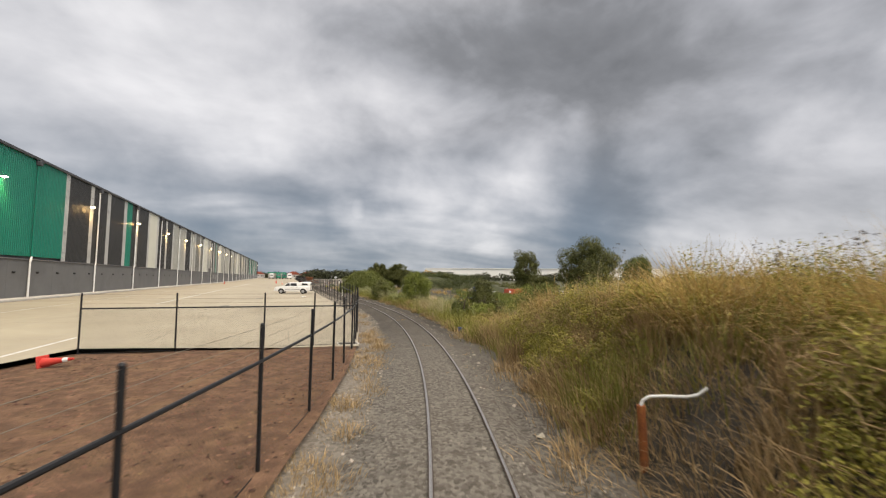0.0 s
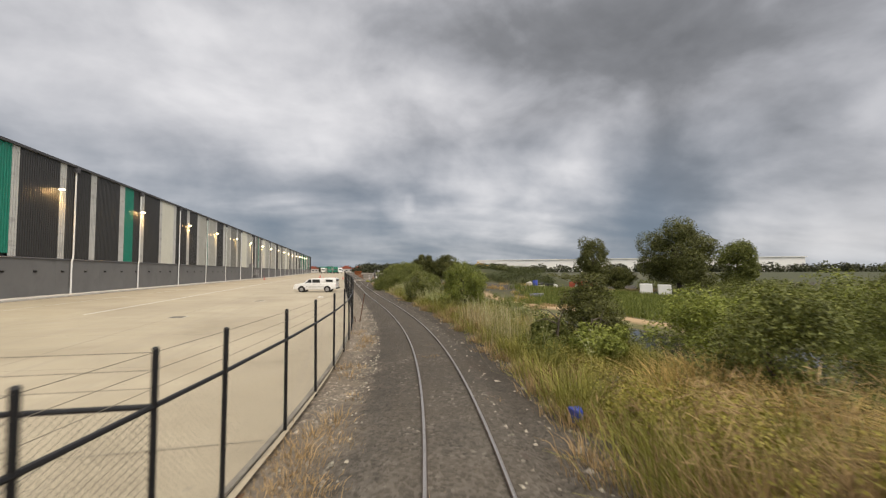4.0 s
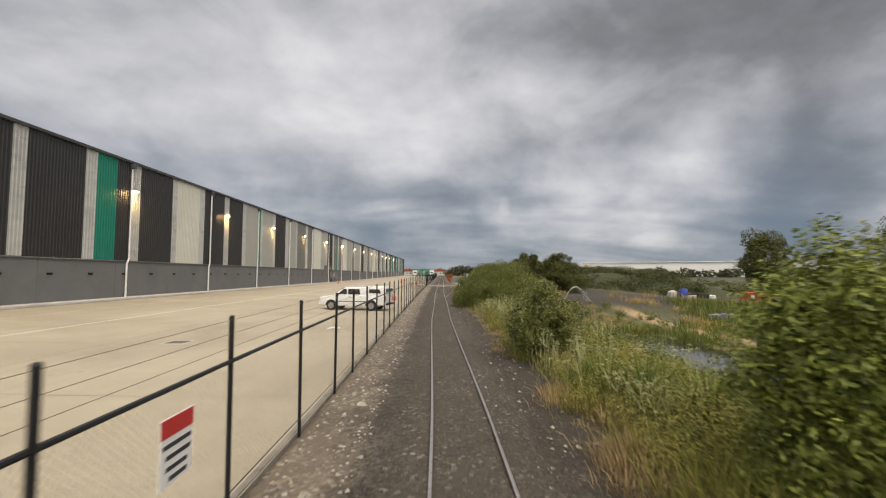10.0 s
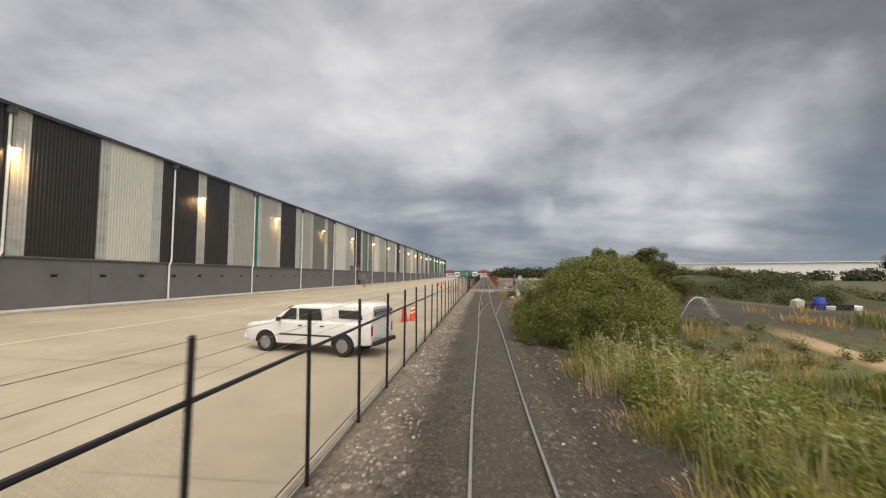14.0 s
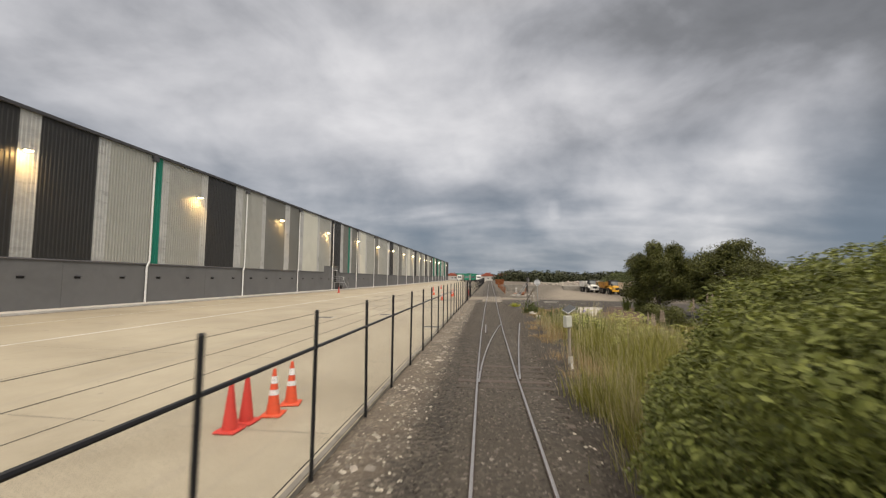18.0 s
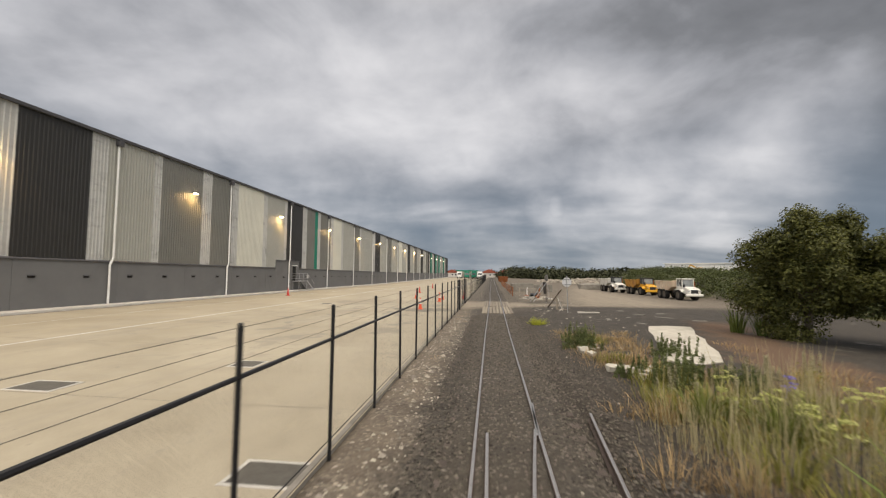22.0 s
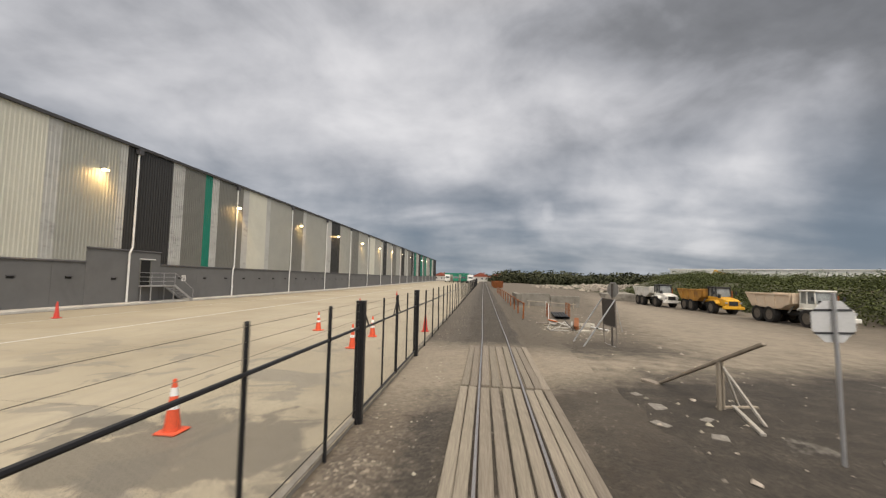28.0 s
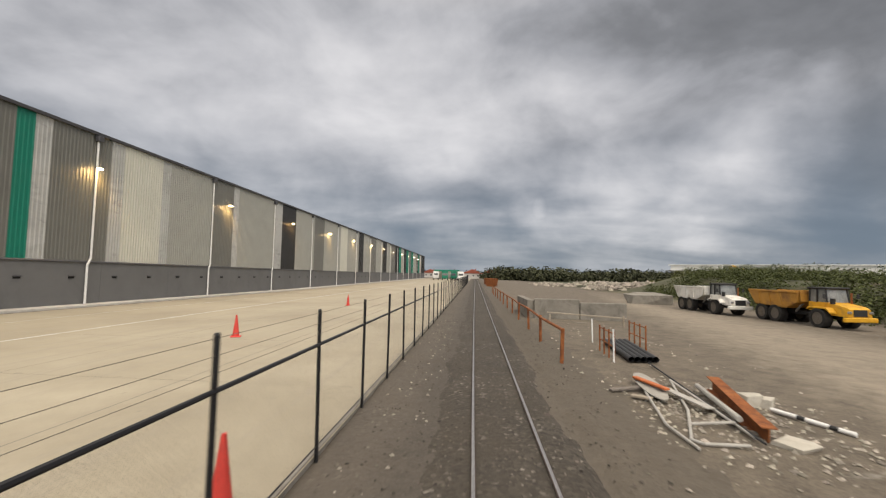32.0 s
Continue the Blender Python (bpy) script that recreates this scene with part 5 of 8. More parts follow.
grass("straw_stalks", "pale upright straw stalks among the weeds", [(T, (26, 34, 2.7, 4.4), 20, 70, 0.22, 1.35, 0.006, 0.22), (T, (54, 64, 2.4, 4.4), 10, 50, 0.3, 1.1, 0.006, 0.25), (T, (4, 18, 4.0, 8.0), 40, 20, 0.4, 1.5, 0.005, 0.3), (T, (36, 54, 2.6, 5.5), 12, 30, 0.4, 1.1, 0.005, 0.3), (A, (74, 94, 10.4, 16), 90, 40, 0.3, 1.35, 0.005, 0.25), (A, (72.5, 78, 9.7, 10.5), 14, 70, 0.2, 1.25, 0.006, 0.25)], M["straw"], 61)
grass("green_bank_grass", "rank green grass and weeds on the bank beside the track", [(T, (4, 18, 2.8, 7.5), 40, 200, 0.35, 1.0, 0.008, 0.7), (T, (16, 40, 2.5, 6.5), 150, 130, 0.30, 0.85, 0.008, 0.75), (T, (38, 64, 2.4, 6.2), 90, 130, 0.30, 0.75, 0.008, 0.75), (A, (73, 86, 10.9, 14.5), 80, 140, 0.30, 1.1, 0.008, 0.4), (A, (86, 93, 11.2, 15.5), 22, 110, 0.22, 0.7, 0.012, 0.6), (A, (78, 94, 14.0, 21), 50, 110, 0.3, 0.6, 0.008, 0.5), (A, (86, 96, 11.2, 15), 22, 110, 0.22, 0.6, 0.009, 0.6), (A, (98, 103, 10.2, 12.2), 5, 80, 0.16, 0.5, 0.008, 0.5), (T, (20, 62, 6.5, 11.0), 120, 70, 0.5, 0.9, 0.014, 0.6), (A, (72.5, 78, 9.7, 10.7), 18, 120, 0.22, 1.1, 0.008, 0.3)], M["green_grass"], 21)
grass("brown_bank_grass", "brown dead grass along the foot of the bank", [(A, (2.6, 5.6, 4.1, 6.4), 55, 60, 0.25, 0.6, 0.008, 0.9), (T, (-3, 10, 2.4, 4.6), 80, 120, 0.32, 0.8, 0.009, 0.9), (T, (6, 19, 2.7, 4.6), 40, 160, 0.28, 0.9, 0.008, 0.5), (T, (-3, 20, 1.9, 3.4), 80, 90, 0.2, 0.42, 0.007, 0.8), (T, (20, 45, 2.0, 3.0), 50, 110, 0.2, 0.45, 0.007, 0.7), (T, (45, 66, 2.2, 2.9), 22, 80, 0.2, 0.28, 0.007, 0.8), (A, (73, 93, 9.9, 11.2), 34, 110, 0.2, 0.6, 0.007, 0.5), (A, (84, 104, 10.6, 18), 90, 60, 0.3, 0.35, 0.007, 0.8), (A, (96, 105, 10.2, 14.5), 60, 80, 0.3, 0.3, 0.006, 0.9), (T, (30, 36, 2.8, 4.0), 8, 200, 0.2, 1.0, 0.007, 0.35)], M["brown_grass"], 31)
grass("verge_tufts", "dry tan tufts between the fence and the rails", [(T, (3, 20, -2.6, -1.7), 90, 60, 0.17, 0.26, 0.006, 0.9), (T, (19, 32, -2.6, -2.0), 16, 60, 0.14, 0.24, 0.006, 0.9), (T, (97, 116, -2.6, -1.8), 7, 50, 0.15, 0.15, 0.005, 0.9)], M["brown_grass"], 41)
grass("track_weeds", "small brown weeds between the rails", [(T, (10, 40, -0.3, 0.3), 9, 40, 0.10, 0.14, 0.006, 0.9), (T, (10, 30, 0.7, 1.5), 8, 40, 0.10, 0.14, 0.006, 0.9), (T, (2, 18, -12, -4), 1, 3, 0.1, 0.1, 0.004, 0.5), (T, (117, 120, -0.1, 0.1), 1, 40, 0.07, 0.10, 0.005, 0.9), (T, (39, 55, 1.7, 2.3), 7, 60, 0.12, 0.2, 0.007, 0.8)], M["brown_grass"], 71)
grass("pond_reeds", "bright green reeds beyond the pond", [(A, (54, 86, 36, 62), 850, 26, 0.8, 1.05, 0.035, 0.3), (A, (24, 56, 36, 62), 520, 24, 0.8, 1.1, 0.035, 0.3), (A, (30, 52, 27.5, 29.0), 60, 26, 0.4, 0.45, 0.025, 0.5), (A, (44, 80, 34.2, 36), 90, 26, 0.5, 0.8, 0.03, 0.4), (A, (30, 60, 16.2, 18.6), 60, 60, 0.4, 1.0, 0.012, 0.4), (A, (64, 72, 20, 33), 60, 60, 0.5, 0.9, 0.02, 0.4)], M["reed"], 81, "reeds")
grass("marsh_grass", "orange-brown marsh grass strip beyond the reeds", [(A, (88, 99, 50, 72), 110, 22, 0.8, 0.7, 0.05, 0.5), (A, (60, 64, 28, 40), 40, 50, 0.5, 0.5, 0.02, 0.6), (A, (48, 84, 13, 34), 40, 60, 0.5, 0.5, 0.012, 0.7)], M["brown_grass"], 85, "marsh grass")


def sword_plant(x, y, h, n, seed, label, mat, wid=0.035, lean=0.45):
    P = np.array([(x, y, ground_z(x, y) - 0.05)]).repeat(n, 0)
    r = np.random.default_rng(seed)
    o = r.normal(0, 0.16, (n, 2))
    P[:, :2] += o
    V, F = blades(P, h, wid, lean, seed, out=o)
    return thing("flax_clump", label, "flax", kind="stuff", data=fast_mesh("flax_clump", V, F, mat))


def pampas(x, y, h, seed):
    """A feathery pampas plume on a tall stalk, out of a tussock."""
    r = np.random.default_rng(seed)
    z = ground_z(x, y)
    t = thing("pampas_grass", "cream feathery pampas plumes above the weeds", "pampas grass", "pampas plumes", m=pose(x, y, z))
    for k in range(3):
        dx, dy, hh = r.normal(0, 0.22), r.normal(0, 0.22), h * r.uniform(0.8, 1.05)
        part("stalk", Geo().tube((dx * 0.3, dy * 0.3, -0.1), (dx, dy, hh), 0.012, 0.008, n=5), M["straw"], t)
        V, F = leaves([(dx, dy, hh + 0.05 + 0.09 * q, 0.075 * (1 - 0.16 * q), 0.075 * (1 - 0.16 * q), 0.12) for q in range(5)], 260, 0.045, seed + k, aspect=0.25, up=0.2)
        part("plume", fast_mesh("plume", V, F, M["plume"]), None, t)


for i, (x, y, h) in enumerate(((19.4, 90.8, 1.7), (20.1, 91.1, 1.8), (18.6, 90.4, 1.4), (15.4, 88.2, 0.9), (16.0, 88.6, 1.0))):
    pampas(x, y, h, 400 + 7 * i)
for i, (x, y, h, n) in enumerate(((12.0, 43.6, 1.25, 90), (12.7, 42.6, 1.1, 80), (11.6, 45.0, 1.0, 60), (12.3, 88.6, 1.1, 80), (12.9, 87.6, 1.0, 80), (20.6, 107.4, 1.5, 70), (21.3, 106.6, 1.4, 60), (13.4, 32.0, 1.2, 80))):
    sword_plant(x, y, h, n, 300 + i, "clump of long green sword-shaped flax leaves", M["flax"], 0.024)


M["scrub_spire"] = leaf_mat("dusty_green_spire", (0.060, 0.078, 0.024), (0.165, 0.185, 0.068), 0.7, 0.3, 0.2)
M["cream_spire"] = leaf_mat("cream_seed_spire", (0.26, 0.235, 0.14), (0.44, 0.40, 0.25), 0.8, 0.2, 0.25)
M["violet"] = leaf_mat("violet_flower", (0.13, 0.10, 0.42), (0.30, 0.25, 0.62), 0.6, 0.2, 0.3)
M["yellow_tuft"] = leaf_mat("yellow_green_tuft", (0.23, 0.26, 0.022), (0.50, 0.50, 0.075), 0.6, 0.2, 0.35)


def spire_scrub(x, y, h, n, spread, mat, label, seed):
    """Upright leafy stems close together, each a narrow spire."""
    r = np.random.default_rng(seed)
    z = ground_z(x, y)
    blobs = []
    for _ in range(n):
        px, py, hh = x + r.normal(0, spread), y + r.normal(0, spread), h * r.uniform(0.45, 1.05)
        lx, ly = r.normal(0, 0.08, 2)
        blobs += [(px + lx * hh * k, py + ly * hh * k, z + hh * k, 0.075 * (1.15 - 0.75 * k), 0.075 * (1.15 - 0.75 * k), hh * 0.19) for k in (0.14, 0.38, 0.62, 0.86)]
    V, F = leaves(blobs, 170 * n, 0.052, seed, shell=(0.2, 1.15), aspect=0.22, up=0.1)
    return thing("scrub_clump", label, "weeds", kind="stuff", data=fast_mesh("scrub_clump", V, F, mat))


for i, (x, y, h, n, sp) in enumerate(((10.95, 100.3, 1.05, 34, 0.26), (11.3, 100.8, 0.55, 12, 0.2), (14.0, 99.6, 0.75, 20, 0.32), (12.1, 95.2, 0.95, 30, 0.36), (12.8, 95.9, 0.8, 24, 0.36), (11.6, 96.2, 0.55, 14, 0.25), (13.6, 95.2, 0.7, 20, 0.4))):
    spire_scrub(x, y, h, n, sp, M["scrub_spire"], "upright dusty green scrub by the old slab", 810 + i)
for i, (x, y, h, n, sp) in enumerate(((14.6, 95.6, 0.8, 9, 0.4), (15.9, 96.4, 0.8, 7, 0.5), (12.5, 94.2, 0.75, 6, 0.4))):
    spire_scrub(x, y, h, n, sp, M["cream_spire"], "cream seed spires among the weeds", 830 + i)
for i, (x, y, h, n) in enumerate(((10.15, 107.8, 0.62, 260), (10.3, 108.1, 0.5, 160))):
    sword_plant(x, y, h, n, 850 + i, "bright yellow-green tuft on the gravel", M["yellow_tuft"], 0.011, 0.7)
for i, (x, y, h) in enumerate(((11.7, 92.7, 0.75), (12.5, 91.8, 0.8), (13.3, 92.3, 0.75))):
    sword_plant(x, y, h, 110, 860 + i, "clump of glossy green strap leaves", M["reed"], 0.022, 0.8)


def umbel_field(name, label, spots, mat, seed, h=1.3, size=0.11, dark=False):
    """Weeds with flat flower heads: stalks and heads of small florets, one object."""
    r = np.random.default_rng(seed)
    Vs, Fs, q = [], [], 0
    for x, y in spots:
        z = ground_z(x, y)
        hh = h * r.uniform(0.65, 1.15)
        tip = np.array([x + r.normal(0, 0.12), y + r.normal(0, 0.12), z + hh])
        heads = [tip] + [tip + np.array([r.normal(0, 0.16), r.normal(0, 0.16), -r.uniform(0.04, 0.25)]) for _ in range(3)]
        for c in heads:
            base = np.array([x, y, z]) if c is tip else np.array([x, y, z]) + (tip - np.array([x, y, z])) * 0.6
            u = np.array([0.009, 0.006, 0])
            Vs.append(np.array([base - u, base + u, c + u * 0.6, c - u * 0.6]))
            Fs.append(np.array([[0, 1, 2, 3]]) + q)
            q += 4
            m = 26
            a, ra = r.uniform(0, 6.283, m), np.sqrt(r.uniform(0, 1, m)) * size * r.uniform(0.6, 1.2)
            fc = c + np.stack([np.cos(a) * ra, np.sin(a) * ra, 0.03 - ra ** 2 * 2.0 + r.normal(0, 0.010, m)], 1)
            s = size * 0.2
            e1 = np.stack([np.cos(a) * s, np.sin(a) * s, r.normal(0, s * 0.5, m)], 1)
            e2 = np.stack([-np.sin(a) * s, np.cos(a) * s, r.normal(0, s * 0.5, m)], 1)
            Vs.append(np.stack([fc - e1, fc - e2, fc + e1, fc + e2], 1).reshape(-1, 3))
            Fs.append(np.arange(4 * m).reshape(m, 4) + q)
            q += 4 * m
    return thing(name, label, "wildflowers", kind="stuff", data=fast_mesh(name, np.concatenate(Vs), np.concatenate(Fs), mat))


def spots(n, y0, y1, o0, o1, seed):
    r = np.random.default_rng(seed)
    return [track_at(float(y), float(o)) for y, o in zip(r.uniform(y0, y1, n), r.uniform(o0, o1, n))]


umbel_field("cream_umbels", "cream flower heads of wild fennel on the bank", spots(45, 22, 40, 3.2, 6.5, 1) + spots(60, 40, 52, 2.8, 5.5, 2) + spots(75, 50, 65, 2.8, 5.2, 3), M["cream_flower"], 5, 1.2, 0.06)
umbel_field("yellow_umbels", "yellow-green flower heads of fennel beside the gravel", spots(26, 78, 86, 4.0, 8.5, 4) + spots(38, 86, 93, 3.9, 8.5, 14), M["umbel"], 6, 0.95, 0.11)
umbel_field("violet_umbels", "violet flower heads above the strap leaves", [(13.25, 92.9)], M["violet"], 9, 0.85, 0.10)
umbel_field("dead_flower_stalks", "dark dead flower stalks standing above the grass", spots(34, 2, 15, 4.5, 9.0, 7), M["seedhead"], 8, 1.9, 0.045)


# leafy weeds and brambles on the bank
def weed_blobs(specs, seed):
    r = random.Random(seed)
    out = []
    for y0, y1, o0, o1, n, rad, zc in specs:
        for _ in range(n):
            x, y = track_at(r.uniform(y0, y1), r.uniform(o0, o1))
            q = rad * r.uniform(0.55, 1.2)
            blob = (x, y, ground_z(x, y) + zc * q, q, q * r.uniform(0.8, 1.2), q * r.uniform(0.7, 1.1))
            if not any(in_clearing(x + u, y + v) for u in (-0.5, 0.5) for v in (-0.5, 0.5)):
                out.append(blob)
    return out


def leafy(name, label, blobs, n, size, mat, seed, **kw):
    V, F = leaves(blobs, n, size, seed, **kw)
    return thing(name, label, "weeds", kind="stuff", data=fast_mesh(name, V, F, mat))


leafy("leafy_weeds", "leafy yellow-green weeds and brambles on the bank", weed_blobs([(-4, 12, 3.2, 6.0, 150, 0.5, 1.0), (0, 9, 5.0, 8.0, 80, 0.6, 1.7), (8, 17, 3.4, 7.5, 30, 0.8, 0.5), (14, 30, 3.0, 6.5, 30, 0.6, 0.5), (20, 40, 2.6, 4.6, 44, 0.42, 0.8), (28, 50, 3.0, 7.0, 60, 0.6, 0.6), (40, 62, 2.5, 4.4, 40, 0.4, 0.8), (48, 64, 2.8, 5.5, 34, 0.5, 0.6), (82, 96, 3.8, 9.0, 26, 0.4, 0.5), (76, 84, 5.0, 9.0, 20, 0.5, 0.5)], 3), 250000, 0.030, M["leaf_weed"], 4, rough=0.4, shell=(0.4, 1.1))
leafy("fennel_foliage", "lush green fennel and weed leaves on the bank", weed_blobs([(24, 42, 2.9, 5.5, 60, 0.5, 0.8), (42, 66, 2.8, 5.2, 130, 0.48, 0.9)], 73), 90000, 0.032, M["leaf_fennel"], 74, rough=0.4, shell=(0.4, 1.1))
leafy("bank_front_weeds", "yellow-green leafy weeds along the face of the bank", weed_blobs([(-2, 14, 2.7, 3.7, 60, 0.36, 0.9), (-3, 9, 3.3, 4.9, 70, 0.42, 1.5), (8, 20, 3.0, 4.8, 60, 0.4, 1.3)], 75), 95000, 0.032, M["leaf_front"], 76, rough=0.45, shell=(0.4, 1.15))
leafy("hollow_weeds", "patchy weeds in the hollow behind the bank", weed_blobs([(50, 84, 6.0, 22.0, 150, 0.55, 0.4), (30, 56, 6.5, 9.5, 40, 0.5, 0.5)], 63), 32000, 0.07, M["leaf_mid"], 64, rough=0.4, shell=(0.4, 1.1))
leafy("bramble_thicket", "dark green brambles among the dry grass", weed_blobs([(2, 20, 5.0, 9.0, 26, 0.9, 0.5), (20, 34, 5.0, 9.0, 22, 0.8, 0.5), (38, 60, 5.5, 9.0, 20, 0.7, 0.5)], 13), 36000, 0.05, M["leaf_mid"], 14, rough=0.4, shell=(0.4, 1.1))
leafy("bare_twigs", "tangled bare brown twigs low on the bank", weed_blobs([(-3, 20, 3.0, 5.5, 60, 0.75, 0.6), (20, 40, 2.6, 4.4, 24, 0.4, 0.4)], 23), 16000, 0.16, M["brown_grass"], 24, aspect=0.05, shell=(0.3, 1.1), up=0.0)
leafy("pond_scrub", "mixed green scrub beyond the pond", [(x, y, ground_z(x, y) + 0.4 * q, q, q, q * 0.8) for x, y, q in [(76 + 17.3 * i % 34, 60 + (i * 29.7) % 46, 1.0 + (i * 0.37) % 1.3) for i in range(40)]], 22000, 0.16, M["leaf_mid"], 34, rough=0.4)

# the larger trees and shrubs
tree("broadleaf_tree", "tall rounded dark green tree beyond the pond", "tree", (73, 84, -2.4), 16, 7, crown(73, 84, 6.0, 7.4, 7.4, 7.6, 40, 3, 0.34) + crown(73, 84, 1.0, 6.0, 6.0, 3.0, 14, 30, 0.4), 62000, 0.17, M["leaf_olive"], 3, 0.5, 12, rough=0.35)
tree("round_tree", "rounded grey-green tree on the far bank", "tree", (80, 124, -2.2), 14, 4.5, crown(80, 124, 5.6, 5.2, 5.2, 6.8, 30, 4, 0.34) + crown(80, 124, 1.2, 4.4, 4.4, 2.8, 12, 31, 0.4), 36000, 0.17, M["leaf_olive"], 4, 0.35, 10, rough=0.35)
tree("poplar_tree", "slender green tree beside a taller tree", "tree", (92, 87, -2.4), 13, 4.0, crown(92, 87, 4.2, 4.6, 4.6, 6.0, 24, 5, 0.32) + crown(92, 87, 0.5, 4.0, 4.0, 2.6, 10, 32, 0.4), 26000, 0.18, M["leaf_mid"], 5, 0.3, 10, rough=0.4)
tree("dark_shrub", "low dark evergreen shrub beneath a tree", "shrub", (64, 92, -2.4), 5, 3.5, crown(64, 92, 0.3, 4.4, 4.0, 2.9, 18, 6, 0.4), 20000, 0.13, M["leaf_dark"], 6, 0.2)
tree("evergreen_bush", "small dark evergreen bush on the bank", "shrub", (13.1, 25.4, -0.9), 2.6, 0.8, crown(13.1, 25.4, 1.05, 1.15, 1.15, 1.45, 18, 16, 0.4), 22000, 0.042, M["leaf_dark"], 16, 0.05, rough=0.4)
tree("bank_tree", "leafy young tree with bright green foliage on the bank", "tree", (12.4, 39.0, -0.9), 4.6, 1.7, crown(12.35, 39.2, 1.3, 1.65, 1.7, 2.3, 40, 7, 0.27), 66000, 0.040, M["leaf_tree"], 7, 0.09, 14, rough=0.5, shell=(0.5, 1.15))
tree("bank_shrub", "dense green shrub beside the track", "shrub", (10.9, 48.6, -0.4), 3.0, 1.2, crown(10.95, 48.6, 0.85, 1.35, 1.5, 1.6, 26, 8, 0.32), 46000, 0.034, M["leaf_shrub"], 8, 0.06, 12, rough=0.5, shell=(0.5, 1.15))
hb = []
hr = random.Random(5)
while len(hb) < 190:
    x, y = hr.uniform(9.0, 20.5), hr.uniform(63, 86)
    left = 8.9 + 0.37 * max(0.0, y - 70.5) + 0.75 * max(0.0, y - 74.3)
    near = 68.6 - 0.79 * (min(x, 14.2) - 8.6)
    right = 6.6 + 0.47 * (y - 50.7)
    edge = min((x - left) * 0.85, y - near, right - x)
    if edge < 0.3:
        continue
    top = min(1.1 + 1.2 * edge, 3.5 + 0.16 * (x - 12) - 0.36 * max(0.0, y - 72.5)) * hr.uniform(0.88, 1.06)
    q = min(edge * 0.9 + 0.4, hr.uniform(0.9, 1.5))
    z = (1.0 if hr.random() < 0.6 else hr.uniform(0.1, 0.9)) * max(0.2, top - q)
    hb.append((x, y, max(z, 0.15), q, q, q * 0.95))
hedge_core = list(hb)
for x, y, z, q, _, _ in hedge_core:
    for _ in range(5):
        d = Vector((hr.gauss(0, 1), hr.gauss(0, 1), hr.gauss(0.35, 0.8))).normalized()
        k = q * hr.uniform(0.24, 0.42)
        hb.append((x + d.x * q * 0.84, y + d.y * q * 0.84, z + d.z * q * 0.8, k * 1.2, k * 1.2, k * 0.8))
tree("overgrown_hedge", "broad dark green overgrown hedge beside the track", "hedge", (14.0, 73, -0.6), 3.0, 3.0, hb, 1000000, 0.038, M["leaf_hedge"], 9, 0.18, 10, rough=0.12, shell=(0.80, 1.0), core=hedge_core)
tree("rounded_tree", "rounded dense evergreen tree at the edge of the gravel", "tree", (22.6, 105.4, -0.4), 5.6, 2.4, crown(22.8, 105.6, 2.75, 2.8, 2.8, 3.5, 56, 12, 0.26), 70000, 0.075, M["leaf_dark"], 12, 0.2, 14, rough=0.36, shell=(0.6, 1.08))
tree("spreading_tree", "broad dense evergreen tree behind the pampas grass", "tree", (27.4, 102.6, -0.5), 6.2, 4.0, crown(27.0, 102.8, 2.9, 3.8, 3.7, 3.5, 64, 14, 0.24) + crown(25.4, 104.6, 2.6, 2.0, 2.0, 2.6, 14, 44, 0.34) + crown(29.5, 101.5, 0.8, 3.2, 3.0, 2.0, 12, 43, 0.36), 95000, 0.078, M["leaf_dark"], 15, 0.28, 16, rough=0.32, shell=(0.6, 1.06))
tree("side_shrub", "leafy green shrub at the edge of the hollow", "shrub", (13.4, 54.6, -0.9), 2.6, 0.9, crown(13.4, 54.6, 0.3, 1.2, 1.2, 1.3, 20, 45, 0.34), 16000, 0.045, M["leaf_shrub"], 46, 0.05, rough=0.4)
tree("low_bush", "low spreading green bush on the gravel edge", "shrub", (17.9, 93.2, -0.4), 1.8, 1.2, crown(18.2, 93.4, 0.15, 1.5, 1.4, 1.1, 16, 41, 0.4), 12000, 0.055, M["leaf_dark"], 42, 0.05, rough=0.4)

for i, (x, y, r0, zc) in enumerate(((10.9, 24.6, 0.85, 0.25), (11.9, 23.6, 0.9, 0.4), (13.6, 19.6, 1.5, 0.9), (15.2, 22.4, 1.7, 0.7), (17.2, 19.5, 1.9, 0.9), (18.6, 25.5, 1.7, 0.3), (15.8, 28.6, 1.3, -0.2), (21.5, 22.5, 2.0, 0.6))):
    tree("bank_bush", "rounded green bush on the slope beside the track", "shrub", (x, y, ground_z(x, y)), 2.4, 1.0, crown(x, y, zc, r0, r0, r0 * 1.05, 20, 60 + i, 0.36), 15000, 0.045, M["leaf_bright" if i % 2 else "leaf_mid"], 70 + i, 0.05, group="bank bushes", rough=0.35)
plain = []
pr = random.Random(8)
for i in range(240):
    x, y = pr.uniform(34, 190), pr.uniform(-30, 96)
    if x < 66 and y > 22 and y < 100:
        continue
    q = pr.uniform(0.9, 2.6)
    plain.append((x, y, ground_z(x, y) + 0.35 * q, q * 1.2, q * 1.2, q))
leafy("plain_scrub", "rough green scrub spread over the flats", plain, 40000, 0.21, M["leaf_mid"], 54, rough=0.4)

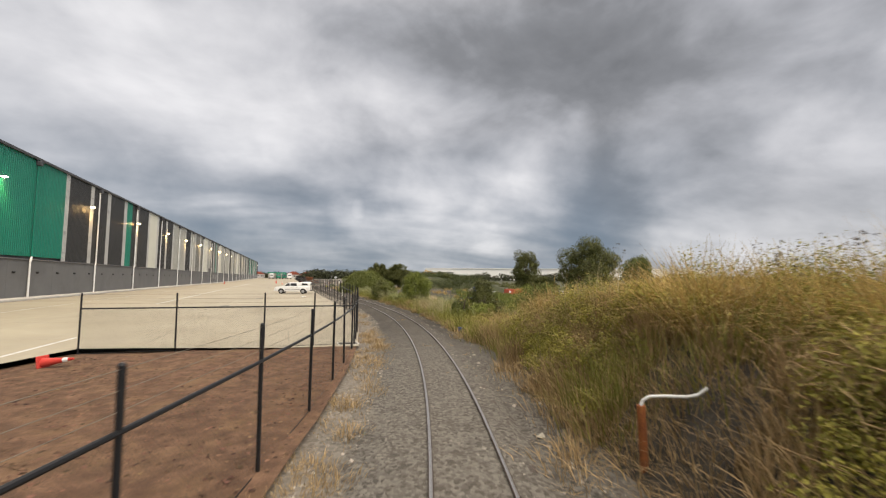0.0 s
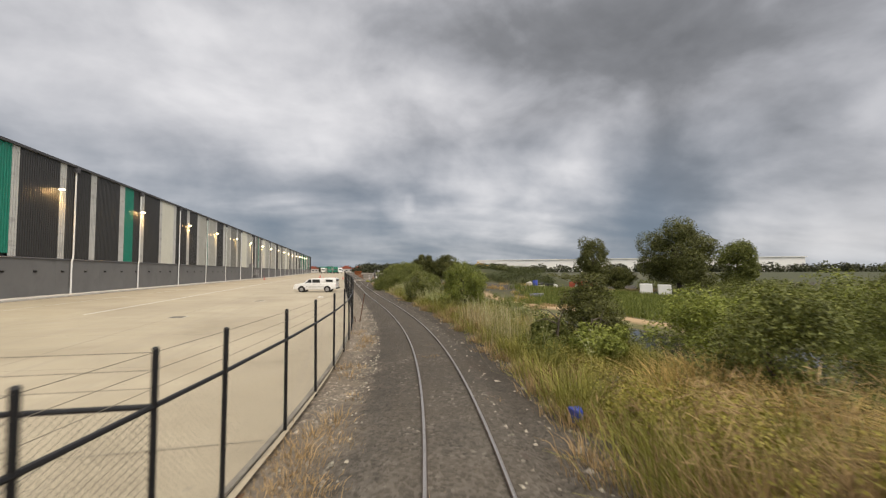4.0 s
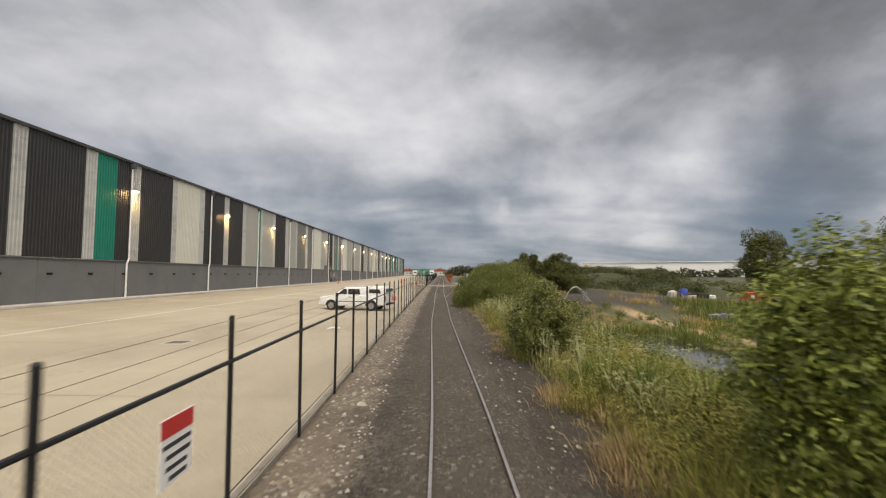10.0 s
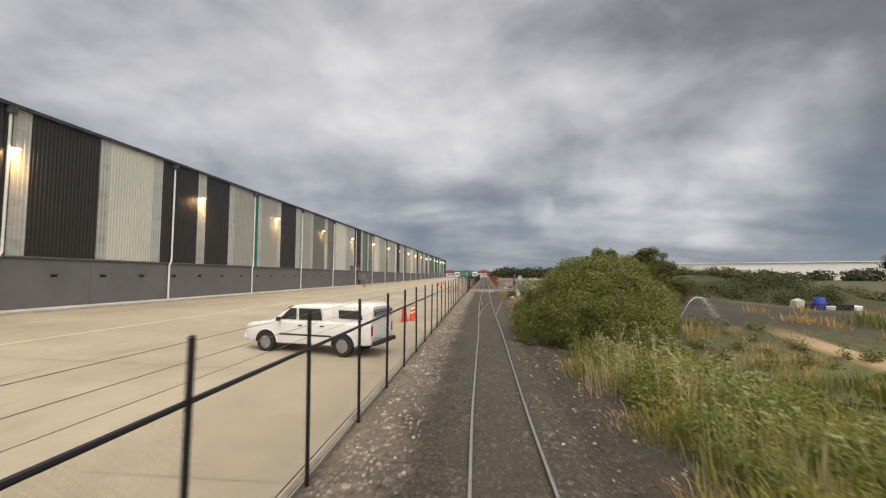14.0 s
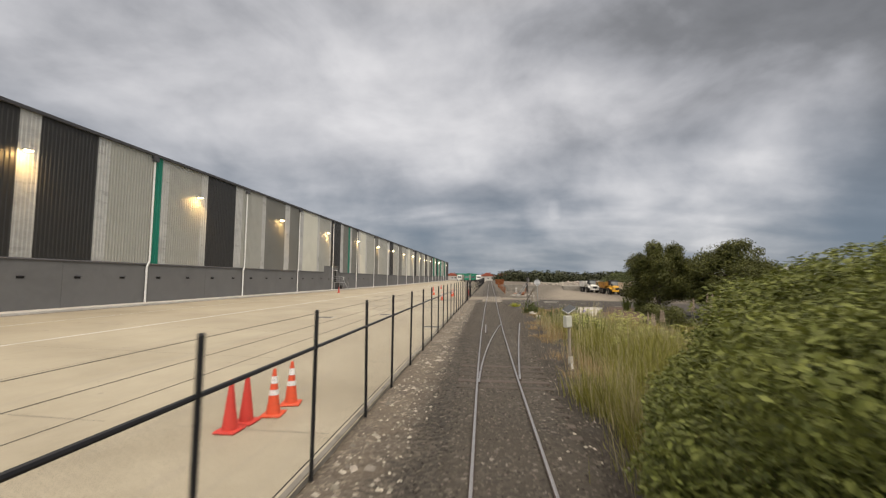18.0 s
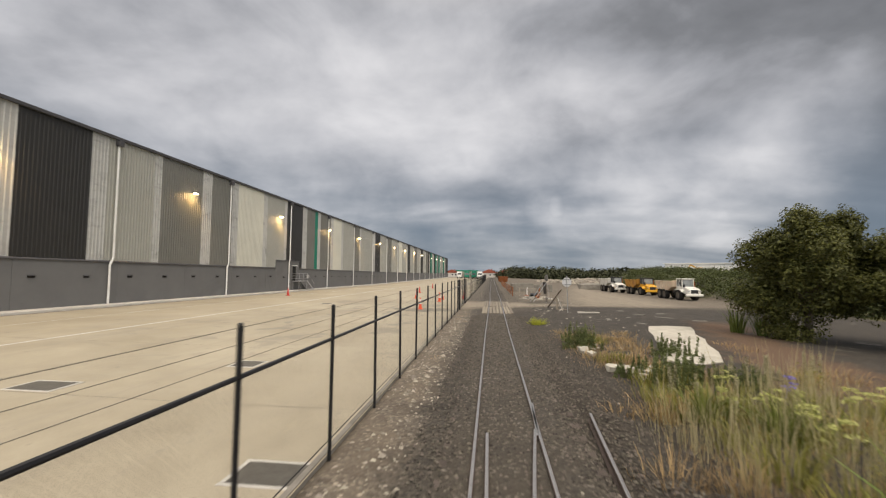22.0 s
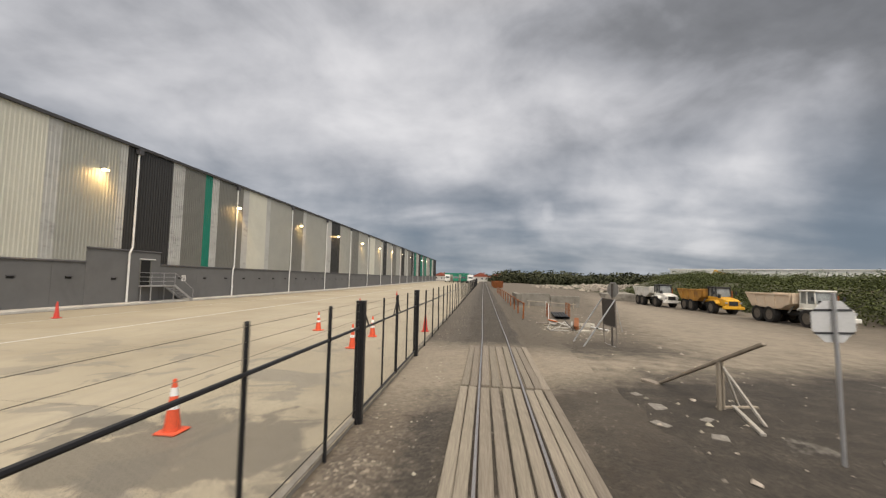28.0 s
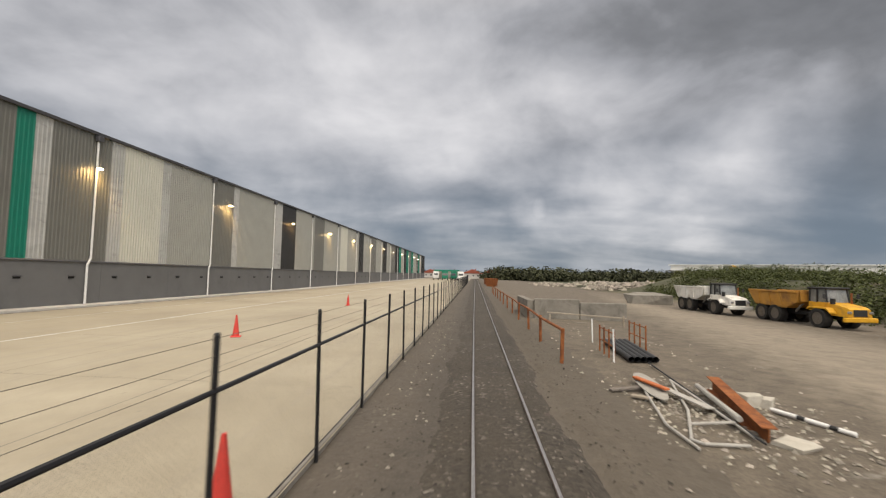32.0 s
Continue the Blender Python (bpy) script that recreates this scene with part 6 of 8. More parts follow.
# scrub on the earth bank behind the trucks, and woods on the horizon
br_ = random.Random(77)
sb = []
for i in range(820):
    y = br_.uniform(121, 205)
    x = br_.uniform(38.5, 66) + 0.02 * (y - 130)
    q = br_.uniform(0.8, 1.8)
    if not (41 < x < 50 and 126 < y < 139 and br_.random() < 0.75):
        sb.append((x, y, ground_z(x, y) + 0.4 * q, q, q, q * 0.8))
leafy("bank_scrub", "low green scrub covering the earth bank", sb, 170000, 0.14, M["leaf_bank"], 51, rough=0.45)
fb = []
for i in range(120):
    x = br_.uniform(14, 150)
    y = br_.uniform(350, 470)
    q = br_.uniform(2.5, 5.0)
    fb.append((x, y, q * 0.55 + (1.5 if 24 < x < 34 else 0), q * 1.3, q * 1.3, q))
for i in range(60):
    x = br_.uniform(-60, 14)
    q = br_.uniform(2.0, 3.6)
    fb.append((x, br_.uniform(440, 520), q * 0.5, q * 1.5, q * 1.5, q))
for i in range(90):
    x = br_.uniform(120, 420)
    q = br_.uniform(2.0, 4.5)
    fb.append((x, 330 - 0.55 * (x - 200) + br_.uniform(-30, 10), q * 0.4, q * 1.5, q * 1.5, q))
leafy("far_woods", "dark line of trees on the horizon", fb, 62000, 0.95, M["leaf_far"], 52, rough=0.45)
ms = []
for i in range(110):
    x, y = br_.uniform(50, 118), br_.uniform(128, 235)
    q = br_.uniform(0.8, 2.0)
    ms.append((x, y, ground_z(x, y) + 0.3 * q, q * 1.2, q * 1.2, q * 0.8))
leafy("far_scrub", "rough green scrub on the flats towards a distant warehouse", ms, 26000, 0.23, M["leaf_olive"], 53, rough=0.45)


# ---- loose stones ----
def stones(name, label, P, size, mat, seed, flat=0.7):
    """Scattered broken stones: squashed lumps half sunk in the ground at points P."""
    r = np.random.default_rng(seed)
    n = len(P)
    D = np.array([(1, 0, 0), (0, 1, 0), (-1, 0, 0), (0, -1, 0), (0.2, 0.1, 1)], float)
    s = (size * r.uniform(0.4, 1.0, n) ** 1.5)[:, None, None]
    a = r.uniform(0, 6.283, n)
    R = np.zeros((n, 3, 3))
    R[:, 0, 0] = R[:, 1, 1] = np.cos(a)
    R[:, 0, 1], R[:, 1, 0], R[:, 2, 2] = -np.sin(a), np.sin(a), flat
    V = (D[None] * r.uniform(0.65, 1.25, (n, 5, 3)) + r.normal(0, 0.12, (n, 5, 3))) * s
    V = np.einsum("nij,nkj->nki", R, V) + P[:, None, :]
    F = np.array([(0, 1, 4), (1, 2, 4), (2, 3, 4), (3, 0, 4)])
    F = (np.arange(n)[:, None, None] * 5 + F[None]).reshape(-1, 3)
    return thing(name, label, "stones", kind="stuff", data=fast_mesh(name, V.reshape(-1, 3), F, mat))


def stone_pts(y0, y1, o0, o1, n, seed, zf=None):
    r = np.random.default_rng(seed)
    out = []
    for y, o in zip(r.uniform(y0, y1, n), r.uniform(o0, o1, n)):
        px, py = track_at(float(y), float(o))
        out.append((px, py, bed_z(o, y) + 0.006 if abs(o) < 3.1 else ground_z(px, py) + 0.006))
    return np.array(out)


M["stone_dark"] = surf("grey_ballast_stone", [(0.040, 0.034, 0.027), (0.112, 0.097, 0.078)], 9, 0.9, bump=0.2, island=0.65)
M["stone_pale"] = surf("pale_broken_stone", [(0.16, 0.143, 0.115), (0.36, 0.325, 0.265)], 9, 0.9, bump=0.2, island=0.45)
stones("ballast_stones", "loose grey ballast stones along the track", np.concatenate([stone_pts(2, 112, -1.7, 2.0, 46000, 1), stone_pts(126, 150, -2.6, 2.6, 2600, 2), stone_pts(78, 104, 0.9, 3.6, 15000, 3)]), 0.040, M["stone_dark"], 1)
stones("pale_stones", "pale broken stones and chips beside the fence", np.concatenate([stone_pts(24, 112, -2.75, -1.6, 3600, 4), stone_pts(4, 24, -2.75, -1.6, 500, 5), stone_pts(112, 150, -2.75, -1.4, 260, 6), stone_pts(92, 150, 2.0, 9.0, 420, 7), stone_pts(4, 90, 0.7, 2.6, 900, 8)]), 0.05, M["stone_pale"], 2)
stones("shoulder_rubble", "larger pale rubble lumps along the shoulder", np.concatenate([stone_pts(34, 112, -2.7, -2.0, 180, 9), stone_pts(93, 150, 2.6, 8.0, 110, 10), stone_pts(5, 34, 1.5, 3.0, 60, 11)]), 0.11, M["stone_pale"], 3)
stones("heap_rubble", "pale broken rubble and chips round a scrap heap", np.array([(12.9 + 1.1 * a, 133.4 + 1.3 * b, ground_z(12.9 + 1.1 * a, 133.4 + 1.3 * b) + 0.01) for a, b in np.random.default_rng(12).normal(0, 1, (900, 2))]), 0.075, M["stone_pale"], 12)
mr = np.random.default_rng(15)
chips = []
for _ in range(9000):
    y = mr.uniform(-6, 17.0)
    x = mr.uniform(-6.9 - 0.35 * (17 - y), fence_x(float(y)) - 0.05)
    if y > yard_line(x) - 0.15:
        continue
    chips.append((x, y, 0.055 + 0.05 * noise.noise((x * 0.8, y * 0.8, 5))))
M["chip"] = surf("bark_chip", [(0.060, 0.031, 0.019), (0.200, 0.115, 0.068)], 6, 0.95, bump=0.3, island=0.6)
stones("mulch_chips", "loose chips of brown bark on the mulch bed", np.array(chips), 0.06, M["chip"], 9, 0.35)
grass("mulch_weeds", "sparse dry weeds in the bark mulch", [(A, (2, 16.5, -7, -1.5), 40, 26, 0.18, 0.10, 0.005, 0.9)], M["dry"], 95)
r_ = np.random.default_rng(5)
M["rubble_tan"] = surf("dusty_rubble", [(0.15, 0.130, 0.102), (0.30, 0.268, 0.22)], 3, 0.95, bump=0.3, island=0.5)
mp_ = []
for cx, cy, rx, ry, h in ((46, 232, 9, 14, 1.3), (56, 238, 12, 16, 1.9), (68, 244, 14, 18, 2.2), (52, 264, 14, 16, 1.5), (34, 262, 7, 10, 0.7)):
    for _ in range(330):
        a, q = r_.uniform(0, 6.283), math.sqrt(r_.uniform(0, 1))
        x, y = cx + math.cos(a) * q * rx, cy + math.sin(a) * q * ry
        mp_.append((x, y, ground_z(x, y) + h * (1 - q * q) * r_.uniform(0.75, 1.1)))
stones("rubble_mounds", "pale mounds of dumped concrete rubble in the distance", np.array(mp_), 0.95, M["rubble_tan"], 6, 0.8)


def far_warehouse():
    w = thing("far_warehouse", "long low white warehouse in the distance", "warehouse")
    a, b = Vector((134, 394)), Vector((345, 247))
    d = (b - a).normalized()
    nrm = Vector((-d.y, d.x))
    ln = (b - a).length
    at = pose(a.x, a.y, 0, 0, 0, math.degrees(math.atan2(d.y, d.x)))
    mw = surf("far_white_cladding", [(0.82, 0.79, 0.72), (0.88, 0.85, 0.78)], 0.05, 0.6, bump=0)
    n = 9
    for i in range(n):
        part("wall_panel", Geo().box((ln * (i + 0.5) / n, 20, 4.0), (ln / n - 0.08, 40, 13.2)), mw, w, m=at)
    part("roof", Geo().box((ln / 2, 20, 10.85), (ln + 2, 42, 0.5)), mw, w, m=at)
    part("canopy", Geo().box((14, -5, 6.9), (30, 10, 0.6)), M["mid"], w, "dark open loading canopy", m=at)


far_warehouse()


# ---- the truck yard: gate, vehicle, cones, signs ----
M["white_paint"] = surf("white_car_paint", [(0.66, 0.65, 0.62), (0.74, 0.73, 0.70)], 1.5, 0.25, bump=0.0, spec=0.6, stain=((0.52, 0.49, 0.43), 0.4), stain_scale=1.5)
M["glass"] = surf("dark_car_glass", [(0.02, 0.023, 0.025), (0.03, 0.033, 0.035)], 1, 0.08, bump=0, spec=0.6)
M["tyre"] = surf("tyre_rubber", [(0.018, 0.017, 0.016), (0.04, 0.037, 0.033)], 6, 0.9, bump=0.4)
M["alloy"] = surf("alloy_rim", [(0.34, 0.34, 0.35), (0.46, 0.46, 0.47)], 3, 0.35, metal=0.8, bump=0)
M["plastic"] = surf("black_plastic", [(0.02, 0.02, 0.02), (0.035, 0.035, 0.035)], 5, 0.6, bump=0.1)
M["red_lens"] = surf("red_lens", [(0.30, 0.012, 0.010), (0.40, 0.02, 0.015)], 5, 0.2, bump=0)
M["cone"] = surf("cone_orange", [(0.62, 0.085, 0.035), (0.75, 0.12, 0.05)], 3, 0.55, bump=0.1, stain=((0.30, 0.07, 0.05), 0.4), stain_scale=3)
M["cone_red"] = surf("cone_red", [(0.50, 0.045, 0.035), (0.62, 0.07, 0.05)], 3, 0.55, bump=0.1, stain=((0.25, 0.05, 0.04), 0.4), stain_scale=3)
M["sleeve"] = surf("reflective_sleeve", [(0.66, 0.66, 0.64), (0.76, 0.76, 0.74)], 4, 0.4, bump=0)
M["galv"] = surf("galvanised_steel", [(0.30, 0.30, 0.30), (0.42, 0.42, 0.42)], 5, 0.5, metal=0.5, bump=0.1)
M["rust"] = surf("rust_orange", [(0.109, 0.033, 0.012), (0.234, 0.078, 0.024), (0.328, 0.126, 0.040)], 3.5, 0.85, bump=0.5, fine=8, stain=((0.070, 0.030, 0.020), 0.7), stain_scale=2.0)
M["signred"] = surf("sign_red", [(0.42, 0.03, 0.03), (0.50, 0.05, 0.04)], 4, 0.5, bump=0)
M["signwhite"] = surf("sign_white", [(0.66, 0.65, 0.62), (0.74, 0.73, 0.70)], 4, 0.5, bump=0)
M["ink"] = surf("sign_ink", [(0.03, 0.03, 0.035), (0.05, 0.05, 0.05)], 4, 0.6, bump=0)
M["pale"] = surf("pale_broken_concrete", [(0.36, 0.335, 0.28), (0.52, 0.485, 0.41)], 1.8, 0.9, bump=0.5, stain=((0.24, 0.22, 0.18), 0.5), stain_scale=0.9)
M["wall_c"] = surf("old_concrete_wall", [(0.17, 0.155, 0.13), (0.27, 0.25, 0.21)], 1.2, 0.95, bump=0.5, stain=((0.11, 0.10, 0.085), 0.7), stain_scale=0.8)
M["timber"] = surf("grey_timber", [(0.234, 0.198, 0.152), (0.364, 0.314, 0.244)], 4, 0.9, bump=0.4, stretch=(2, 2, 0.6))
M["cast"] = surf("cast_iron", [(0.09, 0.082, 0.07), (0.14, 0.13, 0.11)], 6, 0.8, metal=0.3, bump=0.3)

gate = thing("yard_gate", "black double-leaf chain-link gate, closed", "gate")
for yg in (116.14, 122.9):
    x, y = track_at(yg, -2.85)
    part("gate_post", Geo().box((x, y, 1.02), (0.17, 0.17, 2.48), b=0.012).box((x, y, 2.27), (0.18, 0.18, 0.02), b=0.005), M["black"], gate, "thick square gate post")
for ya, ym, yb in ((116.32, 118.0, 119.50), (119.60, 121.1, 122.72)):
    for k, yy in enumerate((ya, ym, yb)):
        x, y = track_at(yy, -2.85)
        part("stile", Geo().tube((x, y, 0.1), (x, y, 2.24), 0.03 if k != 1 else 0.022, n=8), M["black"], gate)
    (x0, y0), (x1, y1) = track_at(ya, -2.85), track_at(yb, -2.85)
    for z in (0.14, 1.72):
        part("gate_rail", Geo().tube((x0, y0, z), (x1, y1, z), 0.024, n=8), M["black"], gate)
    for z in (1.9, 2.06, 2.2):
        part("wire", Geo().tube((x0, y0, z), (x1, y1, z), 0.0035, n=4), M["wire"], gate)
    for (xa, yy, sg) in ((x0, y0, 1), (x1, y1, -1)):
        part("brace", Geo().tube((xa, yy, 2.12), (xa, yy + sg * 0.38, 1.74), 0.016, n=6), M["black"], gate, "short diagonal brace")
    ln = math.hypot(x1 - x0, y1 - y0)
    part("chain_link", chain_mesh(ln, 0.15, 1.72), None, gate, "black chain-link mesh", m=pose(x0, y0, 0, 0, 0, math.degrees(math.atan2(y1 - y0, x1 - x0))))


def wheel_parts(parent, x, y, r, w, rim, hub=0.56, spokes=0):
    """A wheel: tyre with a shoulder, and a rim with a hub."""
    t = Geo()
    prof = [(-w / 2, r * 0.62), (-w / 2, r * 0.92), (-w * 0.36, r), (w * 0.36, r), (w / 2, r * 0.92), (w / 2, r * 0.62)]
    n = 22
    rings = [[(x + math.cos(a) * q, y + u, r + math.sin(a) * q) for u, q in prof] for a in [2 * math.pi * i / n for i in range(n + 1)]]
    t.loft(rings, close=False)
    wh = part("wheel", t, M["tyre"], parent, "black rubber tyre", smooth=True)
    sg = 1 if y > 0 else -1
    g = Geo().tube((x, y - w * 0.42, r), (x, y + w * 0.42, r), r * 0.64, n=18)
    part("rim", g, rim, wh, smooth=True)
    c = Geo().tube((x, y, r), (x, y + sg * w * 0.47, r), r * 0.22, r * 0.16, n=10)
    for i in range(spokes):
        a = 6.283 * i / spokes
        c.box((x + math.cos(a) * r * 0.38, y + sg * w * 0.44, r + math.sin(a) * r * 0.38), (r * 0.5, 0.03, r * 0.12), m=Euler((0, -a, 0)).to_matrix(), b=0.006)
    part("hub", c, M["alloy"] if spokes else rim, wh, smooth=True)


def ring_section(x, hw, z0, z1, rb=0.06, rt=0.12, tuck=0.0):
    """A rounded-box section across a vehicle."""
    pts = []
    for cy, cz, r, a0 in ((hw - rb, z0 + rb, rb, -90), (hw - rt - tuck, z1 - rt, rt, 0), (-hw + rt + tuck, z1 - rt, rt, 90), (-hw + rb, z0 + rb, rb, 180)):
        for i in range(4):
            a = radians(a0 + 30 * i)
            pts.append((x, cy + r * math.cos(a), cz + r * math.sin(a)))
    return pts


def pane(pts, y, sg, t=0.012):
    """A flat side window of outline pts (x, z) at side y."""
    return Geo().prism(pts, 1, y, y + sg * t)


def build_ute(m):
    u = thing("utility_truck", "white double-cab utility truck with a canopy, parked on concrete", "pickup truck", m=m)
    S = [(2.52, 0.74, 0.46, 0.84, 0.08, 0.08), (2.44, 0.82, 0.40, 0.95, 0.07, 0.10), (2.2, 0.86, 0.36, 1.02, 0.06, 0.10), (1.35, 0.88, 0.34, 1.09, 0.05, 0.10), (0.9, 0.885, 0.34, 1.12, 0.05, 0.06), (-1.0, 0.885, 0.34, 1.12, 0.05, 0.06), (-2.4, 0.88, 0.40, 1.12, 0.05, 0.06), (-2.52, 0.86, 0.44, 1.10, 0.05, 0.06)]
    part("body", Geo().loft([ring_section(*s) for s in S]), M["white_paint"], u, smooth=True)
    C = [(1.42, 0.78, 1.04, 1.10, 0.02, 0.03, 0.02), (1.02, 0.76, 1.05, 1.42, 0.03, 0.08, 0.05), (0.62, 0.74, 1.05, 1.63, 0.03, 0.10, 0.08), (0.30, 0.74, 1.05, 1.67, 0.03, 0.10, 0.09), (-0.75, 0.74, 1.05, 1.67, 0.03, 0.10, 0.09), (-1.02, 0.74, 1.05, 1.64, 0.03, 0.10, 0.09)]
    part("cab", Geo().loft([ring_section(*s) for s in C]), M["white_paint"], u, smooth=True)
    K = [(-1.04, 0.80, 1.08, 1.68, 0.03, 0.12, 0.07), (-1.15, 0.82, 1.08, 1.74, 0.03, 0.12, 0.07), (-2.30, 0.82, 1.08, 1.74, 0.03, 0.12, 0.07), (-2.52, 0.80, 1.08, 1.66, 0.03, 0.12, 0.06)]
    part("canopy", Geo().loft([ring_section(*s) for s in K]), M["white_paint"], u, "white canopy over the tray", smooth=True)
    for sg in (-1, 1):
        for i, pts in enumerate(([(1.10, 1.16), (0.42, 1.16), (0.42, 1.55), (0.66, 1.55)], [(0.30, 1.16), (-0.62, 1.16), (-0.55, 1.55), (0.30, 1.55)], [(-1.32, 1.26), (-2.20, 1.24), (-2.10, 1.52), (-1.30, 1.54)])):
            part("side_window", pane(pts, sg * (0.735 if i < 2 else 0.805), sg, 0.02), M["glass"], u, "dark side window")
        part("door_handle", Geo().box((0.15, sg * 0.895, 0.98), (0.16, 0.03, 0.035), b=0.008), M["plastic"], u)
        part("door_handle", Geo().box((-0.72, sg * 0.895, 0.98), (0.16, 0.03, 0.035), b=0.008), M["plastic"], u)
        part("rub_strip", Geo().box((-0.05, sg * 0.892, 0.66), (2.1, 0.02, 0.05), b=0.006), M["plastic"], u, "black rubbing strip")
        part("mirror", Geo().box((0.98, sg * 0.97, 1.18), (0.10, 0.20, 0.15), b=0.03), M["plastic"], u)
        part("headlight", Geo().box((2.42, sg * 0.62, 0.82), (0.16, 0.34, 0.16), b=0.04), M["alloy"], u, "clear headlight")
        part("tail_light", Geo().box((-2.50, sg * 0.78, 0.88), (0.07, 0.14, 0.34), b=0.02), M["red_lens"], u, "red tail light")
        for x in (1.55, -1.50):
            g = Geo()
            for a in range(12):
                t0, t1 = radians(15 * a), radians(15 * (a + 1))
                g.tube((x + 0.46 * math.cos(t0), sg * 0.87, 0.36 + 0.44 * math.sin(t0)), (x + 0.46 * math.cos(t1), sg * 0.87, 0.36 + 0.44 * math.sin(t1)), 0.03, n=6, cap=False)
            part("wheel_arch", g, M["white_paint"], u, smooth=True)
            part("arch_liner", Geo().prism([(x + 0.44 * math.cos(radians(15 * a)), 0.36 + 0.43 * math.sin(radians(15 * a))) for a in range(13)], 1, sg * 0.60, sg * 0.892), M["hole"], u, "dark wheel well")
            wheel_parts(u, x, sg * 0.80, 0.36, 0.24, M["alloy"], spokes=6)
    part("windscreen", Geo().poly([(1.30, -0.66, 1.17), (1.30, 0.66, 1.17), (0.72, 0.58, 1.58), (0.72, -0.58, 1.58)]).poly([(1.28, -0.66, 1.155), (1.28, 0.66, 1.155), (0.70, 0.58, 1.565), (0.70, -0.58, 1.565)]), M["glass"], u, "dark windscreen", m=pose(0.045, 0, 0.03))
    part("rear_window", Geo().box((-2.46, 0, 1.38), (0.16, 1.25, 0.40), m=Euler((0, radians(-40), 0)).to_matrix(), b=0.02), M["glass"], u, "dark rear canopy window")
    part("tailgate", Geo().box((-2.53, 0, 0.86), (0.04, 1.40, 0.46), b=0.015), M["white_paint"], u)
    part("number_plate", Geo().box((-2.56, 0.0, 0.62), (0.015, 0.36, 0.12), b=0.004), M["signwhite"], u)
    part("rear_bumper", Geo().box((-2.62, 0, 0.48), (0.16, 1.6, 0.14), b=0.03), M["plastic"], u, "black step bumper")
    part("front_bumper", Geo().box((2.50, 0, 0.50), (0.20, 1.62, 0.22), b=0.06), M["white_paint"], u)
    part("grille", Geo().box((2.53, 0, 0.80), (0.05, 0.80, 0.14), b=0.02), M["plastic"], u, "black grille")
    return u


build_ute(pose(1.46, 65.13, 0.015, 0, 0, 168.5))

SL = lambda z0, z1, r: Geo().tube((0, 0, z0), (0, 0, z1), r(z0) + 0.004, r(z1) + 0.004, n=16, cap=False)
cr = lambda z: 0.135 - 0.105 * (z - 0.05) / 0.85


def build_cone(mat, bands, label, m, group="traffic cones"):
    c = thing("traffic_cone", label, "traffic cone", group, m=m)
    part("base", Geo().box((0, 0, 0.022), (0.40, 0.40, 0.044), b=0.018), mat, c)
    part("cone_body", Geo().tube((0, 0, 0.04), (0, 0, 0.90), cr(0.05), cr(0.90), n=16), mat, c, smooth=True)
    for z0, z1 in bands:
        part("reflective_band", SL(z0, z1, cr), M["sleeve"], c, "white reflective band", smooth=True)
    return c


cone_a = build_cone(M["cone"], [(0.40, 0.50), (0.62, 0.76)], "orange traffic cone with two white reflective bands", pose(2.21, 115.0, 0.02))
for x, y in ((2.68, 123.5), (2.65, 126.5), (-0.4, 127.8), (3.22, 75.5), (3.20, 74.8)):
    copy_thing(cone_a, pose(x, y, yard_z(x, y) + 0.02, 0, 0, 17 * x + 9 * y))
cone_b = build_cone(M["cone_red"], [], "plain faded red traffic cone", pose(4.75, 128.75, 0.02))
for x, y in ((-2.15, 140.6), (-2.6, 157.5), (-15.4, 128.6), (2.91, 74.35), (2.88, 73.9)):
    copy_thing(cone_b, pose(x, y, yard_z(x, y) + 0.02, 0, 0, 31 * x))
build_cone(M["cone_red"], [(0.62, 0.76)], "red traffic cone lying on its side by the mulch", pose(-6.3, 15.4, 0.19, 82, 0, 70))

# inspection covers, drains and litter on the concrete
for x, y, sx, sy in ((-2.4, 50.6, 0.7, 0.6), (-3.0, 92.5, 1.1, 0.7), (0.25, 95.5, 0.7, 0.7), (-4.4, 38.5, 0.7, 0.7), (4.4, 89.3, 0.9, 0.6), (-6.5, 118, 0.8, 0.8), (2.65, 17.21, 0.7, 0.5)):
    d = thing("drain_cover", "dark iron drain cover set into the concrete yard", "drain cover", "drain covers", m=pose(x, y, yard_z(x, y) + 0.018))
    part("cover", Geo().box((0, 0, 0.006), (sx, sy, 0.02), b=0.006), M["cast"], d)
    part("cover_frame", Geo().box((0, sy / 2 + 0.04, 0.004), (sx + 0.16, 0.06, 0.016)).box((0, -sy / 2 - 0.04, 0.004), (sx + 0.16, 0.06, 0.016)).box((sx / 2 + 0.04, 0, 0.004), (0.06, sy, 0.016)).box((-sx / 2 - 0.04, 0, 0.004), (0.06, sy, 0.016)), M["kerb"], d)
lit = thing("broken_pipe_fitting", "broken pale pipe fitting lying on the concrete", "debris", m=pose(2.31, 54.81, 0.05))
part("pipe_piece", Geo().tube((-0.05, -0.35, 0), (0.05, 0.05, 0.03), 0.055, n=8), M["pvc"], lit, smooth=True)
part("pipe_piece", Geo().tube((0.0, 0.0, 0.02), (0.42, 0.18, 0.0), 0.035, n=8), M["pvc"], lit, smooth=True)
part("pipe_piece", Geo().tube((0.05, 0.0, 0.02), (0.2, 0.4, 0.0), 0.03, n=8), M["pvc"], lit, smooth=True)

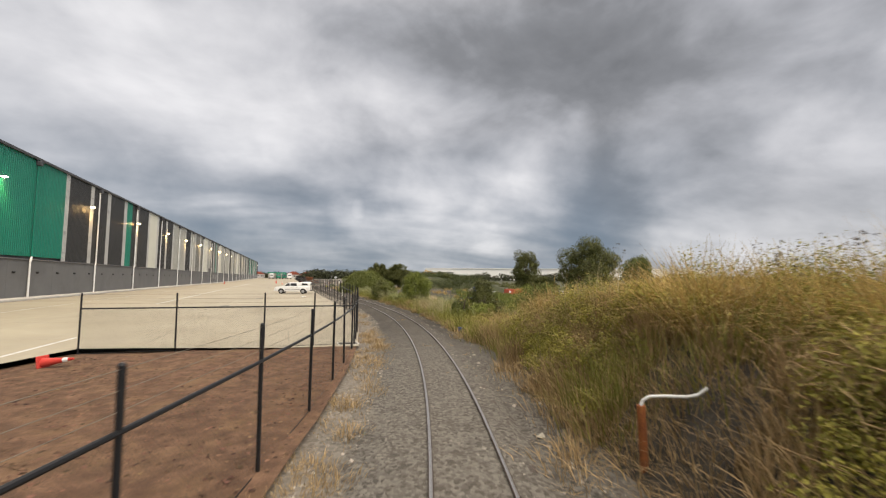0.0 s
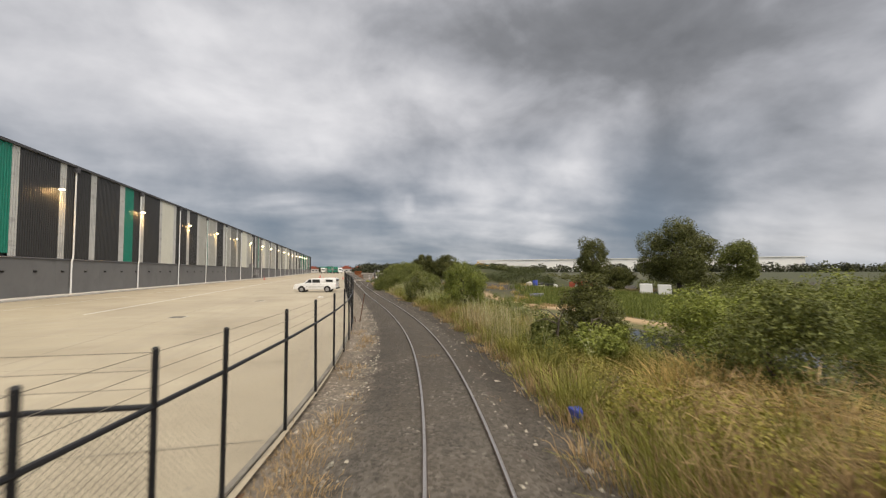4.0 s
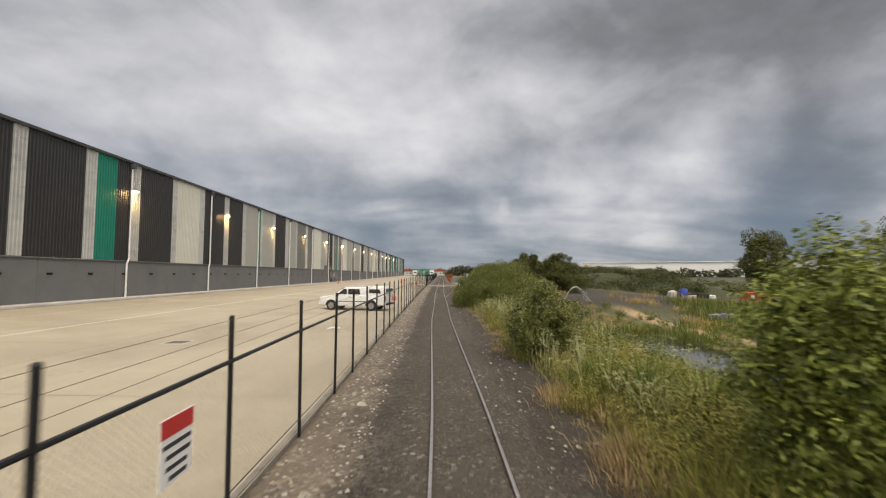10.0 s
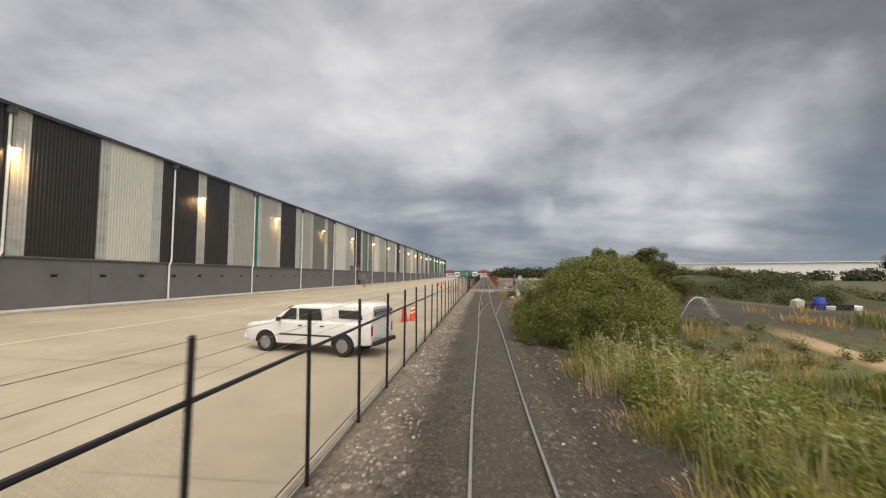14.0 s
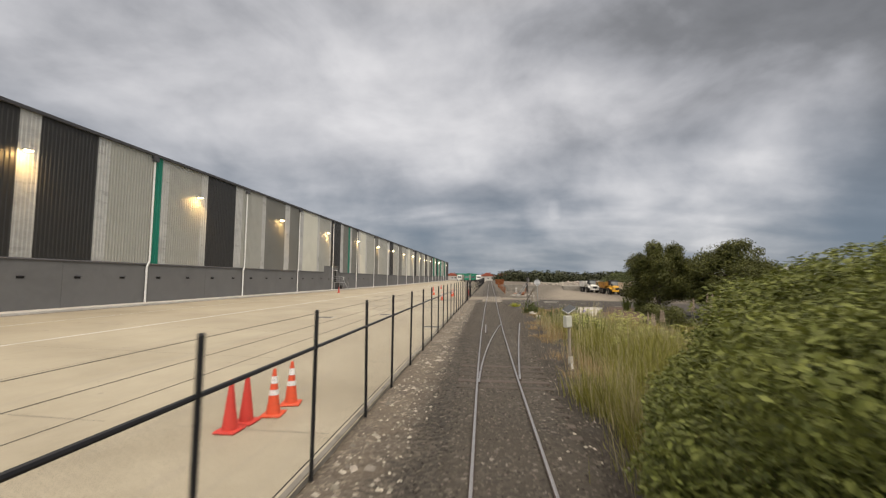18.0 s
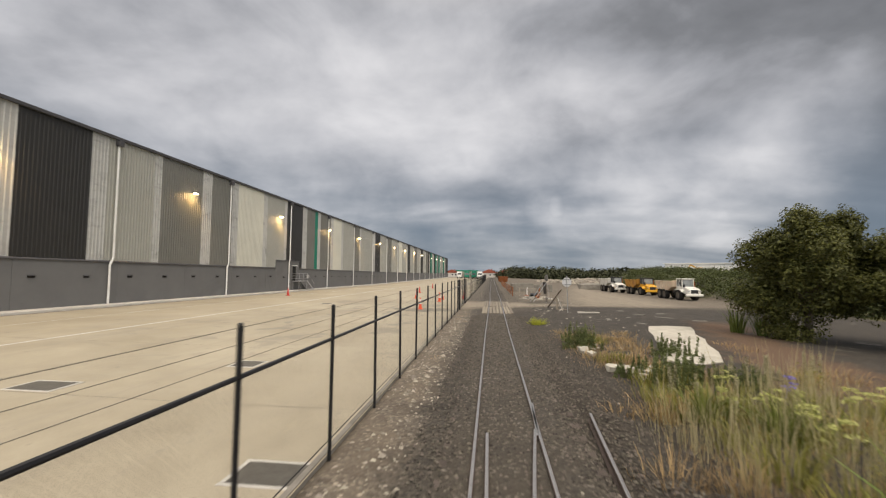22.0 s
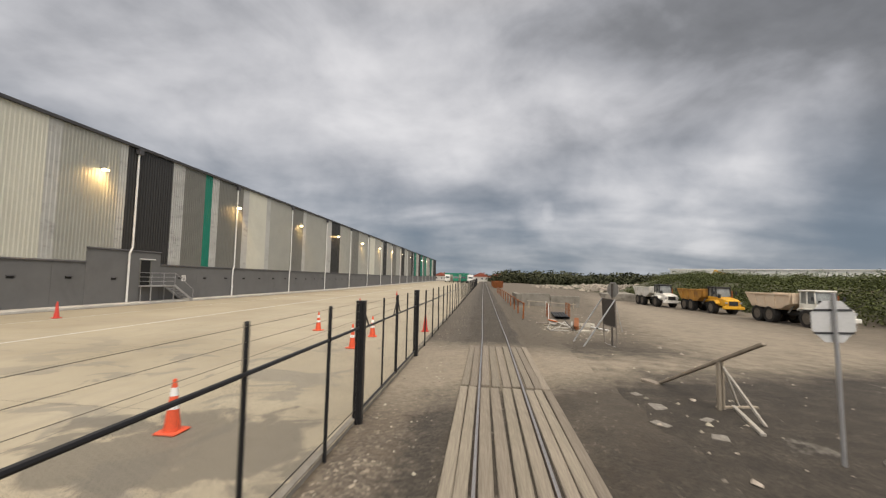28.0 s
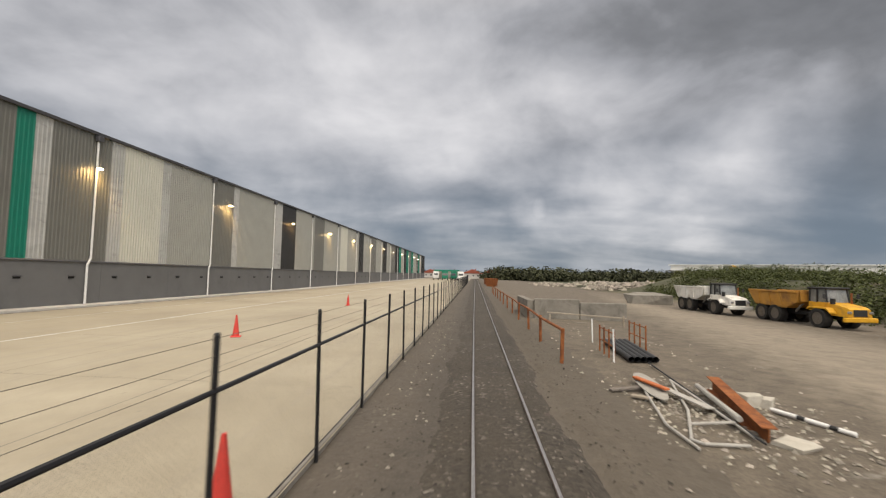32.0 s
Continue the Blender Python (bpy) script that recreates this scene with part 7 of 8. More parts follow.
# safety sign on the fence, with writing too small to read
sx, sy = track_at(38.55, -2.80)
sg = thing("fence_sign", "white safety sign with a red heading on the fence", "sign", m=pose(sx, sy, 1.2, 0, 0, 0))
part("board", Geo().box((0, 0, 0), (0.012, 0.46, 0.60), b=0.004), M["signwhite"], sg)
part("heading", Geo().box((0.008, 0, 0.21), (0.004, 0.46, 0.16)), M["signred"], sg, "red heading panel")
for i, z in enumerate((0.05, -0.05, -0.15, -0.24)):
    part("text_bar", Geo().box((0.008, 0.02 * (i % 2), z), (0.004, 0.40 - 0.05 * i, 0.04)), M["ink"], sg)
M["oldrust"] = surf("dark_rust", [(0.055, 0.022, 0.014), (0.12, 0.045, 0.025)], 4, 0.9, bump=0.4)
for (x, y, rx, ry, h) in ((5.45, 35.8, 3, 9, 1.55), (5.2, 35.5, 2, -6, 0.35)):
    st = thing("leaning_stake", "rusty steel stake leaning by the fence", "stake", "rusty stakes", m=pose(x, y, -0.1, rx, ry, 0))
    part("stake_bar", Geo().box((0, 0, h / 2), (0.04, 0.008, h), b=0.002).box((0, 0.014, h / 2), (0.008, 0.03, h), b=0.002), M["oldrust"], st)

# ---- door, landing and steps at the warehouse ----
z0 = yard_edge_z(140) + 0.12
zl = 1.52
dr = thing("warehouse_door", "dark open doorway with a white lintel in the warehouse base", "door")
part("door_leaf", Geo().box((XW + 0.045, 140.0, zl + 1.02), (0.05, 0.98, 2.04), b=0.01), M["hole"], dr, "dark door leaf")
part("door_frame", Geo().box((XW + 0.06, 139.46, zl + 1.05), (0.07, 0.07, 2.1), b=0.01).box((XW + 0.06, 140.54, zl + 1.05), (0.07, 0.07, 2.1), b=0.01), M["mid"], dr)
part("lintel", Geo().box((XW + 0.09, 140.15, zl + 2.17), (0.14, 1.5, 0.08), b=0.01), M["pvc"], dr, "white lintel strip")
ld = thing("entry_landing", "galvanised steel landing with handrails and steps", "stairs")
part("platform", Geo().box((XW + 0.62, 140.75, zl - 0.05), (1.1, 2.7, 0.10), b=0.008), M["galv"], ld)
for x in (XW + 0.2, XW + 1.1):
    for y in (139.5, 142.0):
        part("leg", Geo().box((x, y, (zl + z0) / 2 - 0.05), (0.07, 0.07, zl - z0), b=0.006), M["galv"], ld)
for i in range(7):
    z = zl - (i + 1) * (zl - z0) / 8
    part("tread", Geo().box((XW + 0.62, 142.25 + i * 0.30, z), (1.05, 0.28, 0.035), b=0.005), M["galv"], ld)
for x in (XW + 0.10, XW + 1.15):
    part("stringer", Geo().box((x, 143.2, (zl + z0) / 2 - 0.04), (0.05, math.hypot(2.3, zl - z0), 0.2), m=Euler((-math.atan2(zl - z0, 2.3), 0, 0)).to_matrix(), b=0.006), M["galv"], ld)
for y in (139.45, 140.75, 142.05):
    part("rail_post", Geo().tube((XW + 1.15, y, zl), (XW + 1.15, y, zl + 1.05), 0.022, n=8), M["galv"], ld)
for z in (0.35, 0.7, 1.05):
    part("handrail", Geo().tube((XW + 1.15, 139.45, zl + z), (XW + 1.15, 142.05, zl + z), 0.020, n=8), M["galv"], ld)
    part("handrail", Geo().tube((XW + 0.1, 139.45, zl + z), (XW + 1.15, 139.45, zl + z), 0.020, n=8), M["galv"], ld)
part("handrail", Geo().tube((XW + 1.15, 142.05, zl + 1.05), (XW + 1.15, 144.4, z0 + 0.95), 0.020, n=8).tube((XW + 1.15, 144.4, z0 + 0.95), (XW + 1.15, 144.4, z0), 0.02, n=8), M["galv"], ld)
ws = thing("wall_notice", "small white notice on the warehouse base wall", "sign", m=pose(XW + 0.055, 144.5, 2.1))
part("board", Geo().box((0, 0, 0), (0.012, 0.55, 0.55), b=0.003), M["signwhite"], ws)
for i in range(3):
    part("text_bar", Geo().box((0.008, 0, 0.12 - 0.13 * i), (0.004, 0.38, 0.05)), M["ink"], ws)


# ---- beside the track on the open side ----
so = thing("solar_box_pole", "small solar-powered instrument box on a leaning timber pole", "instrument box", m=pose(10.02, 80.3, -0.3, 0, -1.5, 24))
part("pole", Geo().tube((0, 0, -0.2), (0, 0, 1.95), 0.05, 0.045, n=10), M["timber"], so, smooth=True)
part("box", Geo().box((-0.11, -0.09, 1.72), (0.22, 0.17, 0.36), b=0.015), M["cream"], so, "cream metal box")
part("box_lid", Geo().box((-0.11, -0.182, 1.72), (0.185, 0.012, 0.31), b=0.004), M["cream"], so)
pn = part("solar_panel", Geo().box((-0.04, -0.08, 2.12), (0.33, 0.26, 0.022), m=Euler((radians(24), radians(-26), 0)).to_matrix(), b=0.005), M["glass"], so, "dark solar panel")
part("panel_frame", Geo().box((-0.043, -0.085, 2.105), (0.36, 0.29, 0.018), m=Euler((radians(24), radians(-26), 0)).to_matrix(), b=0.005), M["alloy"], pn)
part("cable_wrap", Geo().tube((0, -0.03, 0.42), (0, -0.03, 0.62), 0.085, 0.07, n=9), M["pale"], so, "tape and cable wrapped round the pole")
part("tag", Geo().box((0.02, -0.07, 0.28), (0.10, 0.01, 0.26), b=0.003), M["signwhite"], so)

M["signback"] = surf("bare_aluminium", [(0.46, 0.46, 0.45), (0.58, 0.58, 0.57)], 2, 0.6, metal=0.1, bump=0.05)
sn = thing("stop_sign", "octagonal traffic sign seen from its grey back, on a pole", "road sign", m=pose(13.35, 115.6, -0.25, 0, -1.2, 0))
part("pole", Geo().tube((0, 0, -0.2), (0, 0, 2.9), 0.032, n=10), M["galv"], sn, smooth=True)
oc = [(0.37 * math.cos(radians(22.5 + 45 * i)), 2.43 + 0.37 * math.sin(radians(22.5 + 45 * i))) for i in range(8)]
part("sign_face", Geo().prism(oc, 1, 0.035, 0.045), M["signback"], sn, "pale grey back of the sign")
part("base_slab", Geo().box((0, -0.05, 0.07), (0.42, 0.42, 0.08), b=0.02), M["pale"], sn, "pale concrete foot")
for z in (2.24, 2.62):
    part("bracket", Geo().box((0, 0.03, z), (0.62, 0.015, 0.035), b=0.003), M["ink"], sn)

M["darkmesh"] = surf("dark_mesh", [(0.045, 0.040, 0.036), (0.115, 0.100, 0.086)], 16, 0.9, bump=0.3)
M["oldsign"] = surf("dull_sign_back", [(0.20, 0.195, 0.18), (0.29, 0.28, 0.26)], 3, 0.7, metal=0.1, bump=0.05)
M["meshy"] = surf("rusty_mesh", [(0.11, 0.095, 0.08), (0.24, 0.21, 0.18)], 14, 0.9, bump=0.3)
fr = thing("sign_stand", "leaning A-frame of pale tubes holding a dark mesh panel", "sign stand")
FA, FB, FC, FD = Vector((13.17, 128.13, 1.94)), Vector((13.33, 126.78, 1.93)), Vector((11.84, 128.16, -0.17)), Vector((11.98, 126.80, -0.17))
FE, FF = Vector((13.28, 128.16, -0.15)), Vector((13.42, 126.82, -0.15))
for foot, tp in ((FC, FA), (FD, FB)):
    part("strut", Geo().tube(foot, tp, 0.034, 0.032, n=8), M["galv"], fr, "inclined pale strut", smooth=True)
for foot, tp in ((FE, FA), (FF, FB)):
    part("upright", Geo().tube(foot, tp, 0.032, n=8), M["meshy"], fr, smooth=True)
for a, b in ((FC, FD), (FE, FF)):
    part("foot_rail", Geo().tube(a, b, 0.024, n=8), M["galv"], fr, smooth=True)
part("top_bar", Geo().tube(FA, FB, 0.028, n=8), M["meshy"], fr, smooth=True)
GA, GB = FE.lerp(FA, 0.42), FF.lerp(FB, 0.42)
part("panel_bar", Geo().tube(GA, GB, 0.024, n=8), M["meshy"], fr, smooth=True)
off = Vector((0.012, 0.002, 0))
pq = [GA, GB, FF.lerp(FB, 0.985), FE.lerp(FA, 0.985)]
part("panel", Geo().loft([[p - off for p in pq], [p + off for p in pq]]), M["darkmesh"], fr, "dark weathered mesh panel")
part("thin_stay", Geo().tube(FB, (13.62, 126.75, 0.55), 0.012, n=6), M["galv"], fr, "thin pale stay")
os_ = thing("octagonal_sign", "octagonal sign seen from its grey back on a dark pole", "road sign", m=pose(13.36, 127.28, 0.0, 0, 0, -64))
part("pole", Geo().tube((0, 0, -0.2), (0, 0, 2.62), 0.045, n=10), M["darkmesh"], os_, smooth=True)
og = [(0.36 * math.cos(radians(22.5 + 45 * i)), 2.36 + 0.36 * math.sin(radians(22.5 + 45 * i))) for i in range(8)]
part("sign_face", Geo().prism(og, 1, 0.05, 0.06), M["oldsign"], os_, "dull grey back of the sign")

M["tube_pale"] = surf("pale_weathered_steel", [(0.30, 0.275, 0.235), (0.43, 0.40, 0.35)], 3, 0.8, bump=0.2)
br = thing("broken_boom_barrier", "broken timber boom barrier propped on a post", "barrier")
boom_a, boom_b = Vector((12.60, 120.6, -0.10)), Vector((13.15, 117.1, 1.58))
part("boom", Geo().box((boom_a + boom_b) / 2, (0.11, (boom_b - boom_a).length, 0.07), m=(boom_b - boom_a).to_track_quat("Y", "Z").to_matrix(), b=0.01), M["timber"], br)
part("boom_end", Geo().box((12.45, 120.75, -0.13), (0.42, 0.5, 0.07), m=Euler((0.1, 0.15, 0.6)).to_matrix(), b=0.015), M["plank"], br)
part("post", Geo().box((12.95, 118.35, 0.38), (0.07, 0.10, 1.25), b=0.012), M["timber"], br)
part("post", Geo().box((13.07, 118.42, 0.38), (0.05, 0.12, 1.25), b=0.010), M["timber"], br)
for p in (((13.02, 118.3, 0.85), (13.28, 117.3, -0.13)), ((13.06, 118.4, 0.9), (13.6, 118.75, -0.13))):
    part("stay", Geo().box((Vector(p[0]) + Vector(p[1])) / 2, (0.05, (Vector(p[1]) - Vector(p[0])).length, 0.05), m=(Vector(p[1]) - Vector(p[0])).to_track_quat("Y", "Z").to_matrix(), b=0.006), M["tube_pale"], br, "pale metal stay")
part("ground_bar", Geo().box((13.15, 117.7, -0.11), (0.09, 1.9, 0.07), m=Euler((0, 0, radians(-16))).to_matrix(), b=0.01), M["tube_pale"], br)
part("ground_bar", Geo().box((13.45, 118.55, -0.11), (1.0, 0.08, 0.06), m=Euler((0, 0, radians(8))).to_matrix(), b=0.01), M["timber"], br)

# rusty pipe rail along the track
rr = thing("rusty_pipe_rail", "rusty orange pipe rail on posts beside the track", "railing")
posts = [(10.58 + 0.004 * (y - 138), y) for y in (138.1, 142.5, 146.4, 151.0, 155.4, 160.0, 164.6, 169.2, 173.8, 178.4, 183.0, 187.6)]
for i, (x, y) in enumerate(posts):
    part("post", Geo().box((x, y, 0.42), (0.11, 0.11, 1.25), m=Euler((0.02 * math.sin(i), 0.03 * math.cos(i * 2), 0)).to_matrix(), b=0.012), M["rust"], rr)
for i, (a, b) in enumerate(zip(posts[:-1], posts[1:])):
    part("rail_pipe", Geo().tube((a[0], a[1] - 0.1, 1.0 - 0.06 * (i % 2)), (b[0], b[1] + 0.1, 1.0 - 0.06 * ((i + 1) % 2)), 0.055, n=9), M["rust"], rr, smooth=True)

# pipes in a rack
rk = thing("pipe_rack", "orange post rack holding a bundle of dark pipes", "pipe rack")
for i in range(5):
    a, b = Vector((12.98 + 0.215 * i, 138.55 + 0.03 * i, 0.0)), Vector((13.35 + 0.215 * i, 142.5, 0.03))
    part("pipe", Geo().tube(a, b, 0.10, n=12, cap=False).tube(a + Vector((0, 0.01, 0)), b, 0.084, n=12, cap=False), M["plastic"], rk, "open dark plastic pipe", smooth=True)
for x0, y0, x1, y1 in ((12.62, 140.8, 12.50, 138.8), (14.50, 142.8, 14.42, 140.9)):
    for i in range(4):
        t = i / 3
        part("upright", Geo().box((x0 + (x1 - x0) * t, y0 + (y1 - y0) * t, 0.36), (0.05, 0.05, 1.05), b=0.006), M["rust"], rk)
    for z in (0.35, 0.80):
        part("cross_bar", Geo().tube((x0, y0, z), (x1, y1, z), 0.022, n=6), M["rust"], rk)
part("white_post", Geo().tube((12.44, 138.66, -0.2), (12.44, 138.70, 0.98), 0.03, n=8), M["pvc"], rk, "thin white post")
part("white_post", Geo().tube((12.94, 142.85, -0.2), (12.92, 142.9, 0.9), 0.03, n=8), M["pvc"], rk, "thin white post")

# scrap heap
def bar_thing(name, label, cat, a, b, r, mat, group="scrap heap", sides=8, flat=None):
    a, b = Vector(a), Vector(b)
    if flat:
        ln = (b - a).length
        q = (b - a).to_track_quat("Y", "Z").to_matrix()
        g = Geo().box((a + b) / 2, (flat[0], ln, flat[1]), m=q, b=min(flat) * 0.15)
    else:
        g = Geo().tube(a, b, r, n=sides)
    return thing(name, label, cat, group, data=g, mat=mat, smooth=not flat)


bm_ = thing("rusty_steel_beam", "rusty orange steel I-beam lying on the ground", "steel beam", "scrap heap", m=pose(13.22, 133.45, 0.08, 4, 0, -13))
part("flange", Geo().box((0, 0, 0.16), (0.26, 3.0, 0.025), b=0.004), M["rust"], bm_)
part("flange", Geo().box((0, 0, -0.16), (0.26, 3.0, 0.025), b=0.004), M["rust"], bm_)
part("web", Geo().box((0, 0, 0), (0.022, 2.98, 0.30)), M["rust"], bm_)
M["rustbright"] = surf("orange_paint_worn", [(0.36, 0.095, 0.030), (0.55, 0.165, 0.055)], 4, 0.7, bump=0.2, stain=((0.20, 0.07, 0.03), 0.5), stain_scale=3)
M["tube_grey"] = surf("dirty_pale_tube", [(0.30, 0.285, 0.255), (0.45, 0.43, 0.39)], 3, 0.7, bump=0.1)
fr2 = thing("bent_tube_frame", "bent pale tube gate frame lying on the ground", "scrap frame", "scrap heap")
for a, b in (((13.0, 135.9, 0.0), (12.25, 133.5, -0.06)), ((12.25, 133.5, -0.06), (11.50, 131.9, -0.08)), ((11.50, 131.9, -0.08), (11.62, 131.72, -0.08)), ((11.62, 131.72, -0.08), (12.35, 131.66, -0.06)), ((11.85, 132.62, -0.05), (12.70, 132.66, 0.0)), ((13.0, 135.9, 0.0), (12.66, 132.0, -0.05))):
    part("tube", Geo().tube(a, b, 0.03, n=8), M["tube_grey"], fr2, smooth=True)
bar_thing("pale_pipe", "long pale plastic pipe lying on scrap", "pipe", (13.34, 135.2, 0.05), (12.76, 132.6, 0.08), 0.06, M["tube_grey"])
pb = thing("striped_pole", "black and white pole lying on the ground", "pole", "scrap heap")
pa, pz = Vector((14.16, 133.8, -0.06)), Vector((14.78, 132.5, -0.09))
for i in range(5):
    part("band", Geo().tube(pa.lerp(pz, (0, 0.34, 0.44, 0.72, 0.82)[i]), pa.lerp(pz, (0.34, 0.44, 0.72, 0.82, 1.0)[i]), 0.045, n=10), M["plastic" if i % 2 else "signwhite"], pb, smooth=True)
bar_thing("dark_rod", "thin dark rod lying on the ground", "rod", (13.47, 138.4, -0.05), (12.62, 131.7, -0.03), 0.022, M["plastic"])
bar_thing("timber_offcut", "dark timber offcut lying on the ground", "timber", (11.1, 134.96, -0.08), (12.02, 135.19, -0.02), 0.04, M["meshy"], flat=(0.14, 0.06))
bar_thing("timber_offcut", "grey timber offcut lying on the ground", "timber", (11.45, 134.5, -0.06), (11.80, 134.2, -0.04), 0.04, M["timber"], flat=(0.16, 0.05))
bar_thing("grey_plank", "flat grey plank lying across scrap", "timber", (12.40, 134.95, 0.03), (12.68, 133.4, 0.02), 0.04, M["tube_grey"], flat=(0.20, 0.03))
bar_thing("orange_batten", "orange painted batten on the scrap heap", "timber", (11.93, 135.55, 0.13), (12.24, 134.40, 0.13), 0.04, M["rustbright"], flat=(0.15, 0.05))
for a, b in (((11.85, 134.67, -0.03), (11.38, 132.57, -0.07)), ((11.38, 132.57, -0.07), (11.42, 131.5, -0.08))):
    bar_thing("bent_white_tube", "thin bent pale tube on the ground", "tube", a, b, 0.028, M["tube_grey"])
M["oldboard"] = surf("pale_grey_board", [(0.26, 0.245, 0.215), (0.36, 0.34, 0.30)], 3, 0.8, bump=0.15)
ov = [(0.24 * math.cos(6.283 * i / 18), 1.02 * math.sin(6.283 * i / 18)) for i in range(18)]
thing("oval_board", "pale oval board lying tilted on scrap", "board", "scrap heap", data=Geo().prism(ov, 2, -0.015, 0.015), mat=M["oldboard"], m=pose(12.10, 135.05, 0.05, 4, -8, -4))


def chunk_geo(seed, s):
    r = random.Random(seed)
    g = Geo()
    pts = [Vector((x, y, z)) for x in (-1, 1) for y in (-1, 1) for z in (-1, 1)]
    bm = bmesh.new()
    for p in pts:
        bm.verts.new(Vector((p.x * s[0] * r.uniform(0.6, 1), p.y * s[1] * r.uniform(0.6, 1), p.z * s[2] * r.uniform(0.6, 1))))
    for _ in range(4):
        bm.verts.new(Vector((r.uniform(-1, 1) * s[0], r.uniform(-1, 1) * s[1], r.choice((-1, 1)) * s[2] * 1.05)))
    bmesh.ops.convex_hull(bm, input=bm.verts)
    bm.verts.ensure_lookup_table()
    g.v = [tuple(v.co) for v in bm.verts]
    g.f = [tuple(v.index for v in f.verts) for f in bm.faces]
    used = sorted({i for f in g.f for i in f})
    remap = {o: n for n, o in enumerate(used)}
    g.v = [g.v[i] for i in used]
    g.f = [tuple(remap[i] for i in f) for f in g.f]
    bm.free()
    return g


for i, (x, y, s) in enumerate(((14.05, 134.3, (0.22, 0.2, 0.18)), (14.3, 134.15, (0.18, 0.16, 0.16)), (13.75, 135.0, (0.18, 0.22, 0.12)), (13.25, 131.9, (0.35, 0.3, 0.06)), (6.0, 112.6, (0.45, 0.16, 0.06)), (9.6, 52.5, (0.14, 0.1, 0.06)), (9.7, 46.6, (0.16, 0.12, 0.05)), (5.6, 77.8, (0.1, 0.08, 0.06)))):
    thing("concrete_chunk", "broken pale concrete chunk lying on the ground", "rubble", "concrete chunks", data=chunk_geo(i, s), mat=M["pale"], m=pose(x, y, ground_z(x, y) + s[2] * 0.5 + (0.06 if x < 12 else 0), 0, 0, 40 * i))

# slabs left from an old floor
def slab(name, pts, z, label):
    g = Geo().prism(pts, 2, z - 0.5, z)
    return thing(name, label, "concrete slab", "old slabs", data=g, mat=M["pale"])


slab("concrete_slab", [(16.35, 108.1), (17.5, 108.4), (18.6, 108.2), (18.1, 106.7), (17.4, 105.1), (17.1, 103.6), (16.5, 102.2), (16.0, 100.4), (15.2, 98.6), (14.2, 98.0), (13.3, 98.5), (13.9, 100.1), (14.5, 101.8), (14.8, 103.2), (15.2, 104.4), (15.6, 106.1)], -0.085, "long strip of old pale concrete slab in the ground")
slab("concrete_slab", [(10.2, 98.8), (10.5, 98.9), (10.6, 97.8), (10.65, 96.4), (10.35, 96.0), (10.3, 97.1)], -0.15, "broken pale edge of an old concrete slab")
for i, (x, y, s) in enumerate(((11.3, 96.9, (0.42, 0.24, 0.14)), (11.9, 96.6, (0.34, 0.3, 0.17)), (11.7, 96.1, (0.2, 0.16, 0.12)), (10.95, 99.8, (0.2, 0.24, 0.2)), (12.4, 97.2, (0.2, 0.14, 0.1)), (11.1, 99.2, (0.15, 0.12, 0.12)), (11.4, 100.4, (0.14, 0.1, 0.08)), (11.15, 101.2, (0.11, 0.09, 0.07)))):
    thing("concrete_lump", "pale broken concrete lump beside an old slab", "rubble", "concrete chunks", data=chunk_geo(50 + i, s), mat=M["pale"], m=pose(x, y, ground_z(x, y) + 0.02, 8, 5, 60 * i))
cw = thing("low_concrete_wall", "low weathered concrete wall on the gravel", "wall")
for a, b, h in (((11.85, 152.6), (14.8, 152.4), 1.2), ((14.84, 152.4), (17.8, 152.2), 1.0)):
    part("wall_block", Geo().box(((a[0] + b[0]) / 2, (a[1] + b[1]) / 2, h / 2 - 0.15), (b[0] - a[0], 0.45, h + 0.3), m=Euler((0, 0, -0.06)).to_matrix(), b=0.03), M["wall_c"], cw)
part("wall_block", Geo().box((11.6, 155.6, 0.45), (0.45, 6.0, 1.3), b=0.03), M["wall_c"], cw)
part("capping_rail", Geo().box((14.4, 149.2, 0.45), (4.6, 0.12, 0.08), m=Euler((0, 0.05, -0.08)).to_matrix(), b=0.01), M["timber"], cw)
for x in (12.3, 16.5):
    part("rail_prop", Geo().box((x, 149.2 - 0.08 * (x - 14.4), 0.1), (0.1, 0.1, 0.75), b=0.01), M["timber"], cw)


# ---- articulated dump trucks ----
M["dusty_rim"] = surf("dusty_rim", [(0.10, 0.085, 0.068), (0.17, 0.145, 0.115)], 4, 0.9, bump=0.2)
M["dusty_tyre"] = surf("dusty_tyre", [(0.055, 0.050, 0.044), (0.11, 0.098, 0.083)], 5, 0.95, bump=0.5)

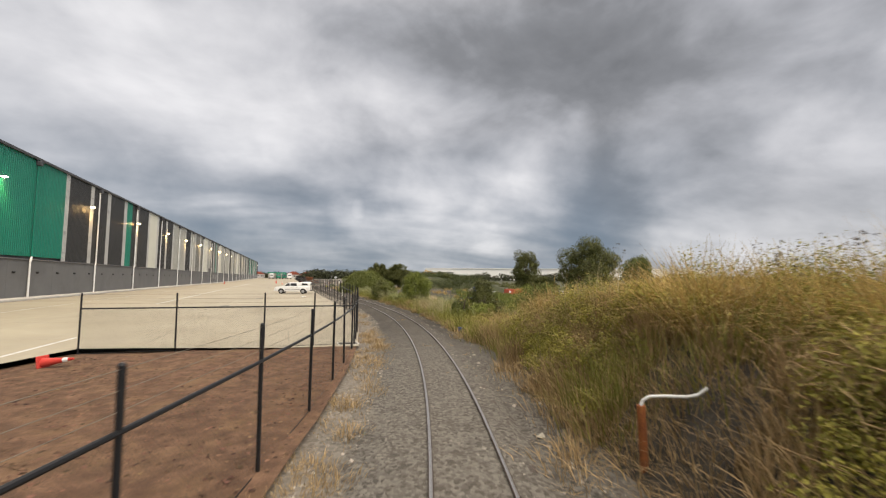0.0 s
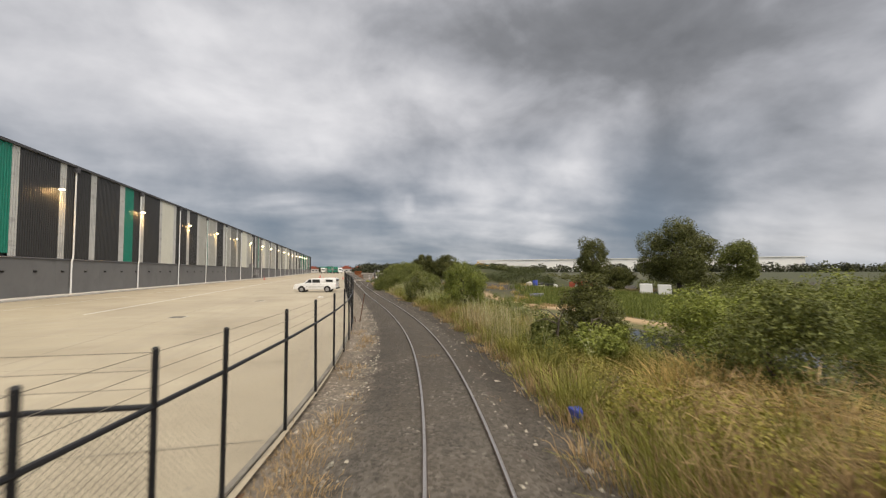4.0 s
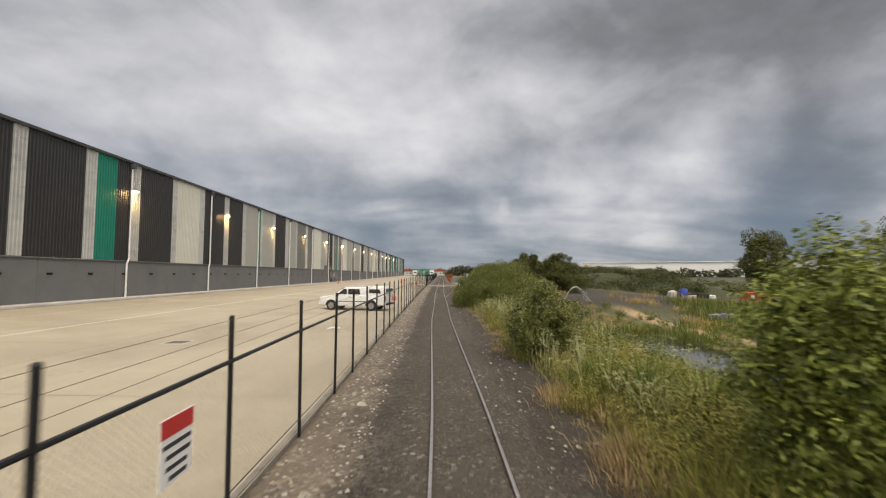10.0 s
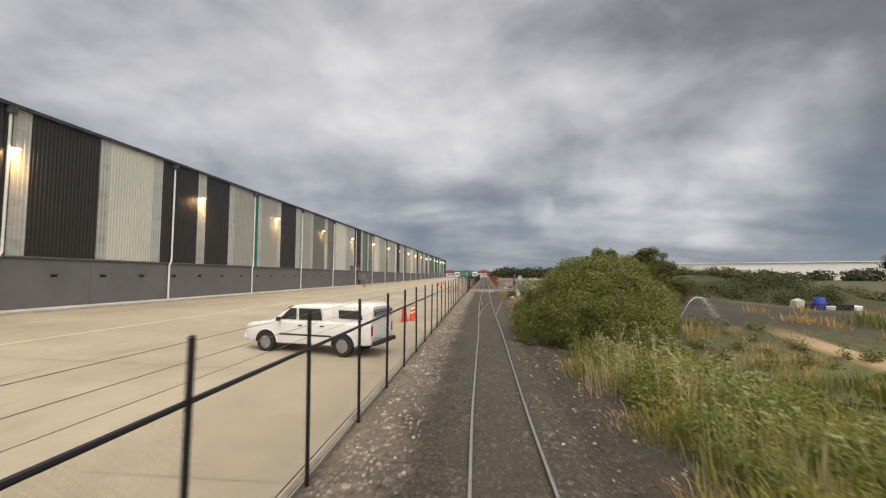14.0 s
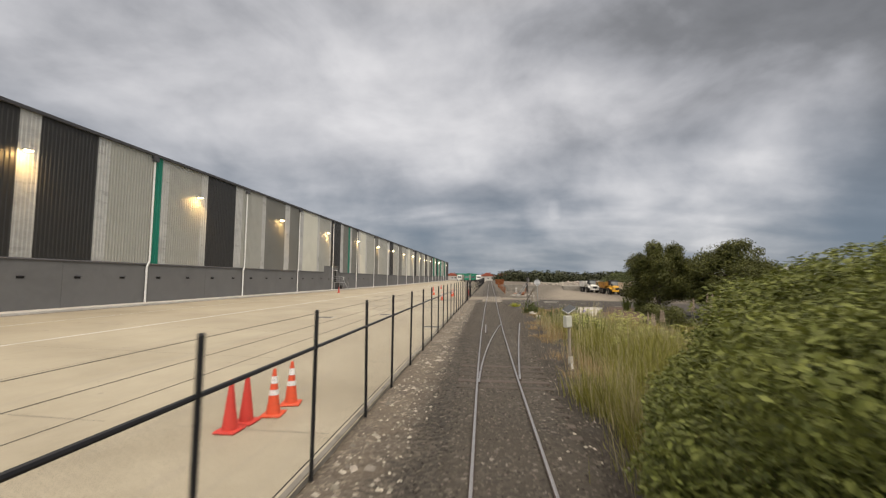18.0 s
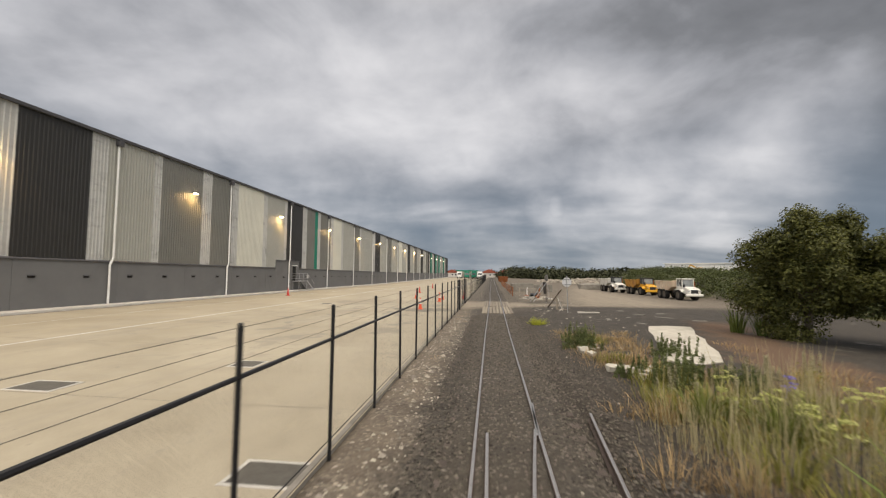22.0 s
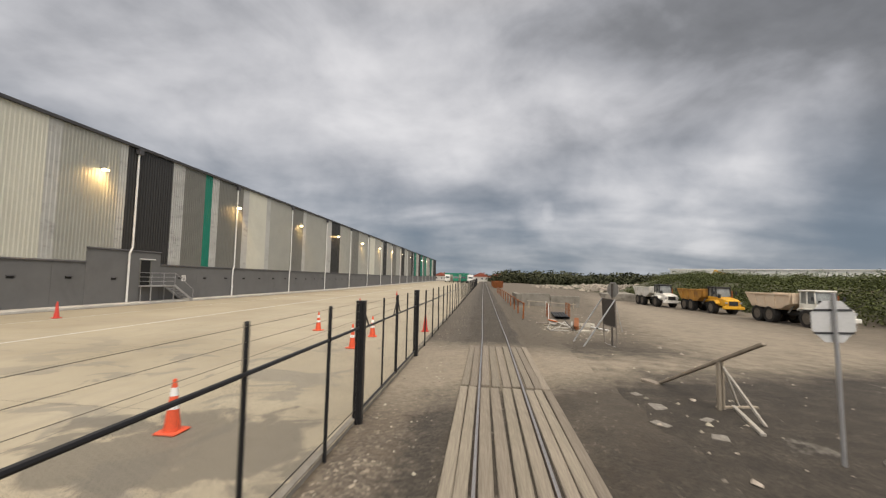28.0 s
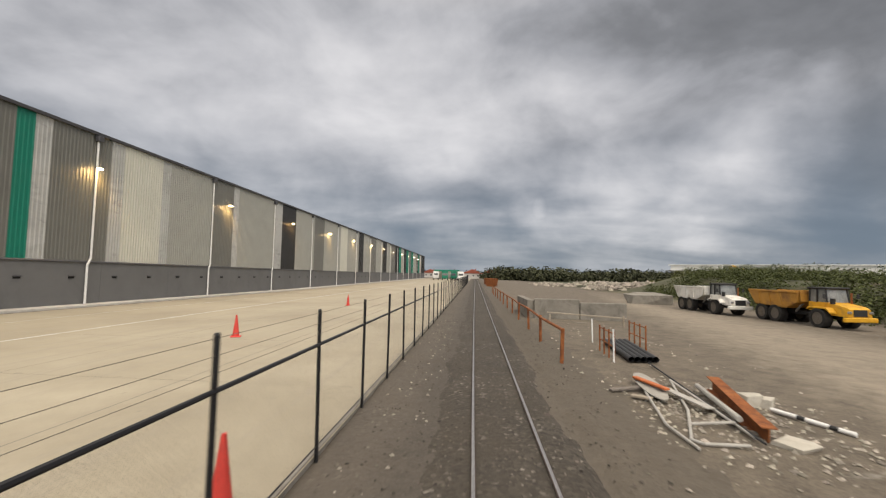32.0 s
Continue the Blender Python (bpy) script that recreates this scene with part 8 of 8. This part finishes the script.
def build_dumper(body_mat, cab_mat, tray_mat, frame_mat, label, m, group="dump trucks"):
    t = thing("articulated_dump_truck", label, "dump truck", group, m=m)
    part("chassis", Geo().box((-1.6, 0, 0.95), (5.4, 0.8, 0.35), b=0.04).box((2.6, 0, 0.9), (2.8, 0.9, 0.4), b=0.04), M["plastic"], t, "dark chassis")
    W = 1.28
    side = [(-4.5, 2.45), (-3.7, 1.38), (-0.3, 1.25), (0.75, 1.75), (0.95, 2.62), (0.35, 2.62), (-4.45, 2.62)]
    tray = Geo()
    for sg in (-1, 1):
        tray.prism(side, 1, sg * W, sg * (W - 0.09))
    tray.loft([[(x, -W, z), (x, W, z), (x, W, z + 0.09), (x, -W, z + 0.09)] for x, z in ((-4.45, 2.40), (-3.7, 1.38), (-0.3, 1.25), (0.75, 1.75), (0.92, 2.62))])
    part("dump_body", tray, tray_mat, t, "open tipping body with a sloped tail")
    for sg in (-1, 1):
        part("top_rail", Geo().box((-1.85, sg * (W + 0.03), 2.55), (5.2, 0.10, 0.16), b=0.02), tray_mat, t)
        for x in (-3.2, -2.0, -0.8):
            part("side_rib", Geo().box((x, sg * (W + 0.03), 1.98), (0.12, 0.08, 1.05), m=Euler((0, radians(-8), 0)).to_matrix(), b=0.015), tray_mat, t)
        for x in (-3.05, -1.55):
            wheel_parts(t, x, sg * 1.0, 0.74, 0.58, M["dusty_rim"])
        wheel_parts(t, 2.45, sg * 1.0, 0.74, 0.58, M["dusty_rim"])
        part("mudguard", Geo().prism([(1.55, 1.35), (1.7, 1.55), (3.2, 1.55), (3.5, 1.25), (3.5, 1.15), (3.15, 1.45), (1.75, 1.45), (1.62, 1.30)], 1, sg * 0.72, sg * 1.28), body_mat, t)
        part("headlight", Geo().box((4.38, sg * 0.72, 1.30), (0.06, 0.30, 0.16), b=0.02), M["alloy"], t)
        part("mirror", Geo().box((3.0, sg * 1.18, 2.35), (0.06, 0.20, 0.34), b=0.02), M["plastic"], t)
        part("lift_ram", Geo().tube((-0.2, sg * 0.62, 1.0), (0.5, sg * 0.62, 1.7), 0.08, n=8), M["alloy"], t, smooth=True)
        part("step", Geo().box((1.75, sg * 1.12, 0.75), (0.35, 0.28, 0.05), b=0.01).box((1.75, sg * 1.12, 1.05), (0.35, 0.28, 0.05), b=0.01), M["plastic"], t)
    cabs = [[(1.25, -0.82, 1.25), (1.25, 0.82, 1.25), (1.25, 0.82, 1.9), (1.25, -0.82, 1.9)], [(2.85, -0.82, 1.25), (2.85, 0.82, 1.25), (2.85, 0.82, 1.9), (2.85, -0.82, 1.9)]]
    cab = part("cab", Geo().loft(cabs), cab_mat, t, "driver's cab")
    part("cab_roof", Geo().box((1.98, 0, 2.92), (1.70, 1.70, 0.14), b=0.04), frame_mat, cab)
    for x, y in ((1.28, -0.76), (1.28, 0.76), (2.75, -0.76), (2.75, 0.76), (1.95, -0.78), (1.95, 0.78)):
        part("pillar", Geo().tube((x, y, 1.88), (x - (0.12 if x > 2.5 else 0), y * 0.97, 2.9), 0.06, n=6), frame_mat, cab)
    part("cab_glass", Geo().loft([[(1.30, -0.74, 1.9), (2.78, -0.74, 1.9), (2.78, 0.74, 1.9), (1.30, 0.74, 1.9)], [(1.30, -0.71, 2.87), (2.62, -0.71, 2.87), (2.62, 0.71, 2.87), (1.30, 0.71, 2.87)]]), M["cabglass"], cab, "dusty cab windows")
    bon = part("bonnet", Geo().loft([[(2.85, -0.86, 1.0), (2.85, 0.86, 1.0), (2.85, 0.80, 1.86), (2.85, -0.80, 1.86)], [(4.05, -0.84, 0.98), (4.05, 0.84, 0.98), (4.05, 0.74, 1.66), (4.05, -0.74, 1.66)], [(4.36, -0.80, 0.98), (4.36, 0.80, 0.98), (4.36, 0.70, 1.52), (4.36, -0.70, 1.52)]]), body_mat, t, "sloping engine bonnet")
    part("grille", Geo().box((4.375, 0, 1.26), (0.03, 0.92, 0.46), b=0.01), M["plastic"], bon, "black grille")
    part("front_bumper", Geo().box((4.35, 0, 0.80), (0.26, 2.2, 0.32), b=0.05), body_mat, t)
    part("exhaust", Geo().tube((3.0, 0.72, 1.8), (3.0, 0.72, 2.6), 0.06, n=8), M["rust"], t, smooth=True)
    part("air_filter", Geo().tube((3.15, -0.72, 1.8), (3.15, -0.72, 2.2), 0.15, n=12), M["plastic"], t, smooth=True)
    part("headboard", Geo().box((0.98, 0, 2.25), (0.06, 2.4, 0.85), b=0.01), tray_mat, t)
    return t


M["cabglass"] = surf("dusty_glass", [(0.10, 0.11, 0.105), (0.30, 0.31, 0.295)], 1, 0.2, bump=0, spec=0.5)
M["dump_white"] = surf("dirty_white_paint", [(0.62, 0.60, 0.54), (0.76, 0.74, 0.68)], 1.6, 0.6, bump=0.1, stain=((0.30, 0.26, 0.20), 0.6), stain_scale=1.2)
M["dump_yellow"] = surf("dirty_yellow_paint", [(0.56, 0.29, 0.018), (0.70, 0.38, 0.025)], 1.6, 0.55, bump=0.1, stain=((0.26, 0.14, 0.04), 0.6), stain_scale=1.2)
M["dump_salmon"] = surf("faded_orange_paint", [(0.62, 0.47, 0.33), (0.72, 0.60, 0.45)], 1.6, 0.65, bump=0.1, stain=((0.62, 0.56, 0.45), 0.7), stain_scale=0.7)
M["dump_rusty"] = surf("rusty_orange_body", [(0.36, 0.17, 0.03), (0.52, 0.27, 0.05)], 1.6, 0.65, bump=0.2, stain=((0.18, 0.09, 0.04), 0.7), stain_scale=0.9)
build_dumper(M["dump_white"], M["dump_white"], M["dump_salmon"], M["dump_white"], "dirty white dump truck with a faded orange tipping body", pose(34.4, 145.8, -0.68, 0, 0, -88))
build_dumper(M["dump_yellow"], M["dump_yellow"], M["dump_rusty"], M["plastic"], "yellow dump truck with a rusty orange tipping body", pose(34.0, 158.6, -0.70, 0, 0, -88))
build_dumper(M["dump_white"], M["dump_white"], M["dump_white"], M["plastic"], "white dump truck parked at the end of a row", pose(31.8, 167.6, -0.66, 0, 0, -88))

# ---- far side of the pond ----
M["cont_red"] = surf("faded_red_paint", [(0.42, 0.075, 0.040), (0.54, 0.115, 0.062)], 0.8, 0.6, bump=0.1, stain=((0.28, 0.08, 0.05), 0.5), stain_scale=0.7)
ct = thing("red_container", "faded red shipping container beyond the pond", "shipping container", m=pose(65.0, 106.6, -2.6, 0, 0, 2))
cg = Geo()
for i in range(60):
    x = -3.45 + 6.9 * (i + 0.5) / 60
    cg.box((x, 0, 0.9), (0.07, 2.45, 1.65))
part("corrugation", cg, M["cont_red"], ct)
part("shell", Geo().box((0, 0, 0.9), (6.95, 2.38, 1.8), b=0.03), M["cont_red"], ct)
for y in (-1.2, 1.2):
    for z in (0.05, 1.78):
        part("edge_rail", Geo().box((0, y, z), (7.0, 0.1, 0.12), b=0.01), M["cont_red"], ct)
part("marking", Geo().box((-3.0, -1.26, 1.1), (0.6, 0.02, 0.6)), M["signwhite"], ct, "white marking panel")
for x, y in ((65.0, 84.3), (67.4, 82.0)):
    tk = thing("white_tank", "white cube tank in a cage by the reeds", "tank", "white tanks", m=pose(x, y, ground_z(x, y) + 0.05, 0, 0, -38))
    part("tank_body", Geo().box((0, 0, 1.05), (2.3, 2.2, 1.9), b=0.10), M["signwhite"], tk)
    part("pallet", Geo().box((0, 0, 0.03), (2.4, 2.3, 0.14), b=0.01), M["timber"], tk)


# ---- far end of the yard, and things on the horizon ----
M["shop_green"] = surf("green_fascia", [(0.01, 0.14, 0.085), (0.015, 0.19, 0.115)], 1, 0.5, bump=0)
M["roof_red"] = surf("red_roof_tiles", [(0.20, 0.055, 0.035), (0.30, 0.085, 0.05)], 0.8, 0.8, bump=0.2)
M["roof_dark"] = surf("dark_roof", [(0.06, 0.05, 0.05), (0.10, 0.085, 0.08)], 0.8, 0.8, bump=0.2)
M["house_wall"] = surf("pale_weatherboard", [(0.42, 0.40, 0.36), (0.55, 0.53, 0.48)], 0.6, 0.8, bump=0.1)


def build_house(x, y, w, d, h, roof, label, yaw=0.0):
    t = thing("house", label, "house", "distant houses", m=pose(x, y, -0.4, 0, 0, yaw))
    part("wall", Geo().box((0, 0, h / 2), (w, d, h)), M["house_wall"], t)
    part("roof", Geo().prism([(-w / 2 - 0.5, h), (0, h + w * 0.24), (w / 2 + 0.5, h)], 1, -d / 2 - 0.4, d / 2 + 0.4), roof, t)
    part("chimney", Geo().box((w * 0.2, d * 0.2, h + w * 0.2), (0.7, 0.7, 1.8)), roof, t)
    for k in (-0.28, 0.05, 0.3):
        win = part("window", Geo().box((w * k, -d / 2 - 0.03, h * 0.55), (1.4, 0.1, 1.2), b=0.02), M["pvc"], t)
        part("pane", Geo().box((w * k, -d / 2 - 0.09, h * 0.55), (1.2, 0.04, 1.0)), M["glass"], win)


build_house(8, 424, 13, 10, 3.6, M["roof_red"], "pale house with a red tiled roof in the distance", 4)
build_house(-8, 432, 12, 10, 3.4, M["roof_dark"], "pale house with a dark roof in the distance", -6)
build_house(22, 436, 14, 10, 3.4, M["roof_red"], "pale house with a red tiled roof in the distance", 10)
build_house(-24, 440, 12, 10, 3.6, M["roof_red"], "pale house with a red tiled roof in the distance", 2)
build_house(40, 450, 13, 10, 3.4, M["roof_dark"], "pale house with a dark roof in the distance", -4)


def build_truck_box(x, y, mat, label, yaw=0.0):
    """A box-bodied truck parked far down the yard."""
    t = thing("box_truck", label, "truck", "distant trucks", m=pose(x, y, 0.02, 0, 0, yaw))
    part("box_body", Geo().box((0, 1.2, 2.35), (2.5, 7.0, 2.7), b=0.05), mat, t)
    part("cab", Geo().loft([[(-1.2, -2.5, 0.8), (1.2, -2.5, 0.8), (1.2, -4.6, 0.8), (-1.2, -4.6, 0.8)], [(-1.2, -2.5, 2.0), (1.2, -2.5, 2.0), (1.2, -4.6, 2.0), (-1.2, -4.6, 2.0)], [(-1.1, -2.5, 3.1), (1.1, -2.5, 3.1), (1.1, -4.2, 3.1), (-1.1, -4.2, 3.1)]]), mat, t)
    part("windscreen", Geo().poly([(-1.0, -4.62, 2.0), (1.0, -4.62, 2.0), (0.95, -4.30, 2.9), (-0.95, -4.30, 2.9)]), M["glass"], t, "dark windscreen")
    part("chassis", Geo().box((0, -0.2, 0.75), (0.9, 8.4, 0.35)), M["plastic"], t)
    for wy in (-3.6, 2.2, 3.4):
        for sx in (-1, 1):
            part("wheel", Geo().tube((sx * 0.85, wy, 0.48), (sx * 1.2, wy, 0.48), 0.48, n=14), M["tyre"], t, smooth=True)


build_truck_box(-3.6, 296, M["shop_green"], "green box truck parked far down the yard", 4)
build_truck_box(0.2, 300, M["shop_green"], "green box truck parked far down the yard", -3)
build_truck_box(3.2, 290, M["signwhite"], "white box truck parked far down the yard", 2)
build_truck_box(-8.2, 306, M["signwhite"], "white box truck parked far down the yard", 5)

cn = thing("service_canopy", "green and white canopy on columns at the end of the yard", "canopy", m=pose(-5.0, 334, 0))
part("fascia", Geo().box((0, 0, 4.3), (13, 9, 0.8), b=0.05), M["shop_green"], cn, "green fascia")
part("soffit", Geo().box((0, 0, 3.85), (12.6, 8.6, 0.12)), M["signwhite"], cn)
for x in (-5.5, 0, 5.5):
    for y in (-3, 3):
        part("column", Geo().box((x, y, 1.9), (0.35, 0.35, 3.8), b=0.03), M["signwhite"], cn)
part("shop_wall", Geo().box((0, 8, 1.8), (13, 4, 3.6)), M["house_wall"], cn)


def build_skip(x, y, label, yaw=0.0, L=5.5):
    t = thing("skip_bin", label, "skip bin", "orange skip bins", m=pose(x, y, -0.2, 0, 0, yaw))
    g = Geo()
    g.loft([[(-L / 2 + 0.5, -1.0, 0), (L / 2 - 0.5, -1.0, 0), (L / 2 - 0.5, 1.0, 0), (-L / 2 + 0.5, 1.0, 0)], [(-L / 2, -1.2, 1.9), (L / 2, -1.2, 1.9), (L / 2, 1.2, 1.9), (-L / 2, 1.2, 1.9)], [(-L / 2 + 0.12, -1.08, 1.9), (L / 2 - 0.12, -1.08, 1.9), (L / 2 - 0.12, 1.08, 1.9), (-L / 2 + 0.12, 1.08, 1.9)], [(-L / 2 + 0.6, -0.9, 0.1), (L / 2 - 0.6, -0.9, 0.1), (L / 2 - 0.6, 0.9, 0.1), (-L / 2 + 0.6, 0.9, 0.1)]])
    part("bin_body", g, M["rust"], t)
    for k in range(6):
        part("side_rib", Geo().box((-L / 2 + 0.7 + k * (L - 1.4) / 5, -1.14, 0.95), (0.1, 0.1, 1.8), m=Euler((radians(6), 0, 0)).to_matrix()), M["rust"], t)


build_skip(12.6, 226, "rusty orange skip bin beside the track", 80)
build_skip(13.2, 234, "rusty orange skip bin beside the track", 86)
build_skip(12.4, 243, "rusty orange skip bin beside the track", 92)

# yellow excavator on the earth bank
ez = ground_z(90, 252)
ex = thing("excavator", "yellow excavator standing on the earth bank", "excavator", m=pose(90, 252, ez - 0.05, 0, 0, 160))
for sg in (-1, 1):
    part("crawler", Geo().prism([(-2.0, 0.3), (-1.7, 0.0), (1.7, 0.0), (2.0, 0.3), (1.9, 0.75), (-1.9, 0.75)], 1, sg * 0.8, sg * 1.4), M["tyre"], ex, "rubber crawler track")
part("house_body", Geo().box((-0.7, 0, 1.45), (3.0, 2.6, 1.1), b=0.12), M["dump_yellow"], ex)
xc = part("cab", Geo().box((1.0, 0.75, 1.9), (1.4, 1.0, 1.9), b=0.1), M["dump_yellow"], ex)
part("cab_glass", Geo().box((1.1, 0.76, 2.2), (1.3, 1.04, 0.9), b=0.05), M["cabglass"], xc)
part("boom", Geo().box((2.6, -0.2, 2.9), (3.4, 0.4, 0.5), m=Euler((0, radians(-35), 0)).to_matrix(), b=0.05), M["dump_yellow"], ex)
part("arm", Geo().box((4.7, -0.2, 2.8), (2.6, 0.32, 0.4), m=Euler((0, radians(60), 0)).to_matrix(), b=0.05), M["dump_yellow"], ex)
part("bucket", Geo().prism([(4.9, 1.5), (5.6, 1.5), (5.7, 0.9), (5.2, 0.6), (4.8, 0.9)], 1, -0.7, 0.3), M["tyre"], ex)

# junk beyond the pond
for i, (x, y, s, mt, nm) in enumerate(((66, 128, (1.6, 1.0, 0.7), "plastic", "black"), (68.4, 129, (1.8, 1.0, 0.8), "plastic", "black"), (70.6, 128.4, (1.3, 1.0, 0.6), "plastic", "black"), (64.2, 128.6, (0.9, 0.8, 0.9), "pale", "pale"), (71.8, 127.6, (0.6, 0.6, 0.5), "signwhite", "white"), (67.0, 126.8, (1.0, 0.6, 0.4), "pale", "pale"))):
    thing("scrap_bundle", "heap of %s wrapped scrap on the gravel beyond the pond" % nm, "scrap", "scrap bundles", data=chunk_geo(90 + i, s), mat=M[mt], m=pose(x - 8.6, y - 10.0, ground_z(x - 8.6, y - 10.0) + s[2] * 0.5, 0, 0, 30 * i))
M["drum_blue"] = surf("blue_plastic", [(0.03, 0.05, 0.28), (0.05, 0.08, 0.36)], 2, 0.5, bump=0.05)
dz = ground_z(54.8, 113.4)
dm = thing("blue_drum", "blue plastic drum standing on the gravel", "drum", m=pose(54.8, 113.4, dz))
part("drum_body", Geo().loft([[(r * math.cos(6.283 * k / 16), r * math.sin(6.283 * k / 16), z) for k in range(16)] for r, z in ((0.62, 0), (0.68, 0.1), (0.70, 0.9), (0.72, 0.95), (0.70, 1.0), (0.68, 1.7), (0.60, 1.8))]), M["drum_blue"], dm, smooth=True)
part("drum_lid", Geo().tube((0, 0, 1.79), (0, 0, 1.86), 0.55, n=16), M["plastic"], dm)
bt = thing("pond_dinghy", "small grey dinghy pulled up among the reeds", "dinghy", m=pose(37.0, 77.0, ground_z(37, 77) + 0.1, 0, 0, 20))
part("hull", Geo().loft([[(x, -w, 0.5), (x, w, 0.5), (x, w * 0.6, 0.0), (x, -w * 0.6, 0.0)] for x, w in ((-1.4, 0.6), (0.2, 0.65), (1.0, 0.45), (1.5, 0.08))]), M["galv"], bt, smooth=True)
part("thwart", Geo().box((-0.3, 0, 0.5), (0.3, 1.2, 0.06), b=0.01), M["drum_blue"], bt)

# bent pipe standing in the weeds at the start
bp_ = thing("bent_pipe", "bent white pipe on a rusty post among the weeds", "pipe", m=pose(5.0, 4.65, 0.24, 0, 0, -38))
part("rusty_post", Geo().tube((0.06, 0.1, -0.6), (0, 0, 0.72), 0.06, n=10), M["rust"], bp_, "rusty steel post", smooth=True)
g = Geo()
cv = [(0.0, 0.0, 0.72), (0.03, 0.0, 0.80), (0.12, 0.0, 0.86), (0.3, 0.0, 0.88), (0.58, -0.02, 0.90), (0.72, -0.03, 0.94), (0.84, -0.04, 1.05)]
for a, b in zip(cv[:-1], cv[1:]):
    g.tube(a, b, 0.022, n=8)
part("pipe_arm", g, M["pvc"], bp_, "bent white pipe arm", smooth=True)
thing("blue_litter", "crumpled blue plastic bag on the gravel", "litter", data=chunk_geo(120, (0.14, 0.12, 0.12)), mat=M["drum_blue"], m=pose(8.75, 19.7, 0.05))

# low walls of dumped earth by the trucks
for i, (x, y, s) in enumerate(((29.8, 178, (2.6, 2.0, 0.9)), (31.6, 181, (2.4, 2.2, 1.0)))):
    thing("stacked_rock", "large brown rocks dumped at the edge of the gravel", "rock", "dumped rocks", data=chunk_geo(140 + i, s), mat=M["wall_c"], m=pose(x, y, -0.3, 0, 0, 20 * i))

# burnt-out cart by the weeds
M["burnt"] = surf("burnt_steel", [(0.02, 0.017, 0.015), (0.06, 0.045, 0.036)], 5, 0.95, bump=0.4)
bz = ground_z(21.9, 89.0)
bc = thing("burnt_cart", "burnt-out dark steel cart frame on scorched ground", "cart", m=pose(21.9, 89.0, bz, 0, 0, 15))
for x in (-0.9, 0.9):
    for y in (-0.5, 0.5):
        part("post", Geo().box((x, y, 0.5), (0.06, 0.06, 1.0), b=0.006), M["burnt"], bc)
for z in (0.45, 0.98):
    for y in (-0.5, 0.5):
        part("side_rail", Geo().box((0, y, z), (1.86, 0.05, 0.05), b=0.006), M["burnt"], bc)
    for x in (-0.9, 0.9):
        part("end_rail", Geo().box((x, 0, z), (0.05, 1.0, 0.05), b=0.006), M["burnt"], bc)
for x in (-0.6, -0.2, 0.2, 0.6):
    part("slat", Geo().box((x, -0.5, 0.72), (0.04, 0.04, 0.5), b=0.004), M["burnt"], bc)
for y in (-0.62, 0.62):
    part("wheel", Geo().tube((0.2, y - 0.06, 0.26), (0.2, y + 0.06, 0.26), 0.27, n=16), M["burnt"], bc, smooth=True)

M["flake"] = surf("dirty_flake", [(0.11, 0.10, 0.085), (0.30, 0.28, 0.245)], 4, 0.95, bump=0.5, stain=((0.09, 0.082, 0.07), 0.8), stain_scale=2.5)
lg = thing("fallen_log", "weathered pale timber log lying on the gravel", "timber", data=Geo().tube((14.09, 115.67, -0.1), (15.70, 115.82, -0.09), 0.09, 0.06, n=10), mat=M["tube_pale"], smooth=True)
for i, (x, y, sx, sy) in enumerate(((11.6, 118.4, 0.5, 0.7), (11.2, 117.2, 0.35, 0.5), (12.0, 116.6, 0.5, 0.4), (11.5, 119.4, 0.4, 0.3), (12.3, 117.6, 0.3, 0.5), (18.5, 116.0, 1.4, 0.7), (20.5, 117.5, 1.6, 0.6), (17.0, 113.5, 0.8, 0.3), (15.2, 111.6, 1.5, 0.35), (16.6, 109.9, 1.0, 0.4), (19.8, 114.6, 1.8, 0.5), (21.6, 113.4, 1.2, 0.4), (18.0, 118.6, 1.3, 0.6), (14.3, 112.8, 0.9, 0.3))):
    thing("pale_flake", "thin broken flake of pale old concrete in the ground", "rubble", "concrete flakes", data=chunk_geo(200 + i, (sx * 0.42, sy * 0.42, 0.016)), mat=M["flake"], m=pose(x, y, ground_z(x, y) - 0.006, 1, 1, 33 * i))

# water jet spraying from a nozzle on the scorched ground
M["spray"] = surf("white_spray", [(0.70, 0.71, 0.71), (0.80, 0.80, 0.80)], 5, 0.3, bump=0, spec=0.5)
wz = ground_z(22.4, 84.2)
jet = thing("water_jet", "arching white water jet from a short nozzle", "water jet", m=pose(22.7, 84.3, wz, 0, 0, 20))
part("nozzle", Geo().tube((-0.25, 0, 0.0), (0.05, 0, 0.30), 0.05, 0.035, n=8).tube((-0.6, 0.1, 0.03), (-0.25, 0, 0.03), 0.05, n=8), M["galv"], jet, "grey metal nozzle", smooth=True)
jr = np.random.default_rng(44)
n = 1700
u = jr.uniform(0, 1, n) ** 0.85
spread = 0.015 + 0.5 * u ** 2.2
P = np.stack([0.05 + 3.7 * u + jr.normal(0, 1, n) * spread * 0.5, jr.normal(0, 1, n) * spread * 0.6, 0.3 + 7.2 * u * (0.92 - u) + 0.3 * u - np.abs(jr.normal(0, 1, n)) * spread * 0.55], 1)
P = P[P[:, 2] > 0.0]
d = jr.normal(size=(len(P), 2, 3)) * (0.007 + 0.007 * jr.uniform(0, 1, (len(P), 1, 1)))
V = np.stack([P - d[:, 0], P - d[:, 1], P + d[:, 0], P + d[:, 1]], 1).reshape(-1, 3)
part("spray", fast_mesh("spray", V, np.arange(len(V)).reshape(-1, 4), M["spray"]), None, jet, "fine white spray drops")
